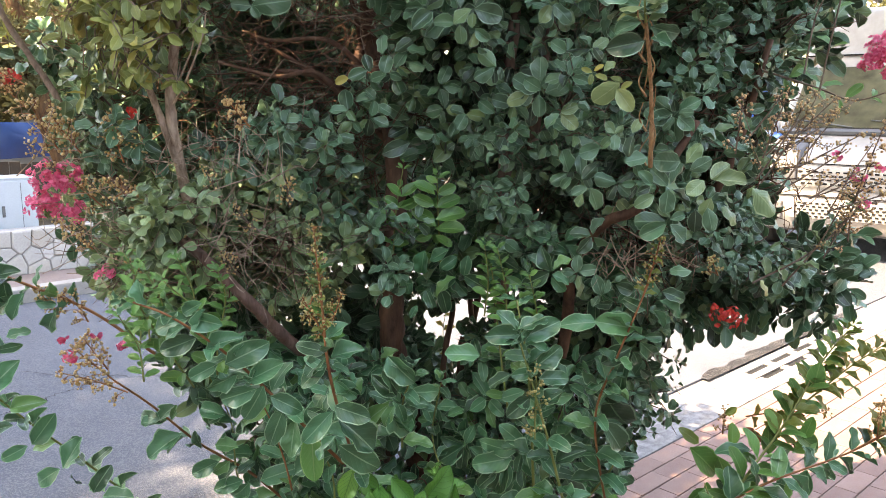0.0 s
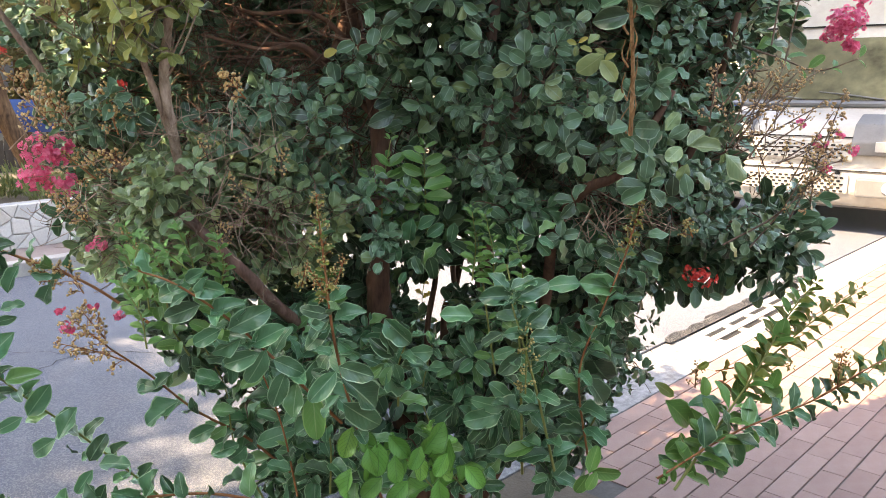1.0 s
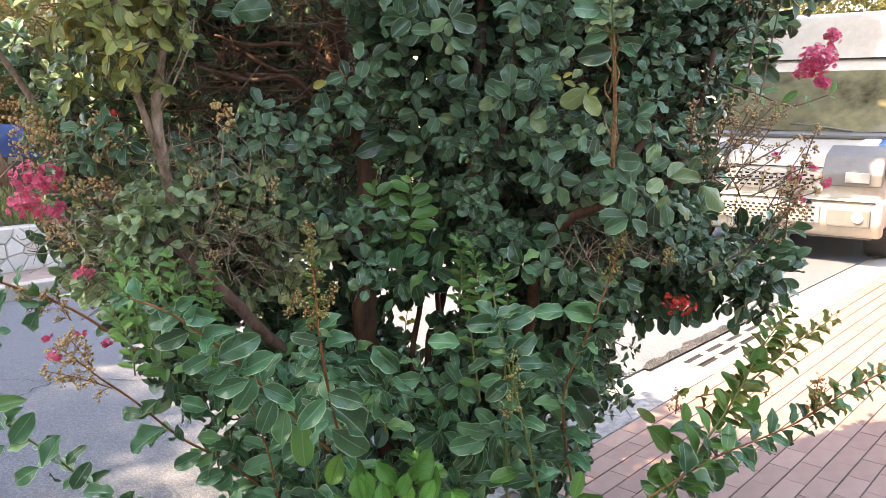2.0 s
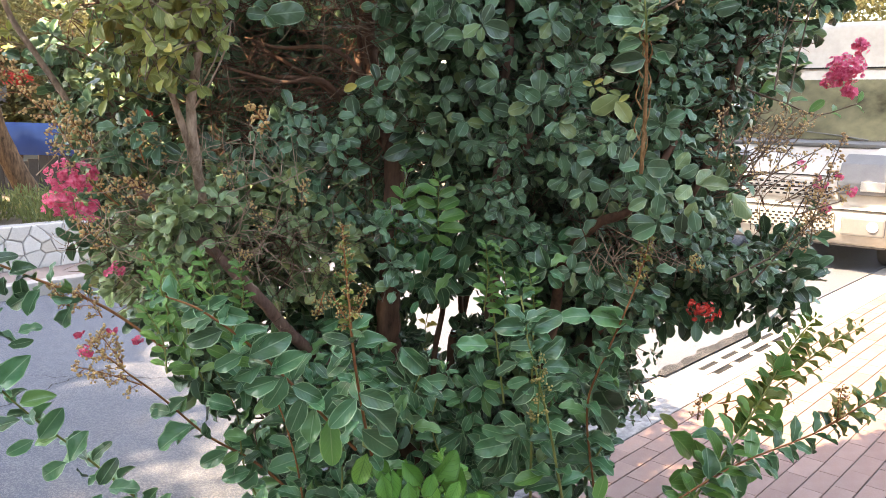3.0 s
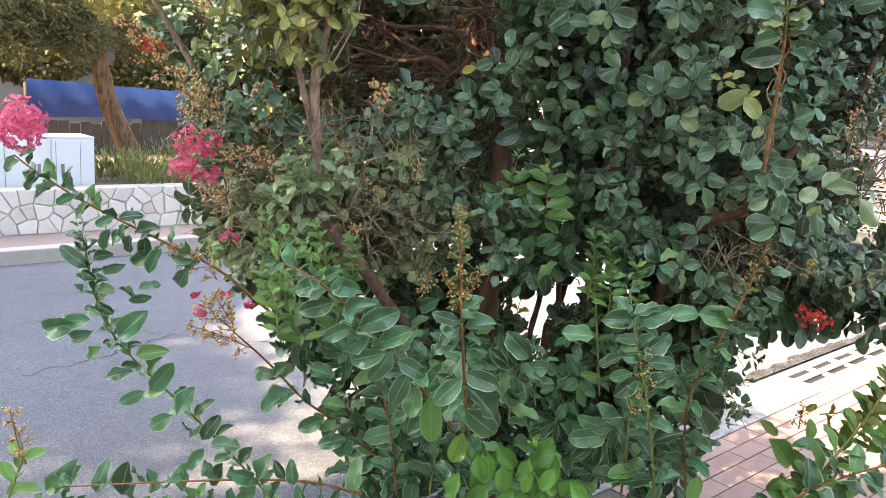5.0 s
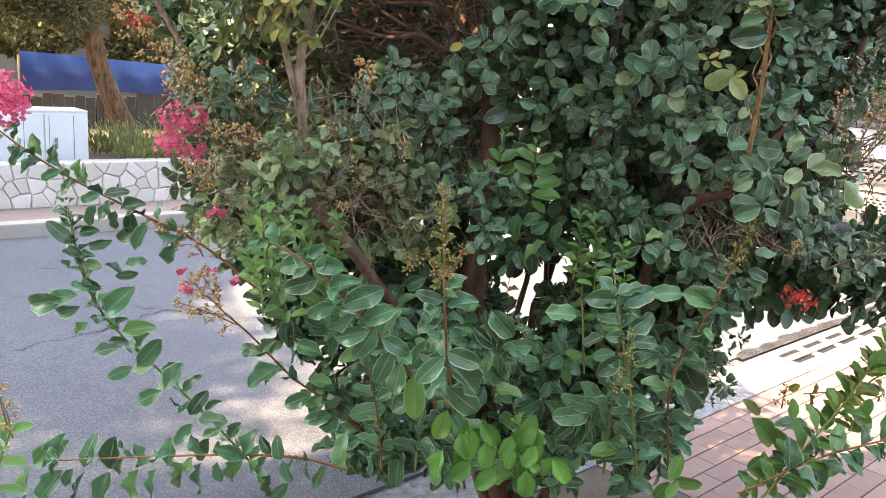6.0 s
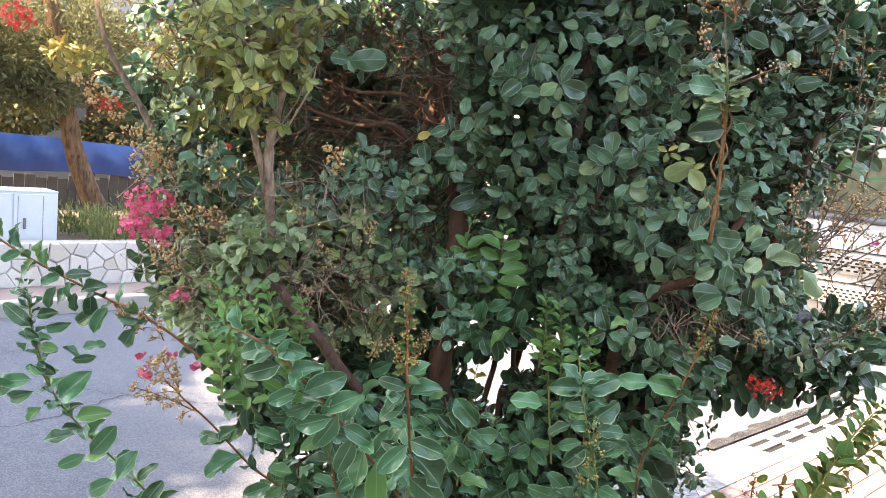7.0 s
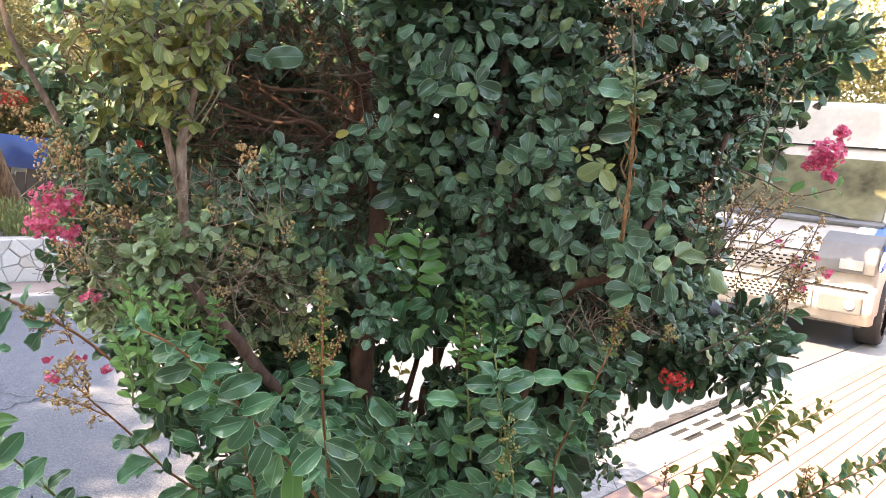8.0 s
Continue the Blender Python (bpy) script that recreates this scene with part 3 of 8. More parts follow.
for s0, q0 in ((-6.2, 6.15),):
    t = thing("shade_tree", "broad dense unseen tree added up the road for shade", "tree", "")
    b = Build()
    tube(b, spline([sp(s0 - 0.2, q0, -0.05), sp(s0, q0, 1.6), sp(s0 + 0.1, q0 + 0.1, 7.0)], 5), 0.22, 0.12, 10, 0.2)
    b.part("trunk", PINE_BARK, t)
    b = Build()
    leaf_cloud(b, COARSE, sp(s0, q0, 8.0), (2.0, 2.5, 2.1), 6500, 0.34, 0.0)
    # two thin leaf clouds added to dapple the sun patch on the road
    leaf_cloud(b, COARSE, sp(s0 - 0.1, q0 - 2.75, 8.0), (1.7, 1.2, 0.9), 3600, 0.11, 0.0)
    leaf_cloud(b, COARSE, sp(s0 + 0.45, q0 - 2.35, 8.0), (1.0, 0.9, 0.8), 2400, 0.11, 0.0)
    b.part("crown", SHRUB, t, "", True, "stuff")


# a tree added out of view on the far pavement: its crown hangs over the road and dapples the parked van
tree("van_shade_tree", "tall leafy unseen tree added on the far pavement to shade the van", [([(7.2, 6.45, 0.1), (7.25, 6.4, 2.2), (7.2, 5.8, 4.0), (7.2, 4.8, 5.4)], 0.13, 0.06)],
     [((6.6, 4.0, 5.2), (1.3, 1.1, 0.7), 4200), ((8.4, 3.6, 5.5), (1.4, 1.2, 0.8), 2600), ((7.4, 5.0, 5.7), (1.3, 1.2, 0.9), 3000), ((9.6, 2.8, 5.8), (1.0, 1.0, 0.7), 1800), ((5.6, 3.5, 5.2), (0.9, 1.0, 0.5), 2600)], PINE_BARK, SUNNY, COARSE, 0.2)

# ---- the crape myrtle shrub ----
UP, VIEW = np.array([0, 0, 1.0]), np.array([-0.08, -1.0, 0.1])
shrub = thing("crape_myrtle", "dense dark-leaved crape myrtle shrub with pink blossom by the road", "shrub")

# kind lit has sunlight put into its yellow leaf colour
BLADES = {
    "round": (ROUND, LEAF_OLD), "small": (ROUND, LEAF_SMALL), "olive": (MIDDLE, LEAF_OLIVE), "new": (POINTED, LEAF_NEW),
    "bright": (MIDDLE, LEAF_BRIGHT), "vine": (OVATE, LEAF_VINE), "tip": (POINTED, LEAF_TIP), "pale": (OVATE, LEAF_PALE), "red": (POINTED, LEAF_RED), "lit": (OVATE, LEAF_TIP), "lime": (POINTED, LEAF_LIME),
}
LEAF_MESH = {}


def leaf_object(kind, pos, along, face, size, parent):
    """One pickable leaf; leaves of a kind share a few meshes."""
    shapes, mat = BLADES[kind]
    k = int(rng.integers(len(shapes)))
    if (kind, k) not in LEAF_MESH:
        v, f, uv = shapes[k]
        LEAF_MESH[kind, k] = Build().add(v, f, uv).mesh("leaf", mat)
    m, p = leaf_frame(pos, along, face, size)
    ob = new("leaf", LEAF_MESH[kind, k])
    ob.parent = parent
    ob.matrix_world = Matrix(((*m[0], p[0]), (*m[1], p[1]), (*m[2], p[2]), (0, 0, 0, 1)))
    return ob


def blade(kind, base, tip):
    """A leaf from its stalk's end to its tip, its face turned to the light and the open side."""
    base, tip = np.array(base), np.array(tip)
    d = tip - base
    face = 1.0 * VIEW + 0.35 * UP + rng.normal(size=3) * 0.4
    return leaf_object(kind, base, d, face, float(np.linalg.norm(d)), shrub)


def limb(points, r0, r1, bark=BARK, sides=9, name="stem"):
    """A woody stem of the shrub through the given points."""
    b = Build()
    tube(b, spline(points, 7), r0, r1, sides, 0.25)
    return b.part(name, bark, shrub)


def rosette(build, at, axis, count, size, shapes, flat=0.35):
    """Opposite leaves crowded at a twig's end."""
    a = unit(axis)
    s = unit(np.cross(a, unit(rng.normal(size=3))))
    o = np.cross(a, s)
    turn = rng.random() * 6.28
    for k in range(count):
        ring = k / max(count - 1, 1)
        ang = turn + k * 2.4 + 0.5 * (rng.random() - 0.5)
        r = np.cos(ang) * s + np.sin(ang) * o
        el = flat - 0.3 + 0.6 * ring + 0.35 * (rng.random() - 0.5)
        d = np.cos(el) * r + np.sin(el) * a - 0.12 * UP
        face = a * 1.0 + 0.25 * UP + rng.normal(size=3) * 0.48
        put_leaf(build, shapes, np.asarray(at) + a * (0.02 * ring) + d * 0.008, d, face, size * (1.05 - 0.35 * ring) * (0.8 + 0.4 * rng.random()))


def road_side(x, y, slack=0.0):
    """Foliage is held back here to keep its shadow off the pavers: nothing but stems lies beyond this line."""
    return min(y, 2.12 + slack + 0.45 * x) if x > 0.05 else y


def clump(x, y, z, rx, rz, count, kind="round", size=0.062, ry=0.17, leaves=6, twigs=True, spread=1.0):
    """A leafy branch end: twigs that fan out from its heart, each with a tuft of leaves, mostly on the open side."""
    shapes, mat = BLADES[kind]
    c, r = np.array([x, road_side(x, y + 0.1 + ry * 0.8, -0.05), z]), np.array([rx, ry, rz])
    leafs, wood = Build(), Build()
    size *= 0.9
    for _ in range(max(2, round(count * (1.2 if kind == "small" else 0.64)))):
        for _try in range(30):
            d = unit(rng.normal(size=3))
            if d @ VIEW > -0.25 and d[2] > -0.85:
                break
        p = c + d * r * (0.55 + 0.5 * rng.random() ** 0.6)
        axis = unit(0.7 * d + 0.7 * VIEW + 0.4 * UP + rng.normal(size=3) * 0.45 * spread)
        n = max(3, int(leaves + rng.integers(-2, 3)))
        rosette(leafs, p, axis, n, size * (0.8 + 0.4 * rng.random()), shapes)
        if twigs:
            q = c + d * r * 0.05 + np.array([0, ry * 0.6, -0.3 * rz])
            mid = (p + q) / 2 + rng.normal(size=3) * 0.012
            tube(wood, spline([q, mid, p], 3), 0.0036, 0.0014, 4)
            side = p + d * (0.02 + 0.03 * rng.random()) + rng.normal(size=3) * 0.025
            tube(wood, spline([mid, (mid + side) / 2 + rng.normal(size=3) * 0.01, side], 3), 0.0018, 0.0008, 4)
            for side in range(2):
                a = mid + (p - mid) * (0.3 + 0.4 * side)
                put_leaf(leafs, shapes, a, unit(rng.normal(size=3) + 0.5 * VIEW), VIEW + UP + rng.normal(size=3) * 0.4, size * (0.7 + 0.4 * rng.random()))
    ob = leafs.part("leafy_branch", mat, shrub, "", True, "stuff")
    if twigs:
        wood.part("twig", TWIG, ob)
    return ob


def hanging(x, y, z, rx, rz, count, kind="olive", size=0.06, ry=0.08):
    """A branch end whose leaves hang loosely, tips down."""
    shapes, mat = BLADES[kind]
    leafs, wood = Build(), Build()
    c = np.array([x, y + ry * 0.6, z])
    for _ in range(count):
        o = (rng.random(3) * 2 - 1)
        o /= max(1.0, np.linalg.norm(o))
        p = c + o * (rx, ry, rz)
        q = p + (0.05 * rng.normal(), 0.05, 0.03 + 0.05 * rng.random())
        tube(wood, spline([q + (0, 0.03, -0.02), q, p], 3), 0.002, 0.0012, 4)
        for _k in range(int(rng.integers(3, 6))):
            d = unit(rng.normal(size=3) * (0.75, 0.45, 0.45) + (0, -0.3, -0.4))
            put_leaf(leafs, shapes, q + (p - q) * rng.random(), d, VIEW * 0.8 + 0.6 * UP + rng.normal(size=3) * 0.35, size * (0.7 + 0.5 * rng.random()))
    ob = leafs.part("leafy_branch", mat, shrub, "", True, "stuff")
    wood.part("twig", TWIG, ob)
    return ob


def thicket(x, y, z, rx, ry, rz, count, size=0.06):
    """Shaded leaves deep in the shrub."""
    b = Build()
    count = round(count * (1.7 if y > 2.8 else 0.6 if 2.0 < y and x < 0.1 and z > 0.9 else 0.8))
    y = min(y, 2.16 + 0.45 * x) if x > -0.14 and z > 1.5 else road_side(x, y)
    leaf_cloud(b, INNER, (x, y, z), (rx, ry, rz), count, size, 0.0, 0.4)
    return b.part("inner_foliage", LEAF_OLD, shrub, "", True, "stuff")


def bare_twigs(x, y, z, rx, ry, rz, count, thick=0.0016, bark=BARK):
    """A tangle of thin leafless twigs."""
    b = Build()
    for _ in range(count):
        p = np.array([x, y, z]) + (rng.random(3) * 2 - 1) * (rx, ry, rz)
        d = unit(rng.normal(size=3) * (1, 0.6, 0.7) + (0, 0, 0.15))
        n = 0.08 + 0.16 * rng.random()
        q = p + d * n
        m, m2 = p + (q - p) * 0.35 + rng.normal(size=3) * 0.022, p + (q - p) * 0.7 + rng.normal(size=3) * 0.022
        tube(b, spline([p, m, m2, q], 3), thick, thick * 0.45, 4)
        for k in range(2):
            s = p + (q - p) * (0.3 + 0.5 * rng.random())
            tube(b, [s, s + unit(d + rng.normal(size=3) * 0.8) * 0.06], thick * 0.6, thick * 0.3, 3)
    return b.part("twig_tangle", bark, shrub, "", True, "stuff")


def ball(build, at, r):
    """A small bud: a low-sided ball."""
    v, f = [(0, 0, -1)], []
    for i, (zz, rr) in enumerate(((-0.5, 0.87), (0.5, 0.87))):
        v += [(rr * math.cos(k * 1.0472 + i * 0.5), rr * math.sin(k * 1.0472 + i * 0.5), zz) for k in range(6)]
    v.append((0, 0, 1))
    for k in range(6):
        a, b = 1 + k, 1 + (k + 1) % 6
        f += [(0, b, a), (a, b, b + 6, a + 6), (a + 6, b + 6, 13)]
    build.add(np.array(v) * r + at, f)


def panicle(base, tip, width, count, r=0.0035, bud=BUD, stem=STEM_RED, parent=None, start=0.0, droop=0.0):
    """A branched head of buds along a stalk."""
    base, tip = np.array(base, float), np.array(tip, float)
    ax = unit(tip - base)
    wood, buds = Build(), Build()
    tube(wood, spline([base, (base + tip) / 2 + rng.normal(size=3) * 0.003, tip], 4), 0.0022, 0.0012, 5)
    s = unit(np.cross(ax, (0.3, 0.8, 0.1)))
    o = np.cross(ax, s)
    for k in range(count):
        t = start + (1 - start) * (k + 0.5) / count
        ang = k * 2.4
        out = np.cos(ang) * s + np.sin(ang) * o
        n = width * (1.05 - 0.75 * t) * (0.7 + 0.5 * rng.random())
        p = base + (tip - base) * t
        q = p + unit(out + 0.7 * ax - droop * UP) * n
        tube(wood, [p, (p + q) / 2 + 0.05 * n * UP, q], 0.0011, 0.0007, 4)
        for _ in range(6 + int(rng.integers(0, 5))):
            w = p + (q - p) * (0.45 + 0.6 * rng.random())
            e = w + unit(rng.normal(size=3) + out * 0.4) * (0.006 + 0.008 * rng.random())
            tube(wood, [w, e], 0.0006, 0.0006, 3)
            ball(buds, e, r * (0.62 + 0.5 * rng.random()))
    for _ in range(5):
        ball(buds, tip + rng.normal(size=3) * 0.005, r * 0.7)
    st = wood.part("flower_stalk", stem, parent or shrub)
    buds.part("bud_head", bud, st if parent is None else parent, "", True, "stuff")
    return st


def crinkled(build, at, facing, r):
    """One small crinkled flower of six frilled petals."""
    a = unit(facing)
    s = unit(np.cross(a, unit(rng.normal(size=3))))
    o = np.cross(a, s)
    for k in range(6):
        ang = k * 1.047 + rng.random() * 0.4
        d = unit(np.cos(ang) * s + np.sin(ang) * o + 0.35 * a)
        e = np.cross(a, d)
        c = np.asarray(at) + d * r * 0.4
        v = [at]
        for j in range(5):
            b = (j - 2) / 2
            v.append(c + d * r * (0.6 - 0.2 * b * b) + e * b * r * 0.42 + a * r * 0.3 * (rng.random() - 0.4))
        build.add(v, [(0, j, j + 1) for j in range(1, 5)])


def blossom(x, y, z, rx, rz, count, petal=PETAL, r=0.0085, ry=None):
    """A head of crinkled blossom."""
    b = Build()
    c, rr = np.array([x, y, z]), np.array([rx, ry or rx, rz])
    for _ in range(round(count * 1.7)):
        d = unit(rng.normal(size=3))
        p = c + d * rr * rng.random() ** 0.45
        crinkled(b, p, d + 0.4 * VIEW + rng.normal(size=3) * 0.4, r * (0.75 + 0.5 * rng.random()))
    return b.part("blossom", petal, shrub, "crinkled pink blossom" if petal is PETAL else "crinkled red blossom", True)


def shoot(points, r0, r1, kind, pairs, size, start=0.1, end=1.0, stem=STEM_RED, lean=0.45, taper=0.45, single=False, face=None, gap=0.06, tip=True, hang=0.0):
    """A leafy shoot: opposite leaves in pairs up the stem, smaller towards the tip."""
    line = spline(points, 8)
    b = Build()
    tube(b, line, r0, r1, 7)
    st = b.part("shoot", stem, shrub)
    seg = np.concatenate([[0], np.cumsum(np.linalg.norm(np.diff(line, axis=0), axis=1))])
    leafs = Build()
    shapes, mat = BLADES[kind]
    side0 = rng.random() * 3.14
    for k in range(pairs):
        t = start + (end - start) * k / max(pairs - 1, 1)
        for half in (0, 1):
            tt = min(max(t + (half - 0.5) * gap * (rng.random()), 0), 1) * seg[-1]
            p = np.array([np.interp(tt, seg, line[:, i]) for i in range(3)])
            q = np.array([np.interp(min(tt + 0.02, seg[-1]), seg, line[:, i]) for i in range(3)])
            ax = unit(q - p) if tt < seg[-1] - 0.015 else unit(line[-1] - line[-3])
            s = unit(np.cross(ax, VIEW))
            o = np.cross(s, ax)
            ang = (0.0 if k % 2 == 0 else 1.1) + half * math.pi + 0.5 * (rng.random() - 0.5)
            out = np.cos(ang) * s + np.sin(ang) * o
            d = unit(out + lean * ax * (1.0 + 0.9 * t) - (0.1 + hang) * UP)
            fc = (0.7 * VIEW + 0.7 * UP + 0.5 * ax if face is None else np.array(face, float)) + rng.normal(size=3) * 0.22
            sz = size * (1 - taper * t) * (0.8 + 0.4 * rng.random())
            if single:
                leaf_object(kind, p + d * r0, d, fc, sz, st)
            else:
                put_leaf(leafs, shapes, p + d * r0, d, fc, sz)
    if tip:
        rosette(leafs, line[-1], unit(line[-1] - line[-4]), 5, size * (1 - taper) * 0.6, shapes, 0.7)
    if leafs.n:
        leafs.part("leaf_spray", mat, st, "", True, "stuff")
    return st


def capsules(base, tip, count, r=0.006):
    """An old seed head: dry brown capsules on bare stalks."""
    return panicle(base, tip, 0.045, count, r, CAPSULE, TWIG)


# main stems
limb([(0.02, 2.3, 0), (-0.13, 2.199, 0.641), (-0.144, 2.156, 0.814), (-0.136, 2.171, 1.048), (-0.132, 2.2, 1.311), (-0.211, 2.299, 1.634), (-0.159, 2.399, 2.012)], 0.042, 0.022)
limb([(-0.03, 2.32, 0), (-0.243, 2.226, 0.551), (-0.411, 2.011, 0.817), (-0.481, 1.901, 0.95), (-0.615, 1.844, 1.114), (-0.737, 1.886, 1.202), (-0.92, 2.05, 1.316)], 0.021, 0.009, BARK_RED)
limb([(0.07, 2.3, 0), (0.154, 2.234, 0.631), (0.164, 2.114, 1.077), (0.161, 2.07, 1.274), (0.162, 2.089, 1.456), (0.188, 2.136, 1.671), (0.193, 2.259, 1.99)], 0.021, 0.014, BARK_RED)
limb([(0.1, 2.33, 0), (0.147, 2.309, 0.642), (0.207, 2.184, 1.101), (0.236, 2.089, 1.338), (0.255, 2.089, 1.523), (0.293, 2.136, 1.707)], 0.019, 0.013, BARK_RED)
limb([(0.06, 2.28, 0.0), (0.053, 2.28, 0.645), (0.088, 2.3, 0.79), (0.125, 2.35, 0.945), (0.175, 2.5, 1.241)], 0.016, 0.008)
limb([(0.12, 2.25, 0), (0.324, 2.154, 0.688), (0.332, 1.989, 1.015), (0.382, 1.852, 1.148), (0.458, 1.805, 1.202), (0.585, 1.846, 1.386)], 0.02, 0.008)
limb([(0.14, 2.3, 0.0), (0.483, 2.3, 0.668), (0.637, 2.2, 0.992), (0.754, 2.1, 1.262), (0.843, 2.1, 1.589)], 0.02, 0.008)
limb([(-0.211, 2.3, 1.634), (-0.267, 2.2, 1.48), (-0.35, 2.2, 1.507), (-0.469, 2.25, 1.518)], 0.014, 0.006)
limb([(-0.206, 2.3, 1.569), (-0.128, 2.3, 1.655), (-0.049, 2.3, 1.708)], 0.012, 0.006)
limb([(-0.139, 2.25, 1.308), (-0.318, 2.3, 1.48), (-0.551, 2.35, 1.618)], 0.012, 0.005)
# pale forked stem under the olive leaves
limb([(-0.621, 1.98, 1.08), (-0.608, 1.84, 1.286), (-0.609, 1.8, 1.409), (-0.59, 1.77, 1.501), (-0.563, 1.74, 1.614), (-0.545, 1.72, 1.734)], 0.0135, 0.009, BARK_PALE)
limb([(-0.611, 1.83, 1.297), (-0.637, 1.8, 1.408), (-0.65, 1.76, 1.484), (-0.673, 1.72, 1.556)], 0.0095, 0.006, BARK_PALE)
limb([(-0.596, 1.78, 1.423), (-0.545, 1.74, 1.49), (-0.506, 1.72, 1.566), (-0.496, 1.72, 1.616)], 0.003, 0.0015, BARK_PALE, 5)
limb([(-0.574, 1.76, 1.476), (-0.538, 1.73, 1.527), (-0.523, 1.72, 1.565)], 0.0025, 0.0012, BARK_PALE, 5)
limb([(-0.92, 2.05, 1.316), (-1.015, 2.1, 1.463), (-1.078, 2.12, 1.552), (-1.152, 2.15, 1.657), (-1.211, 2.2, 1.782)], 0.009, 0.007, TWIG)
limb([(-0.749, 1.93, 1.184), (-0.678, 1.95, 1.141), (-0.624, 2.0, 1.061)], 0.009, 0.012, BARK)
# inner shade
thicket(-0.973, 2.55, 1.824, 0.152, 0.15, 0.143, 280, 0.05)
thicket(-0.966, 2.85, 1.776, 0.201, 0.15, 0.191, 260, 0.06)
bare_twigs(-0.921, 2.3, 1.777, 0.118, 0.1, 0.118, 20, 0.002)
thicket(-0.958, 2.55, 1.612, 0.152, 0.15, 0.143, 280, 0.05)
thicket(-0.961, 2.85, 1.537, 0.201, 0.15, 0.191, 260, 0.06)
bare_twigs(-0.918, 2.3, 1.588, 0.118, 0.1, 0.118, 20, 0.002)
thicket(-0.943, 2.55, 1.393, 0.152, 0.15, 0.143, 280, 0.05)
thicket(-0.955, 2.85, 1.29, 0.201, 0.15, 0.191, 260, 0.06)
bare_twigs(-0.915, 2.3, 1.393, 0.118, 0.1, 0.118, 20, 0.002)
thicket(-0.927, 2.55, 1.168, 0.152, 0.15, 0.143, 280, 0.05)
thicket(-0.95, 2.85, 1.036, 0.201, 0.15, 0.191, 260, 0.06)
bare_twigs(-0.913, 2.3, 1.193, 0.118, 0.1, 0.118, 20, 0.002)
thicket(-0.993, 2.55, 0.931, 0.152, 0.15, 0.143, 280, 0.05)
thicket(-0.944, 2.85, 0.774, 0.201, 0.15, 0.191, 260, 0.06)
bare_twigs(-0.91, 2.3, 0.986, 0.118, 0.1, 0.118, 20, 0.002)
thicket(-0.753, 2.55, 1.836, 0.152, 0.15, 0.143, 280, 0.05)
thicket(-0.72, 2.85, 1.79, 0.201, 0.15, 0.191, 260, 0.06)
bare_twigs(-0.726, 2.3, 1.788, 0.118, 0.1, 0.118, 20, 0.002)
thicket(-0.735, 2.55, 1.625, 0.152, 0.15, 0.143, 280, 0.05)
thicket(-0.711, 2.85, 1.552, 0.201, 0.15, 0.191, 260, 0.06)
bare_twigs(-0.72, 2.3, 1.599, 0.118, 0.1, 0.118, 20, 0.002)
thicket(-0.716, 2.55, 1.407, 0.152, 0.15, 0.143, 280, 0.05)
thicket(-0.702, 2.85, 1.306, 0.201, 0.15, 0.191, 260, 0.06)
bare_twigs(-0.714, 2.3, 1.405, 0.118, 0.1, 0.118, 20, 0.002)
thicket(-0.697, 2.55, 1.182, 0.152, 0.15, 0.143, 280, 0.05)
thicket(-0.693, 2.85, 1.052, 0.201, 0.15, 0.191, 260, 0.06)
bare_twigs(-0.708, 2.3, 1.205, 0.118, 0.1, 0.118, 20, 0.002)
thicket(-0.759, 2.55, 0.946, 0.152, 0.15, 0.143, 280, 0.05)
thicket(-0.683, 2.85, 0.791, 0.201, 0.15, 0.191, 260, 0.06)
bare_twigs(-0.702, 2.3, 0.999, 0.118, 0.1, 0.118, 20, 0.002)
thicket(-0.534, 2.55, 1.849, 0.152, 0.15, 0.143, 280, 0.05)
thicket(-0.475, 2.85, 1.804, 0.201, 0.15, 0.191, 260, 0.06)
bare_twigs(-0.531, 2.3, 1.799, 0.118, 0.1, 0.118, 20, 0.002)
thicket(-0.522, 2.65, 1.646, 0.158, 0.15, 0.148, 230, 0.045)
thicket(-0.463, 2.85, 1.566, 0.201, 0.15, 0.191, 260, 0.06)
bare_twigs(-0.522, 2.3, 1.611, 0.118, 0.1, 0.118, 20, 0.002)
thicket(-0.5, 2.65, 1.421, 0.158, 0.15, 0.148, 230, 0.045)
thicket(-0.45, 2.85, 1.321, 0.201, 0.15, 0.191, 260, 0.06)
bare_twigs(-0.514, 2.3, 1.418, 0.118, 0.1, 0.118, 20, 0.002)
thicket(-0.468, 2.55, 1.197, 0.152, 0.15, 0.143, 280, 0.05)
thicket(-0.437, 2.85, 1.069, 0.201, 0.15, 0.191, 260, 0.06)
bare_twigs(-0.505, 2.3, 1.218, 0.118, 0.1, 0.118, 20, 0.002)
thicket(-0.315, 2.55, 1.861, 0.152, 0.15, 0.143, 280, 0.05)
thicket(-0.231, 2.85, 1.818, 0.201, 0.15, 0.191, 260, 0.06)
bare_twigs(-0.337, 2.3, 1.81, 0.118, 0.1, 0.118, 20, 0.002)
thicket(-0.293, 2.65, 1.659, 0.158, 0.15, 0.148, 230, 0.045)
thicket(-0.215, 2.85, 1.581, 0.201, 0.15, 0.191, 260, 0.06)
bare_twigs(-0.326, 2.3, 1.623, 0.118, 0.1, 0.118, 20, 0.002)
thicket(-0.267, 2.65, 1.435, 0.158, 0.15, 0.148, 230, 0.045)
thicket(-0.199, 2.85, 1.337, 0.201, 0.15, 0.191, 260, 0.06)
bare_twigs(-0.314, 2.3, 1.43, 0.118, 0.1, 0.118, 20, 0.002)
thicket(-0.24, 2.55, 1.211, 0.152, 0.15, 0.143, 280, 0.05)
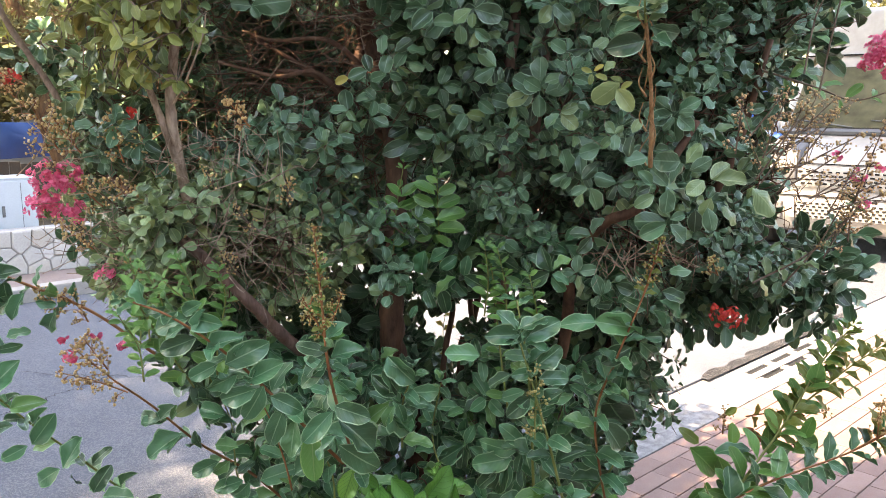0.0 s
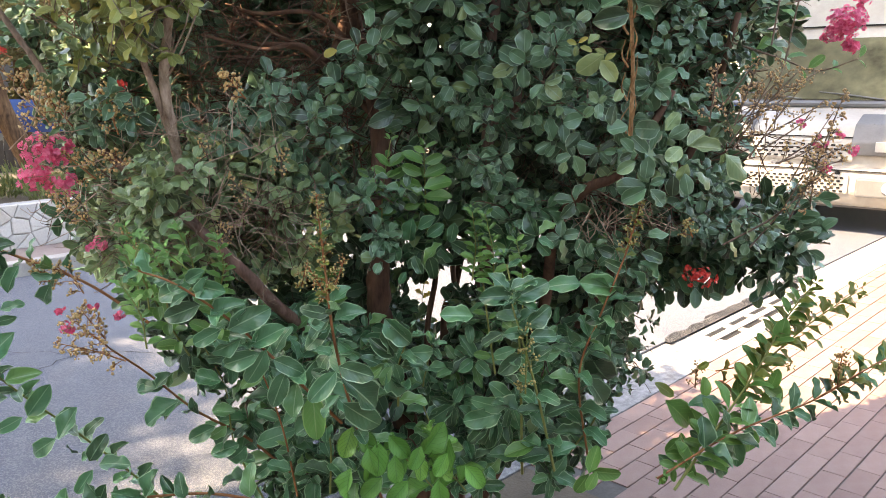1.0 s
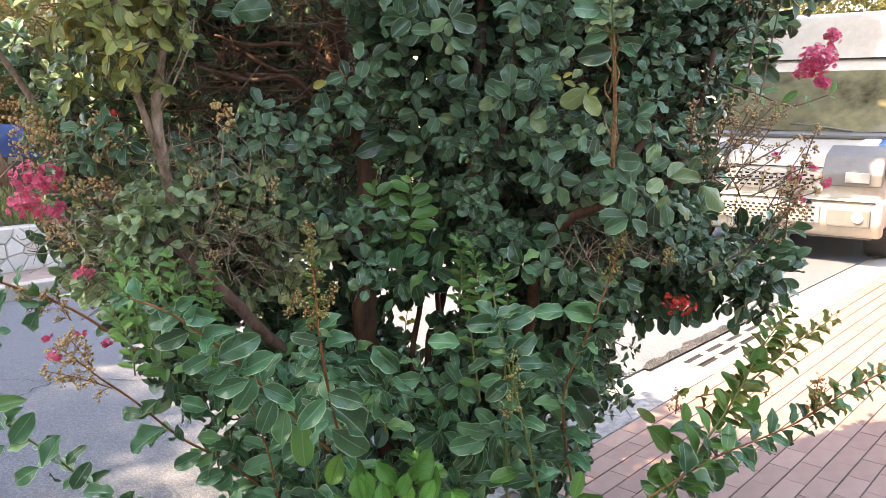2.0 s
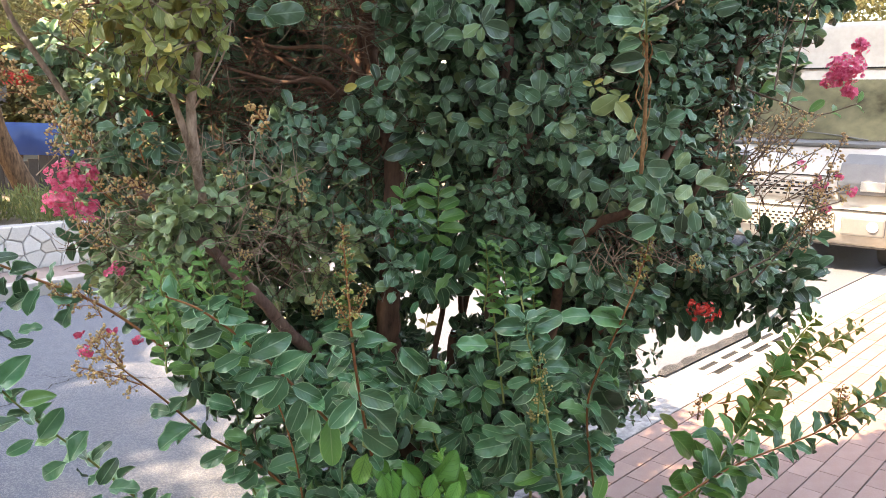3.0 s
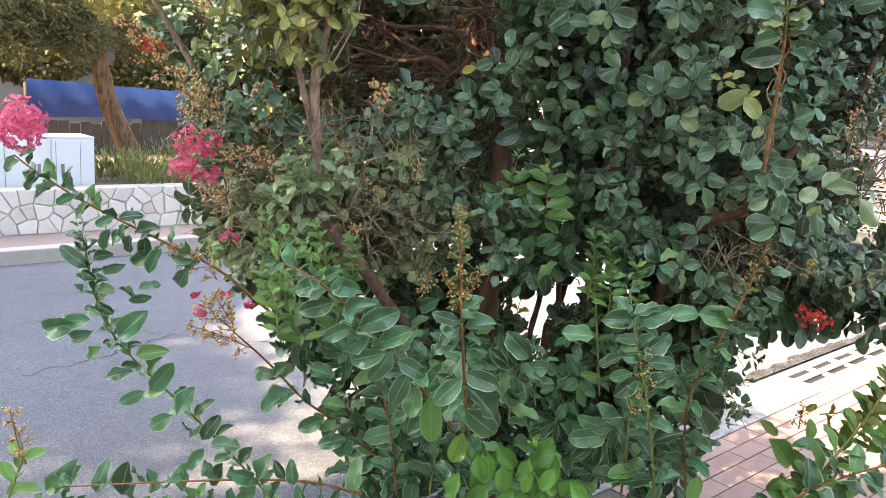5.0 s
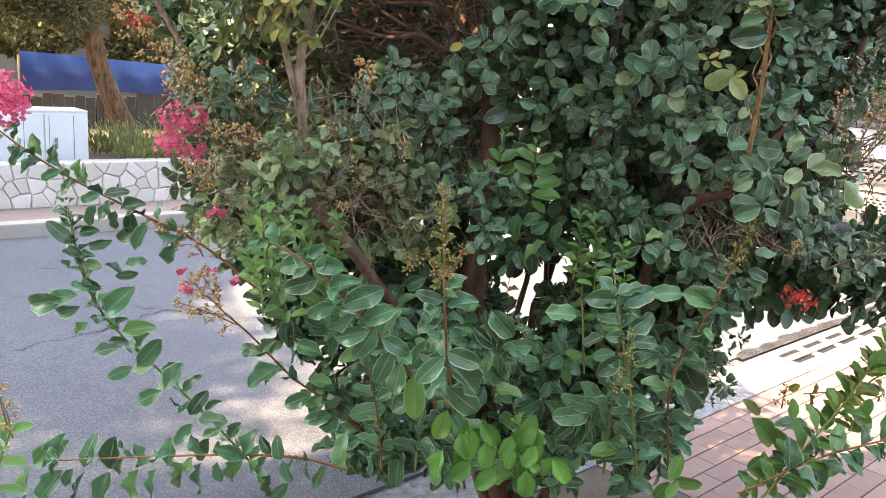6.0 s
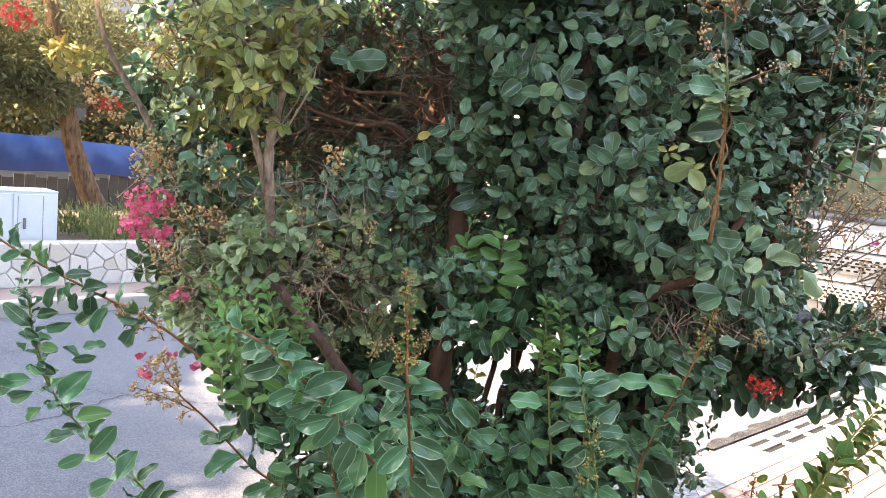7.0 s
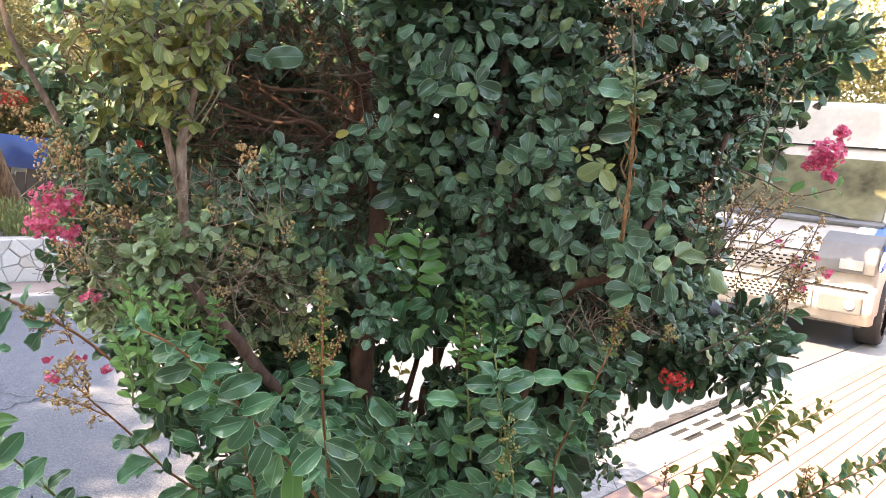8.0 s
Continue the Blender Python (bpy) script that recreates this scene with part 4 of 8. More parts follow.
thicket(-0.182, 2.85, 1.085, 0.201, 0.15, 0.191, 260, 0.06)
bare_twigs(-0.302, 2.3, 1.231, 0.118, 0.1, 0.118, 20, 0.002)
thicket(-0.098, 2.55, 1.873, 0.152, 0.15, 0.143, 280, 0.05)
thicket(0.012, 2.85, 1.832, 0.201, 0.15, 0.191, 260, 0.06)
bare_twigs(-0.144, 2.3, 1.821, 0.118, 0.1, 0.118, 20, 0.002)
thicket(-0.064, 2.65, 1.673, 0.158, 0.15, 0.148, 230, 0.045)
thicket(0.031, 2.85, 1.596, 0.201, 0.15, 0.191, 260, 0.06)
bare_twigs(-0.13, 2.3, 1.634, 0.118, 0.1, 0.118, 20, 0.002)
thicket(-0.035, 2.65, 1.449, 0.158, 0.15, 0.148, 230, 0.045)
thicket(0.052, 2.15, 1.352, 0.201, 0.1, 0.191, 260, 0.06)
bare_twigs(-0.115, 2.3, 1.442, 0.118, 0.1, 0.118, 20, 0.002)
thicket(-0.013, 2.55, 1.225, 0.152, 0.15, 0.143, 280, 0.05)
thicket(0.072, 2.153, 1.101, 0.201, 0.1, 0.191, 260, 0.06)
bare_twigs(-0.1, 2.3, 1.243, 0.118, 0.1, 0.118, 20, 0.002)
thicket(0.119, 2.174, 1.886, 0.152, 0.1, 0.143, 280, 0.05)
thicket(0.254, 2.235, 1.846, 0.201, 0.1, 0.191, 338, 0.06)
bare_twigs(0.048, 2.3, 1.832, 0.118, 0.1, 0.118, 20, 0.002)
thicket(0.149, 2.188, 1.676, 0.152, 0.1, 0.143, 280, 0.05)
thicket(0.277, 2.246, 1.61, 0.201, 0.1, 0.191, 338, 0.06)
bare_twigs(0.065, 2.3, 1.646, 0.118, 0.1, 0.118, 20, 0.002)
thicket(0.181, 2.202, 1.461, 0.152, 0.1, 0.143, 350, 0.05)
thicket(0.301, 2.256, 1.367, 0.201, 0.1, 0.191, 338, 0.06)
bare_twigs(0.083, 2.3, 1.454, 0.118, 0.1, 0.118, 20, 0.002)
thicket(0.213, 2.217, 1.239, 0.152, 0.1, 0.143, 350, 0.05)
thicket(0.325, 2.267, 1.117, 0.201, 0.1, 0.191, 338, 0.06)
bare_twigs(0.101, 2.3, 1.256, 0.118, 0.1, 0.118, 20, 0.002)
thicket(0.334, 2.271, 1.898, 0.152, 0.1, 0.143, 350, 0.05)
thicket(0.495, 2.344, 1.86, 0.201, 0.1, 0.191, 338, 0.06)
bare_twigs(0.24, 2.3, 1.843, 0.118, 0.1, 0.118, 20, 0.002)
thicket(0.368, 2.287, 1.689, 0.152, 0.1, 0.143, 350, 0.05)
thicket(0.521, 2.356, 1.625, 0.201, 0.1, 0.191, 338, 0.06)
bare_twigs(0.26, 2.3, 1.657, 0.118, 0.1, 0.118, 20, 0.002)
thicket(0.403, 2.302, 1.475, 0.152, 0.1, 0.143, 350, 0.05)
thicket(0.549, 2.36, 1.383, 0.201, 0.1, 0.191, 338, 0.06)
bare_twigs(0.28, 2.3, 1.466, 0.118, 0.1, 0.118, 20, 0.002)
thicket(0.438, 2.318, 1.254, 0.152, 0.1, 0.143, 350, 0.05)
thicket(0.577, 2.36, 1.133, 0.201, 0.1, 0.191, 338, 0.06)
bare_twigs(0.301, 2.3, 1.269, 0.118, 0.1, 0.118, 20, 0.002)
thicket(0.395, 2.299, 1.021, 0.152, 0.1, 0.143, 350, 0.05)
thicket(0.606, 2.36, 0.876, 0.201, 0.1, 0.191, 338, 0.06)
bare_twigs(0.322, 2.3, 1.066, 0.118, 0.1, 0.118, 20, 0.002)
thicket(0.549, 2.368, 1.91, 0.152, 0.1, 0.143, 350, 0.05)
thicket(0.735, 2.36, 1.874, 0.201, 0.1, 0.191, 338, 0.06)
bare_twigs(0.431, 2.3, 1.853, 0.118, 0.1, 0.118, 20, 0.002)
thicket(0.586, 2.385, 1.702, 0.152, 0.1, 0.143, 350, 0.05)
thicket(0.765, 2.36, 1.639, 0.201, 0.1, 0.191, 338, 0.06)
bare_twigs(0.453, 2.3, 1.668, 0.118, 0.1, 0.118, 20, 0.002)
thicket(0.624, 2.402, 1.488, 0.152, 0.1, 0.143, 350, 0.05)
thicket(0.796, 2.36, 1.398, 0.201, 0.1, 0.191, 338, 0.06)
bare_twigs(0.476, 2.3, 1.478, 0.118, 0.1, 0.118, 20, 0.002)
thicket(0.662, 2.419, 1.268, 0.152, 0.1, 0.143, 350, 0.05)
thicket(0.828, 2.36, 1.149, 0.201, 0.1, 0.191, 338, 0.06)
bare_twigs(0.5, 2.3, 1.281, 0.118, 0.1, 0.118, 20, 0.002)
thicket(0.623, 2.402, 1.035, 0.152, 0.1, 0.143, 350, 0.05)
thicket(0.861, 2.36, 0.892, 0.201, 0.1, 0.191, 338, 0.06)
bare_twigs(0.525, 2.3, 1.079, 0.118, 0.1, 0.118, 20, 0.002)
thicket(0.763, 2.465, 1.922, 0.152, 0.1, 0.143, 350, 0.05)
thicket(0.974, 2.36, 1.888, 0.201, 0.1, 0.191, 338, 0.06)
bare_twigs(0.621, 2.3, 1.864, 0.118, 0.1, 0.118, 20, 0.002)
thicket(0.803, 2.483, 1.715, 0.152, 0.1, 0.143, 350, 0.05)
thicket(1.008, 2.36, 1.654, 0.201, 0.1, 0.191, 338, 0.06)
bare_twigs(0.646, 2.3, 1.68, 0.118, 0.1, 0.118, 20, 0.002)
thicket(0.844, 2.501, 1.501, 0.152, 0.1, 0.143, 350, 0.05)
bare_twigs(0.672, 2.3, 1.489, 0.118, 0.1, 0.118, 20, 0.002)
thicket(0.886, 2.52, 1.282, 0.152, 0.1, 0.143, 350, 0.05)
bare_twigs(0.699, 2.3, 1.294, 0.118, 0.1, 0.118, 20, 0.002)
thicket(0.85, 2.504, 1.05, 0.152, 0.1, 0.143, 350, 0.05)
thicket(1.115, 2.36, 0.909, 0.201, 0.1, 0.191, 338, 0.06)
bare_twigs(0.726, 2.3, 1.092, 0.118, 0.1, 0.118, 20, 0.002)
thicket(0.977, 2.55, 1.934, 0.152, 0.15, 0.143, 350, 0.05)
thicket(1.212, 2.36, 1.901, 0.201, 0.1, 0.191, 338, 0.06)
bare_twigs(0.811, 2.3, 1.875, 0.118, 0.1, 0.118, 20, 0.002)
thicket(1.019, 2.55, 1.728, 0.152, 0.15, 0.143, 350, 0.05)
bare_twigs(0.838, 2.3, 1.691, 0.118, 0.1, 0.118, 20, 0.002)
bare_twigs(0.867, 2.3, 1.501, 0.118, 0.1, 0.118, 20, 0.002)
bare_twigs(0.897, 2.3, 1.306, 0.118, 0.1, 0.118, 20, 0.002)
bare_twigs(0.927, 2.3, 1.105, 0.118, 0.1, 0.118, 20, 0.002)
thicket(-0.825, 2.35, 0.79, 0.106, 0.15, 0.097, 110, 0.06)
thicket(-0.611, 2.4, 0.716, 0.108, 0.15, 0.099, 110, 0.06)
thicket(-0.42, 2.45, 0.557, 0.11, 0.15, 0.101, 110, 0.06)
thicket(-0.253, 2.3, 0.388, 0.104, 0.15, 0.095, 110, 0.06)
thicket(-0.491, 2.3, 0.371, 0.104, 0.15, 0.095, 110, 0.06)
thicket(0.305, 2.258, 0.853, 0.108, 0.1, 0.099, 110, 0.06)
thicket(0.532, 2.361, 0.792, 0.108, 0.1, 0.099, 110, 0.06)
thicket(0.751, 2.4, 0.807, 0.108, 0.15, 0.099, 110, 0.06)
thicket(0.933, 2.35, 0.907, 0.106, 0.15, 0.097, 110, 0.06)
thicket(0.328, 2.269, 0.624, 0.108, 0.1, 0.099, 110, 0.06)
thicket(0.527, 2.3, 0.596, 0.104, 0.15, 0.095, 110, 0.06)
thicket(0.395, 2.2, 0.44, 0.099, 0.15, 0.091, 110, 0.06)
thicket(0.227, 2.223, 0.344, 0.104, 0.1, 0.095, 110, 0.06)
thicket(-0.064, 2.25, 0.289, 0.101, 0.15, 0.093, 110, 0.06)
thicket(-0.361, 2.5, 0.824, 0.112, 0.15, 0.103, 110, 0.06)
thicket(-0.102, 2.5, 0.958, 0.112, 0.15, 0.103, 110, 0.06)
thicket(0.085, 2.159, 0.99, 0.112, 0.1, 0.103, 110, 0.06)
thicket(-0.609, 2.6, 0.907, 0.116, 0.15, 0.107, 110, 0.06)
thicket(-0.312, 2.35, 0.749, 0.097, 0.12, 0.088, 120, 0.06)
thicket(-0.21, 2.4, 0.857, 0.099, 0.12, 0.09, 120, 0.06)
thicket(-0.302, 2.3, 0.614, 0.095, 0.12, 0.086, 120, 0.06)
thicket(-0.196, 2.25, 0.638, 0.093, 0.12, 0.084, 120, 0.06)
thicket(-0.425, 2.4, 0.728, 0.099, 0.12, 0.09, 120, 0.06)
thicket(-0.52, 2.3, 0.637, 0.095, 0.12, 0.086, 120, 0.06)
thicket(-0.655, 2.25, 0.607, 0.093, 0.12, 0.084, 120, 0.06)
thicket(-0.083, 2.2, 0.517, 0.091, 0.12, 0.083, 120, 0.06)
thicket(-0.223, 2.1, 0.546, 0.087, 0.12, 0.079, 120, 0.06)
thicket(0.259, 2.2, 0.577, 0.091, 0.12, 0.083, 120, 0.06)
thicket(0.089, 2.15, 0.476, 0.089, 0.12, 0.081, 120, 0.06)
thicket(0.429, 2.1, 0.379, 0.087, 0.12, 0.079, 120, 0.06)
thicket(-0.378, 2.1, 0.284, 0.087, 0.12, 0.079, 120, 0.06)
thicket(-0.209, 2.05, 0.321, 0.085, 0.12, 0.077, 120, 0.06)
thicket(-0.718, 2.2, 0.691, 0.091, 0.12, 0.083, 120, 0.06)
thicket(-0.852, 2.3, 0.945, 0.095, 0.12, 0.086, 120, 0.06)
thicket(-0.954, 2.4, 1.178, 0.099, 0.12, 0.09, 120, 0.06)
thicket(-1.01, 2.35, 1.036, 0.097, 0.12, 0.088, 120, 0.06)
thicket(-0.993, 2.4, 1.354, 0.099, 0.12, 0.09, 120, 0.06)
thicket(-1.101, 2.4, 1.522, 0.099, 0.12, 0.09, 120, 0.06)
thicket(-0.087, 2.3, 0.629, 0.035, 0.08, 0.052, 60, 0.055)
thicket(0.129, 2.179, 0.625, 0.043, 0.08, 0.052, 60, 0.055)
thicket(-0.151, 2.3, 0.511, 0.069, 0.08, 0.052, 60, 0.055)
thicket(-0.296, 2.3, 0.501, 0.086, 0.08, 0.052, 60, 0.055)
thicket(-0.14, 2.45, 0.655, 0.055, 0.08, 0.055, 60, 0.055)
# old foliage, branch by branch
clump(-0.742, 1.68, 1.344, 0.071, 0.071, 11, 'round', 0.048)
clump(-0.682, 1.95, 1.319, 0.089, 0.074, 10, 'round', 0.043)
clump(-0.934, 1.95, 1.434, 0.074, 0.074, 9, 'round', 0.043)
clump(-0.953, 1.92, 1.332, 0.073, 0.065, 10, 'round', 0.047)
clump(-0.922, 2.05, 1.482, 0.108, 0.093, 11, 'round', 0.043)
clump(-1.062, 2.1, 1.596, 0.095, 0.079, 10, 'round', 0.043)
clump(-0.765, 1.88, 1.188, 0.1, 0.071, 11, 'small', 0.05)
clump(-0.866, 1.98, 1.08, 0.09, 0.075, 10, 'small', 0.05)
clump(-0.908, 2.02, 0.944, 0.092, 0.069, 10, 'small', 0.05)
clump(-0.779, 1.95, 0.92, 0.089, 0.074, 9, 'small', 0.05)
clump(-0.665, 1.9, 1.06, 0.086, 0.065, 9, 'small', 0.048)
clump(-0.55, 1.88, 1.216, 0.107, 0.071, 12, 'small', 0.046)
clump(-0.463, 1.85, 1.28, 0.084, 0.056, 11, 'round', 0.043)
clump(-0.393, 1.8, 1.356, 0.082, 0.062, 12, 'round', 0.047)
clump(-0.31, 1.82, 1.319, 0.069, 0.055, 10, 'round', 0.047)
clump(-0.318, 1.83, 1.207, 0.09, 0.063, 14, 'round', 0.045)
clump(-0.419, 1.9, 1.149, 0.086, 0.065, 8, 'small', 0.046)
clump(-0.506, 2.05, 1.045, 0.124, 0.077, 9, 'small', 0.045)
clump(-0.354, 1.86, 1.072, 0.085, 0.064, 11, 'round', 0.041)
clump(-0.369, 1.95, 0.963, 0.074, 0.059, 6, 'small', 0.048)
clump(-0.589, 2.1, 0.932, 0.095, 0.063, 7, 'small', 0.045)
clump(-0.203, 2.02, 1.435, 0.076, 0.069, 11, 'round', 0.048)
clump(-0.211, 2.05, 1.344, 0.062, 0.07, 8, 'round', 0.047)
clump(-0.113, 1.98, 1.498, 0.09, 0.06, 11, 'round', 0.048)
clump(-0.042, 2.0, 1.459, 0.076, 0.06, 9, 'round', 0.047)
clump(0.009, 2.05, 1.365, 0.07, 0.085, 11, 'round', 0.048)
clump(0.082, 2.05, 1.317, 0.062, 0.07, 8, 'round', 0.047)
clump(-0.009, 1.8, 1.615, 0.075, 0.055, 9, 'round', 0.051)
clump(0.07, 1.76, 1.609, 0.074, 0.047, 9, 'round', 0.053)
clump(0.198, 1.9, 1.623, 0.094, 0.072, 11, 'round', 0.047)
clump(0.102, 2.0, 1.497, 0.091, 0.068, 11, 'round', 0.047)
clump(0.221, 1.83, 1.453, 0.083, 0.063, 12, 'round', 0.055)
clump(0.158, 2.0, 1.384, 0.076, 0.06, 9, 'round', 0.047)
clump(0.268, 1.85, 1.381, 0.063, 0.049, 8, 'round', 0.047)
clump(0.288, 1.75, 1.54, 0.073, 0.067, 10, 'round', 0.045)
clump(0.299, 1.66, 1.439, 0.063, 0.063, 10, 'round', 0.044)
clump(0.304, 1.8, 1.646, 0.082, 0.068, 10, 'round', 0.045)
clump(0.367, 1.75, 1.632, 0.067, 0.067, 9, 'round', 0.047)
clump(0.36, 1.6, 1.652, 0.061, 0.049, 8, 'round', 0.051)
clump(0.614, 1.92, 1.676, 0.116, 0.087, 14, 'round', 0.047)
clump(0.644, 1.88, 1.54, 0.1, 0.086, 15, 'round', 0.048)
clump(0.757, 1.95, 1.66, 0.089, 0.089, 11, 'round', 0.047)
clump(0.551, 1.72, 1.416, 0.079, 0.066, 11, 'round', 0.048)
clump(0.723, 1.85, 1.463, 0.084, 0.084, 11, 'round', 0.047)
clump(0.308, 1.74, 1.349, 0.06, 0.053, 8, 'round', 0.043)
clump(0.293, 1.82, 1.274, 0.076, 0.055, 10, 'round', 0.047)
clump(0.378, 1.8, 1.254, 0.075, 0.055, 10, 'round', 0.047)
clump(0.386, 1.75, 1.379, 0.06, 0.06, 8, 'round', 0.045)
clump(0.467, 1.68, 1.26, 0.071, 0.058, 11, 'round', 0.053)
clump(0.528, 1.7, 1.339, 0.058, 0.052, 8, 'round', 0.047)
clump(0.603, 1.75, 1.234, 0.08, 0.067, 12, 'round', 0.047)
clump(0.687, 1.76, 1.331, 0.062, 0.067, 9, 'round', 0.047)
clump(0.515, 1.7, 1.156, 0.078, 0.058, 11, 'round', 0.048)
clump(0.388, 1.92, 1.124, 0.087, 0.051, 9, 'round', 0.045)
clump(0.669, 1.8, 1.12, 0.082, 0.068, 14, 'round', 0.044)
clump(0.766, 1.9, 1.152, 0.061, 0.086, 9, 'round', 0.043)
clump(0.264, 1.8, 1.051, 0.075, 0.055, 9, 'new', 0.07)
clump(0.394, 1.85, 1.02, 0.084, 0.063, 11, 'round', 0.047)
clump(0.511, 1.85, 0.999, 0.077, 0.056, 10, 'round', 0.045)
clump(0.698, 1.92, 0.994, 0.102, 0.058, 14, 'round', 0.043)
clump(0.845, 1.95, 0.997, 0.089, 0.059, 12, 'round', 0.042)
clump(0.578, 1.95, 0.87, 0.081, 0.066, 11, 'round', 0.044)
clump(0.445, 1.8, 0.934, 0.062, 0.055, 6, 'new', 0.07)
clump(0.6, 2.0, 0.727, 0.06, 0.076, 11, 'round', 0.039)
clump(0.516, 1.97, 0.567, 0.089, 0.074, 16, 'round', 0.041)
clump(0.638, 2.05, 0.558, 0.061, 0.062, 10, 'round', 0.039)
clump(0.573, 2.0, 0.438, 0.076, 0.06, 10, 'round', 0.039)
clump(0.117, 2.1, 1.19, 0.087, 0.079, 10, 'round', 0.045)
clump(0.156, 2.08, 1.083, 0.078, 0.071, 9, 'round', 0.044)
clump(-0.118, 2.15, 1.185, 0.073, 0.073, 8, 'round', 0.043)
clump(-0.217, 2.1, 1.2, 0.063, 0.063, 6, 'round', 0.043)
clump(-0.209, 2.1, 1.088, 0.071, 0.063, 6, 'round', 0.043)
clump(-0.005, 2.0, 1.008, 0.091, 0.06, 9, 'new', 0.08)
clump(-0.069, 2.0, 1.05, 0.068, 0.053, 5, 'new', 0.08)
clump(0.033, 2.0, 0.931, 0.068, 0.053, 6, 'new', 0.07)
clump(0.14, 1.95, 1.012, 0.074, 0.059, 7, 'new', 0.065)
clump(-0.13, 1.8, 1.13, 0.06, 0.05, 8, 'round', 0.046, 0.06)
clump(-0.15, 1.8, 1.0, 0.06, 0.04, 6, 'round', 0.046, 0.06)
clump(0.15, 1.78, 1.2, 0.06, 0.05, 8, 'round', 0.046, 0.06)
clump(0.16, 1.76, 1.32, 0.05, 0.04, 7, 'round', 0.046, 0.06)
clump(0.2, 1.78, 1.1, 0.05, 0.05, 7, 'round', 0.046, 0.06)
# the crown goes on upwards
clump(-1.016, 2.1, 1.761, 0.119, 0.095, 11, 'round', 0.047)
clump(-0.78, 1.9, 1.727, 0.108, 0.086, 11, 'round', 0.047)
clump(-0.515, 2.0, 1.744, 0.113, 0.091, 11, 'round', 0.047)
clump(-0.36, 2.1, 1.755, 0.119, 0.095, 11, 'round', 0.047)
clump(-0.157, 1.95, 1.77, 0.111, 0.089, 11, 'round', 0.047)
clump(0.011, 1.85, 1.763, 0.105, 0.084, 11, 'round', 0.047)
clump(0.181, 1.9, 1.781, 0.108, 0.086, 11, 'round', 0.047)
clump(0.328, 1.85, 1.794, 0.105, 0.084, 11, 'round', 0.047)
clump(0.497, 1.85, 1.816, 0.105, 0.084, 11, 'round', 0.047)
clump(0.702, 1.95, 1.832, 0.111, 0.089, 11, 'round', 0.047)
clump(-0.641, 1.95, 1.863, 0.111, 0.089, 11, 'round', 0.047)
clump(-0.309, 2.05, 1.918, 0.116, 0.093, 11, 'round', 0.047)
clump(-0.024, 2.0, 1.922, 0.113, 0.091, 11, 'round', 0.047)
clump(0.245, 1.95, 1.939, 0.111, 0.089, 11, 'round', 0.047)
clump(0.535, 2.0, 1.98, 0.113, 0.091, 11, 'round', 0.047)
clump(0.894, 2.05, 1.847, 0.116, 0.093, 11, 'round', 0.047)
clump(0.905, 2.0, 1.645, 0.103, 0.091, 10, 'round', 0.047)
clump(0.847, 1.95, 1.47, 0.089, 0.089, 9, 'round', 0.047)
clump(0.918, 2.0, 0.99, 0.096, 0.091, 9, 'round', 0.047)
# unseen foliage added over the crown, to shade the hollow below
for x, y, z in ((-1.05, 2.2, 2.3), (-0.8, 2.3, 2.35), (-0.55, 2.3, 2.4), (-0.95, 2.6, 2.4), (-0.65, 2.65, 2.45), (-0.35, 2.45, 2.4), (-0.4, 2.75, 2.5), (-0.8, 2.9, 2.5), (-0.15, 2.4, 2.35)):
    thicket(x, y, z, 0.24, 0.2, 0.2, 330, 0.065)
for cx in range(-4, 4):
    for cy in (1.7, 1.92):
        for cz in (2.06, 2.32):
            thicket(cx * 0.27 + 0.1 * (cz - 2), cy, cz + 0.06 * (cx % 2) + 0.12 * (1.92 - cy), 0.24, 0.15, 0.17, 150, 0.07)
# olive leaves, and yellow ones whose colour stands in for sunlight
clump(-0.6, 1.6, 1.2, 0.06, 0.05, 9, 'small', 0.046, 0.08)
clump(-0.64, 1.64, 1.12, 0.06, 0.05, 8, 'small', 0.046, 0.08)
hanging(-0.715, 1.66, 1.584, 0.076, 0.057, 12, 'olive', 0.038)
hanging(-0.608, 1.62, 1.575, 0.074, 0.056, 14, 'olive', 0.038)
hanging(-0.54, 1.64, 1.604, 0.056, 0.05, 12, 'olive', 0.038)
hanging(-0.667, 1.62, 1.512, 0.068, 0.05, 10, 'olive', 0.038)
hanging(-0.769, 1.72, 1.551, 0.046, 0.059, 9, 'olive', 0.038)
hanging(-0.597, 1.64, 1.494, 0.05, 0.044, 9, 'olive', 0.038)
hanging(-0.68, 1.68, 1.467, 0.045, 0.032, 6, 'olive', 0.038)
hanging(-0.647, 1.62, 1.665, 0.136, 0.062, 27, 'olive', 0.038)
hanging(-0.547, 1.66, 1.723, 0.076, 0.063, 12, 'olive', 0.038)
hanging(-0.805, 1.75, 1.663, 0.08, 0.067, 12, 'olive', 0.038)
hanging(-0.763, 1.75, 1.464, 0.04, 0.033, 4, 'olive', 0.038)
hanging(-0.621, 1.63, 1.54, 0.075, 0.062, 4, 'lit', 0.04)
hanging(-0.716, 1.66, 1.596, 0.063, 0.051, 4, 'lit', 0.04)
hanging(-0.54, 1.64, 1.628, 0.056, 0.05, 4, 'lit', 0.04)
hanging(-0.755, 1.72, 1.489, 0.059, 0.052, 6, 'small', 0.04)
hanging(-0.662, 1.7, 1.555, 0.091, 0.065, 8, 'small', 0.04)
hanging(-0.551, 1.72, 1.576, 0.046, 0.039, 4, 'small', 0.04)
clump(-1.255, 2.15, 1.613, 0.065, 0.04, 4, 'olive', 0.045)
clump(-1.342, 2.2, 1.637, 0.05, 0.033, 4, 'lit', 0.04)
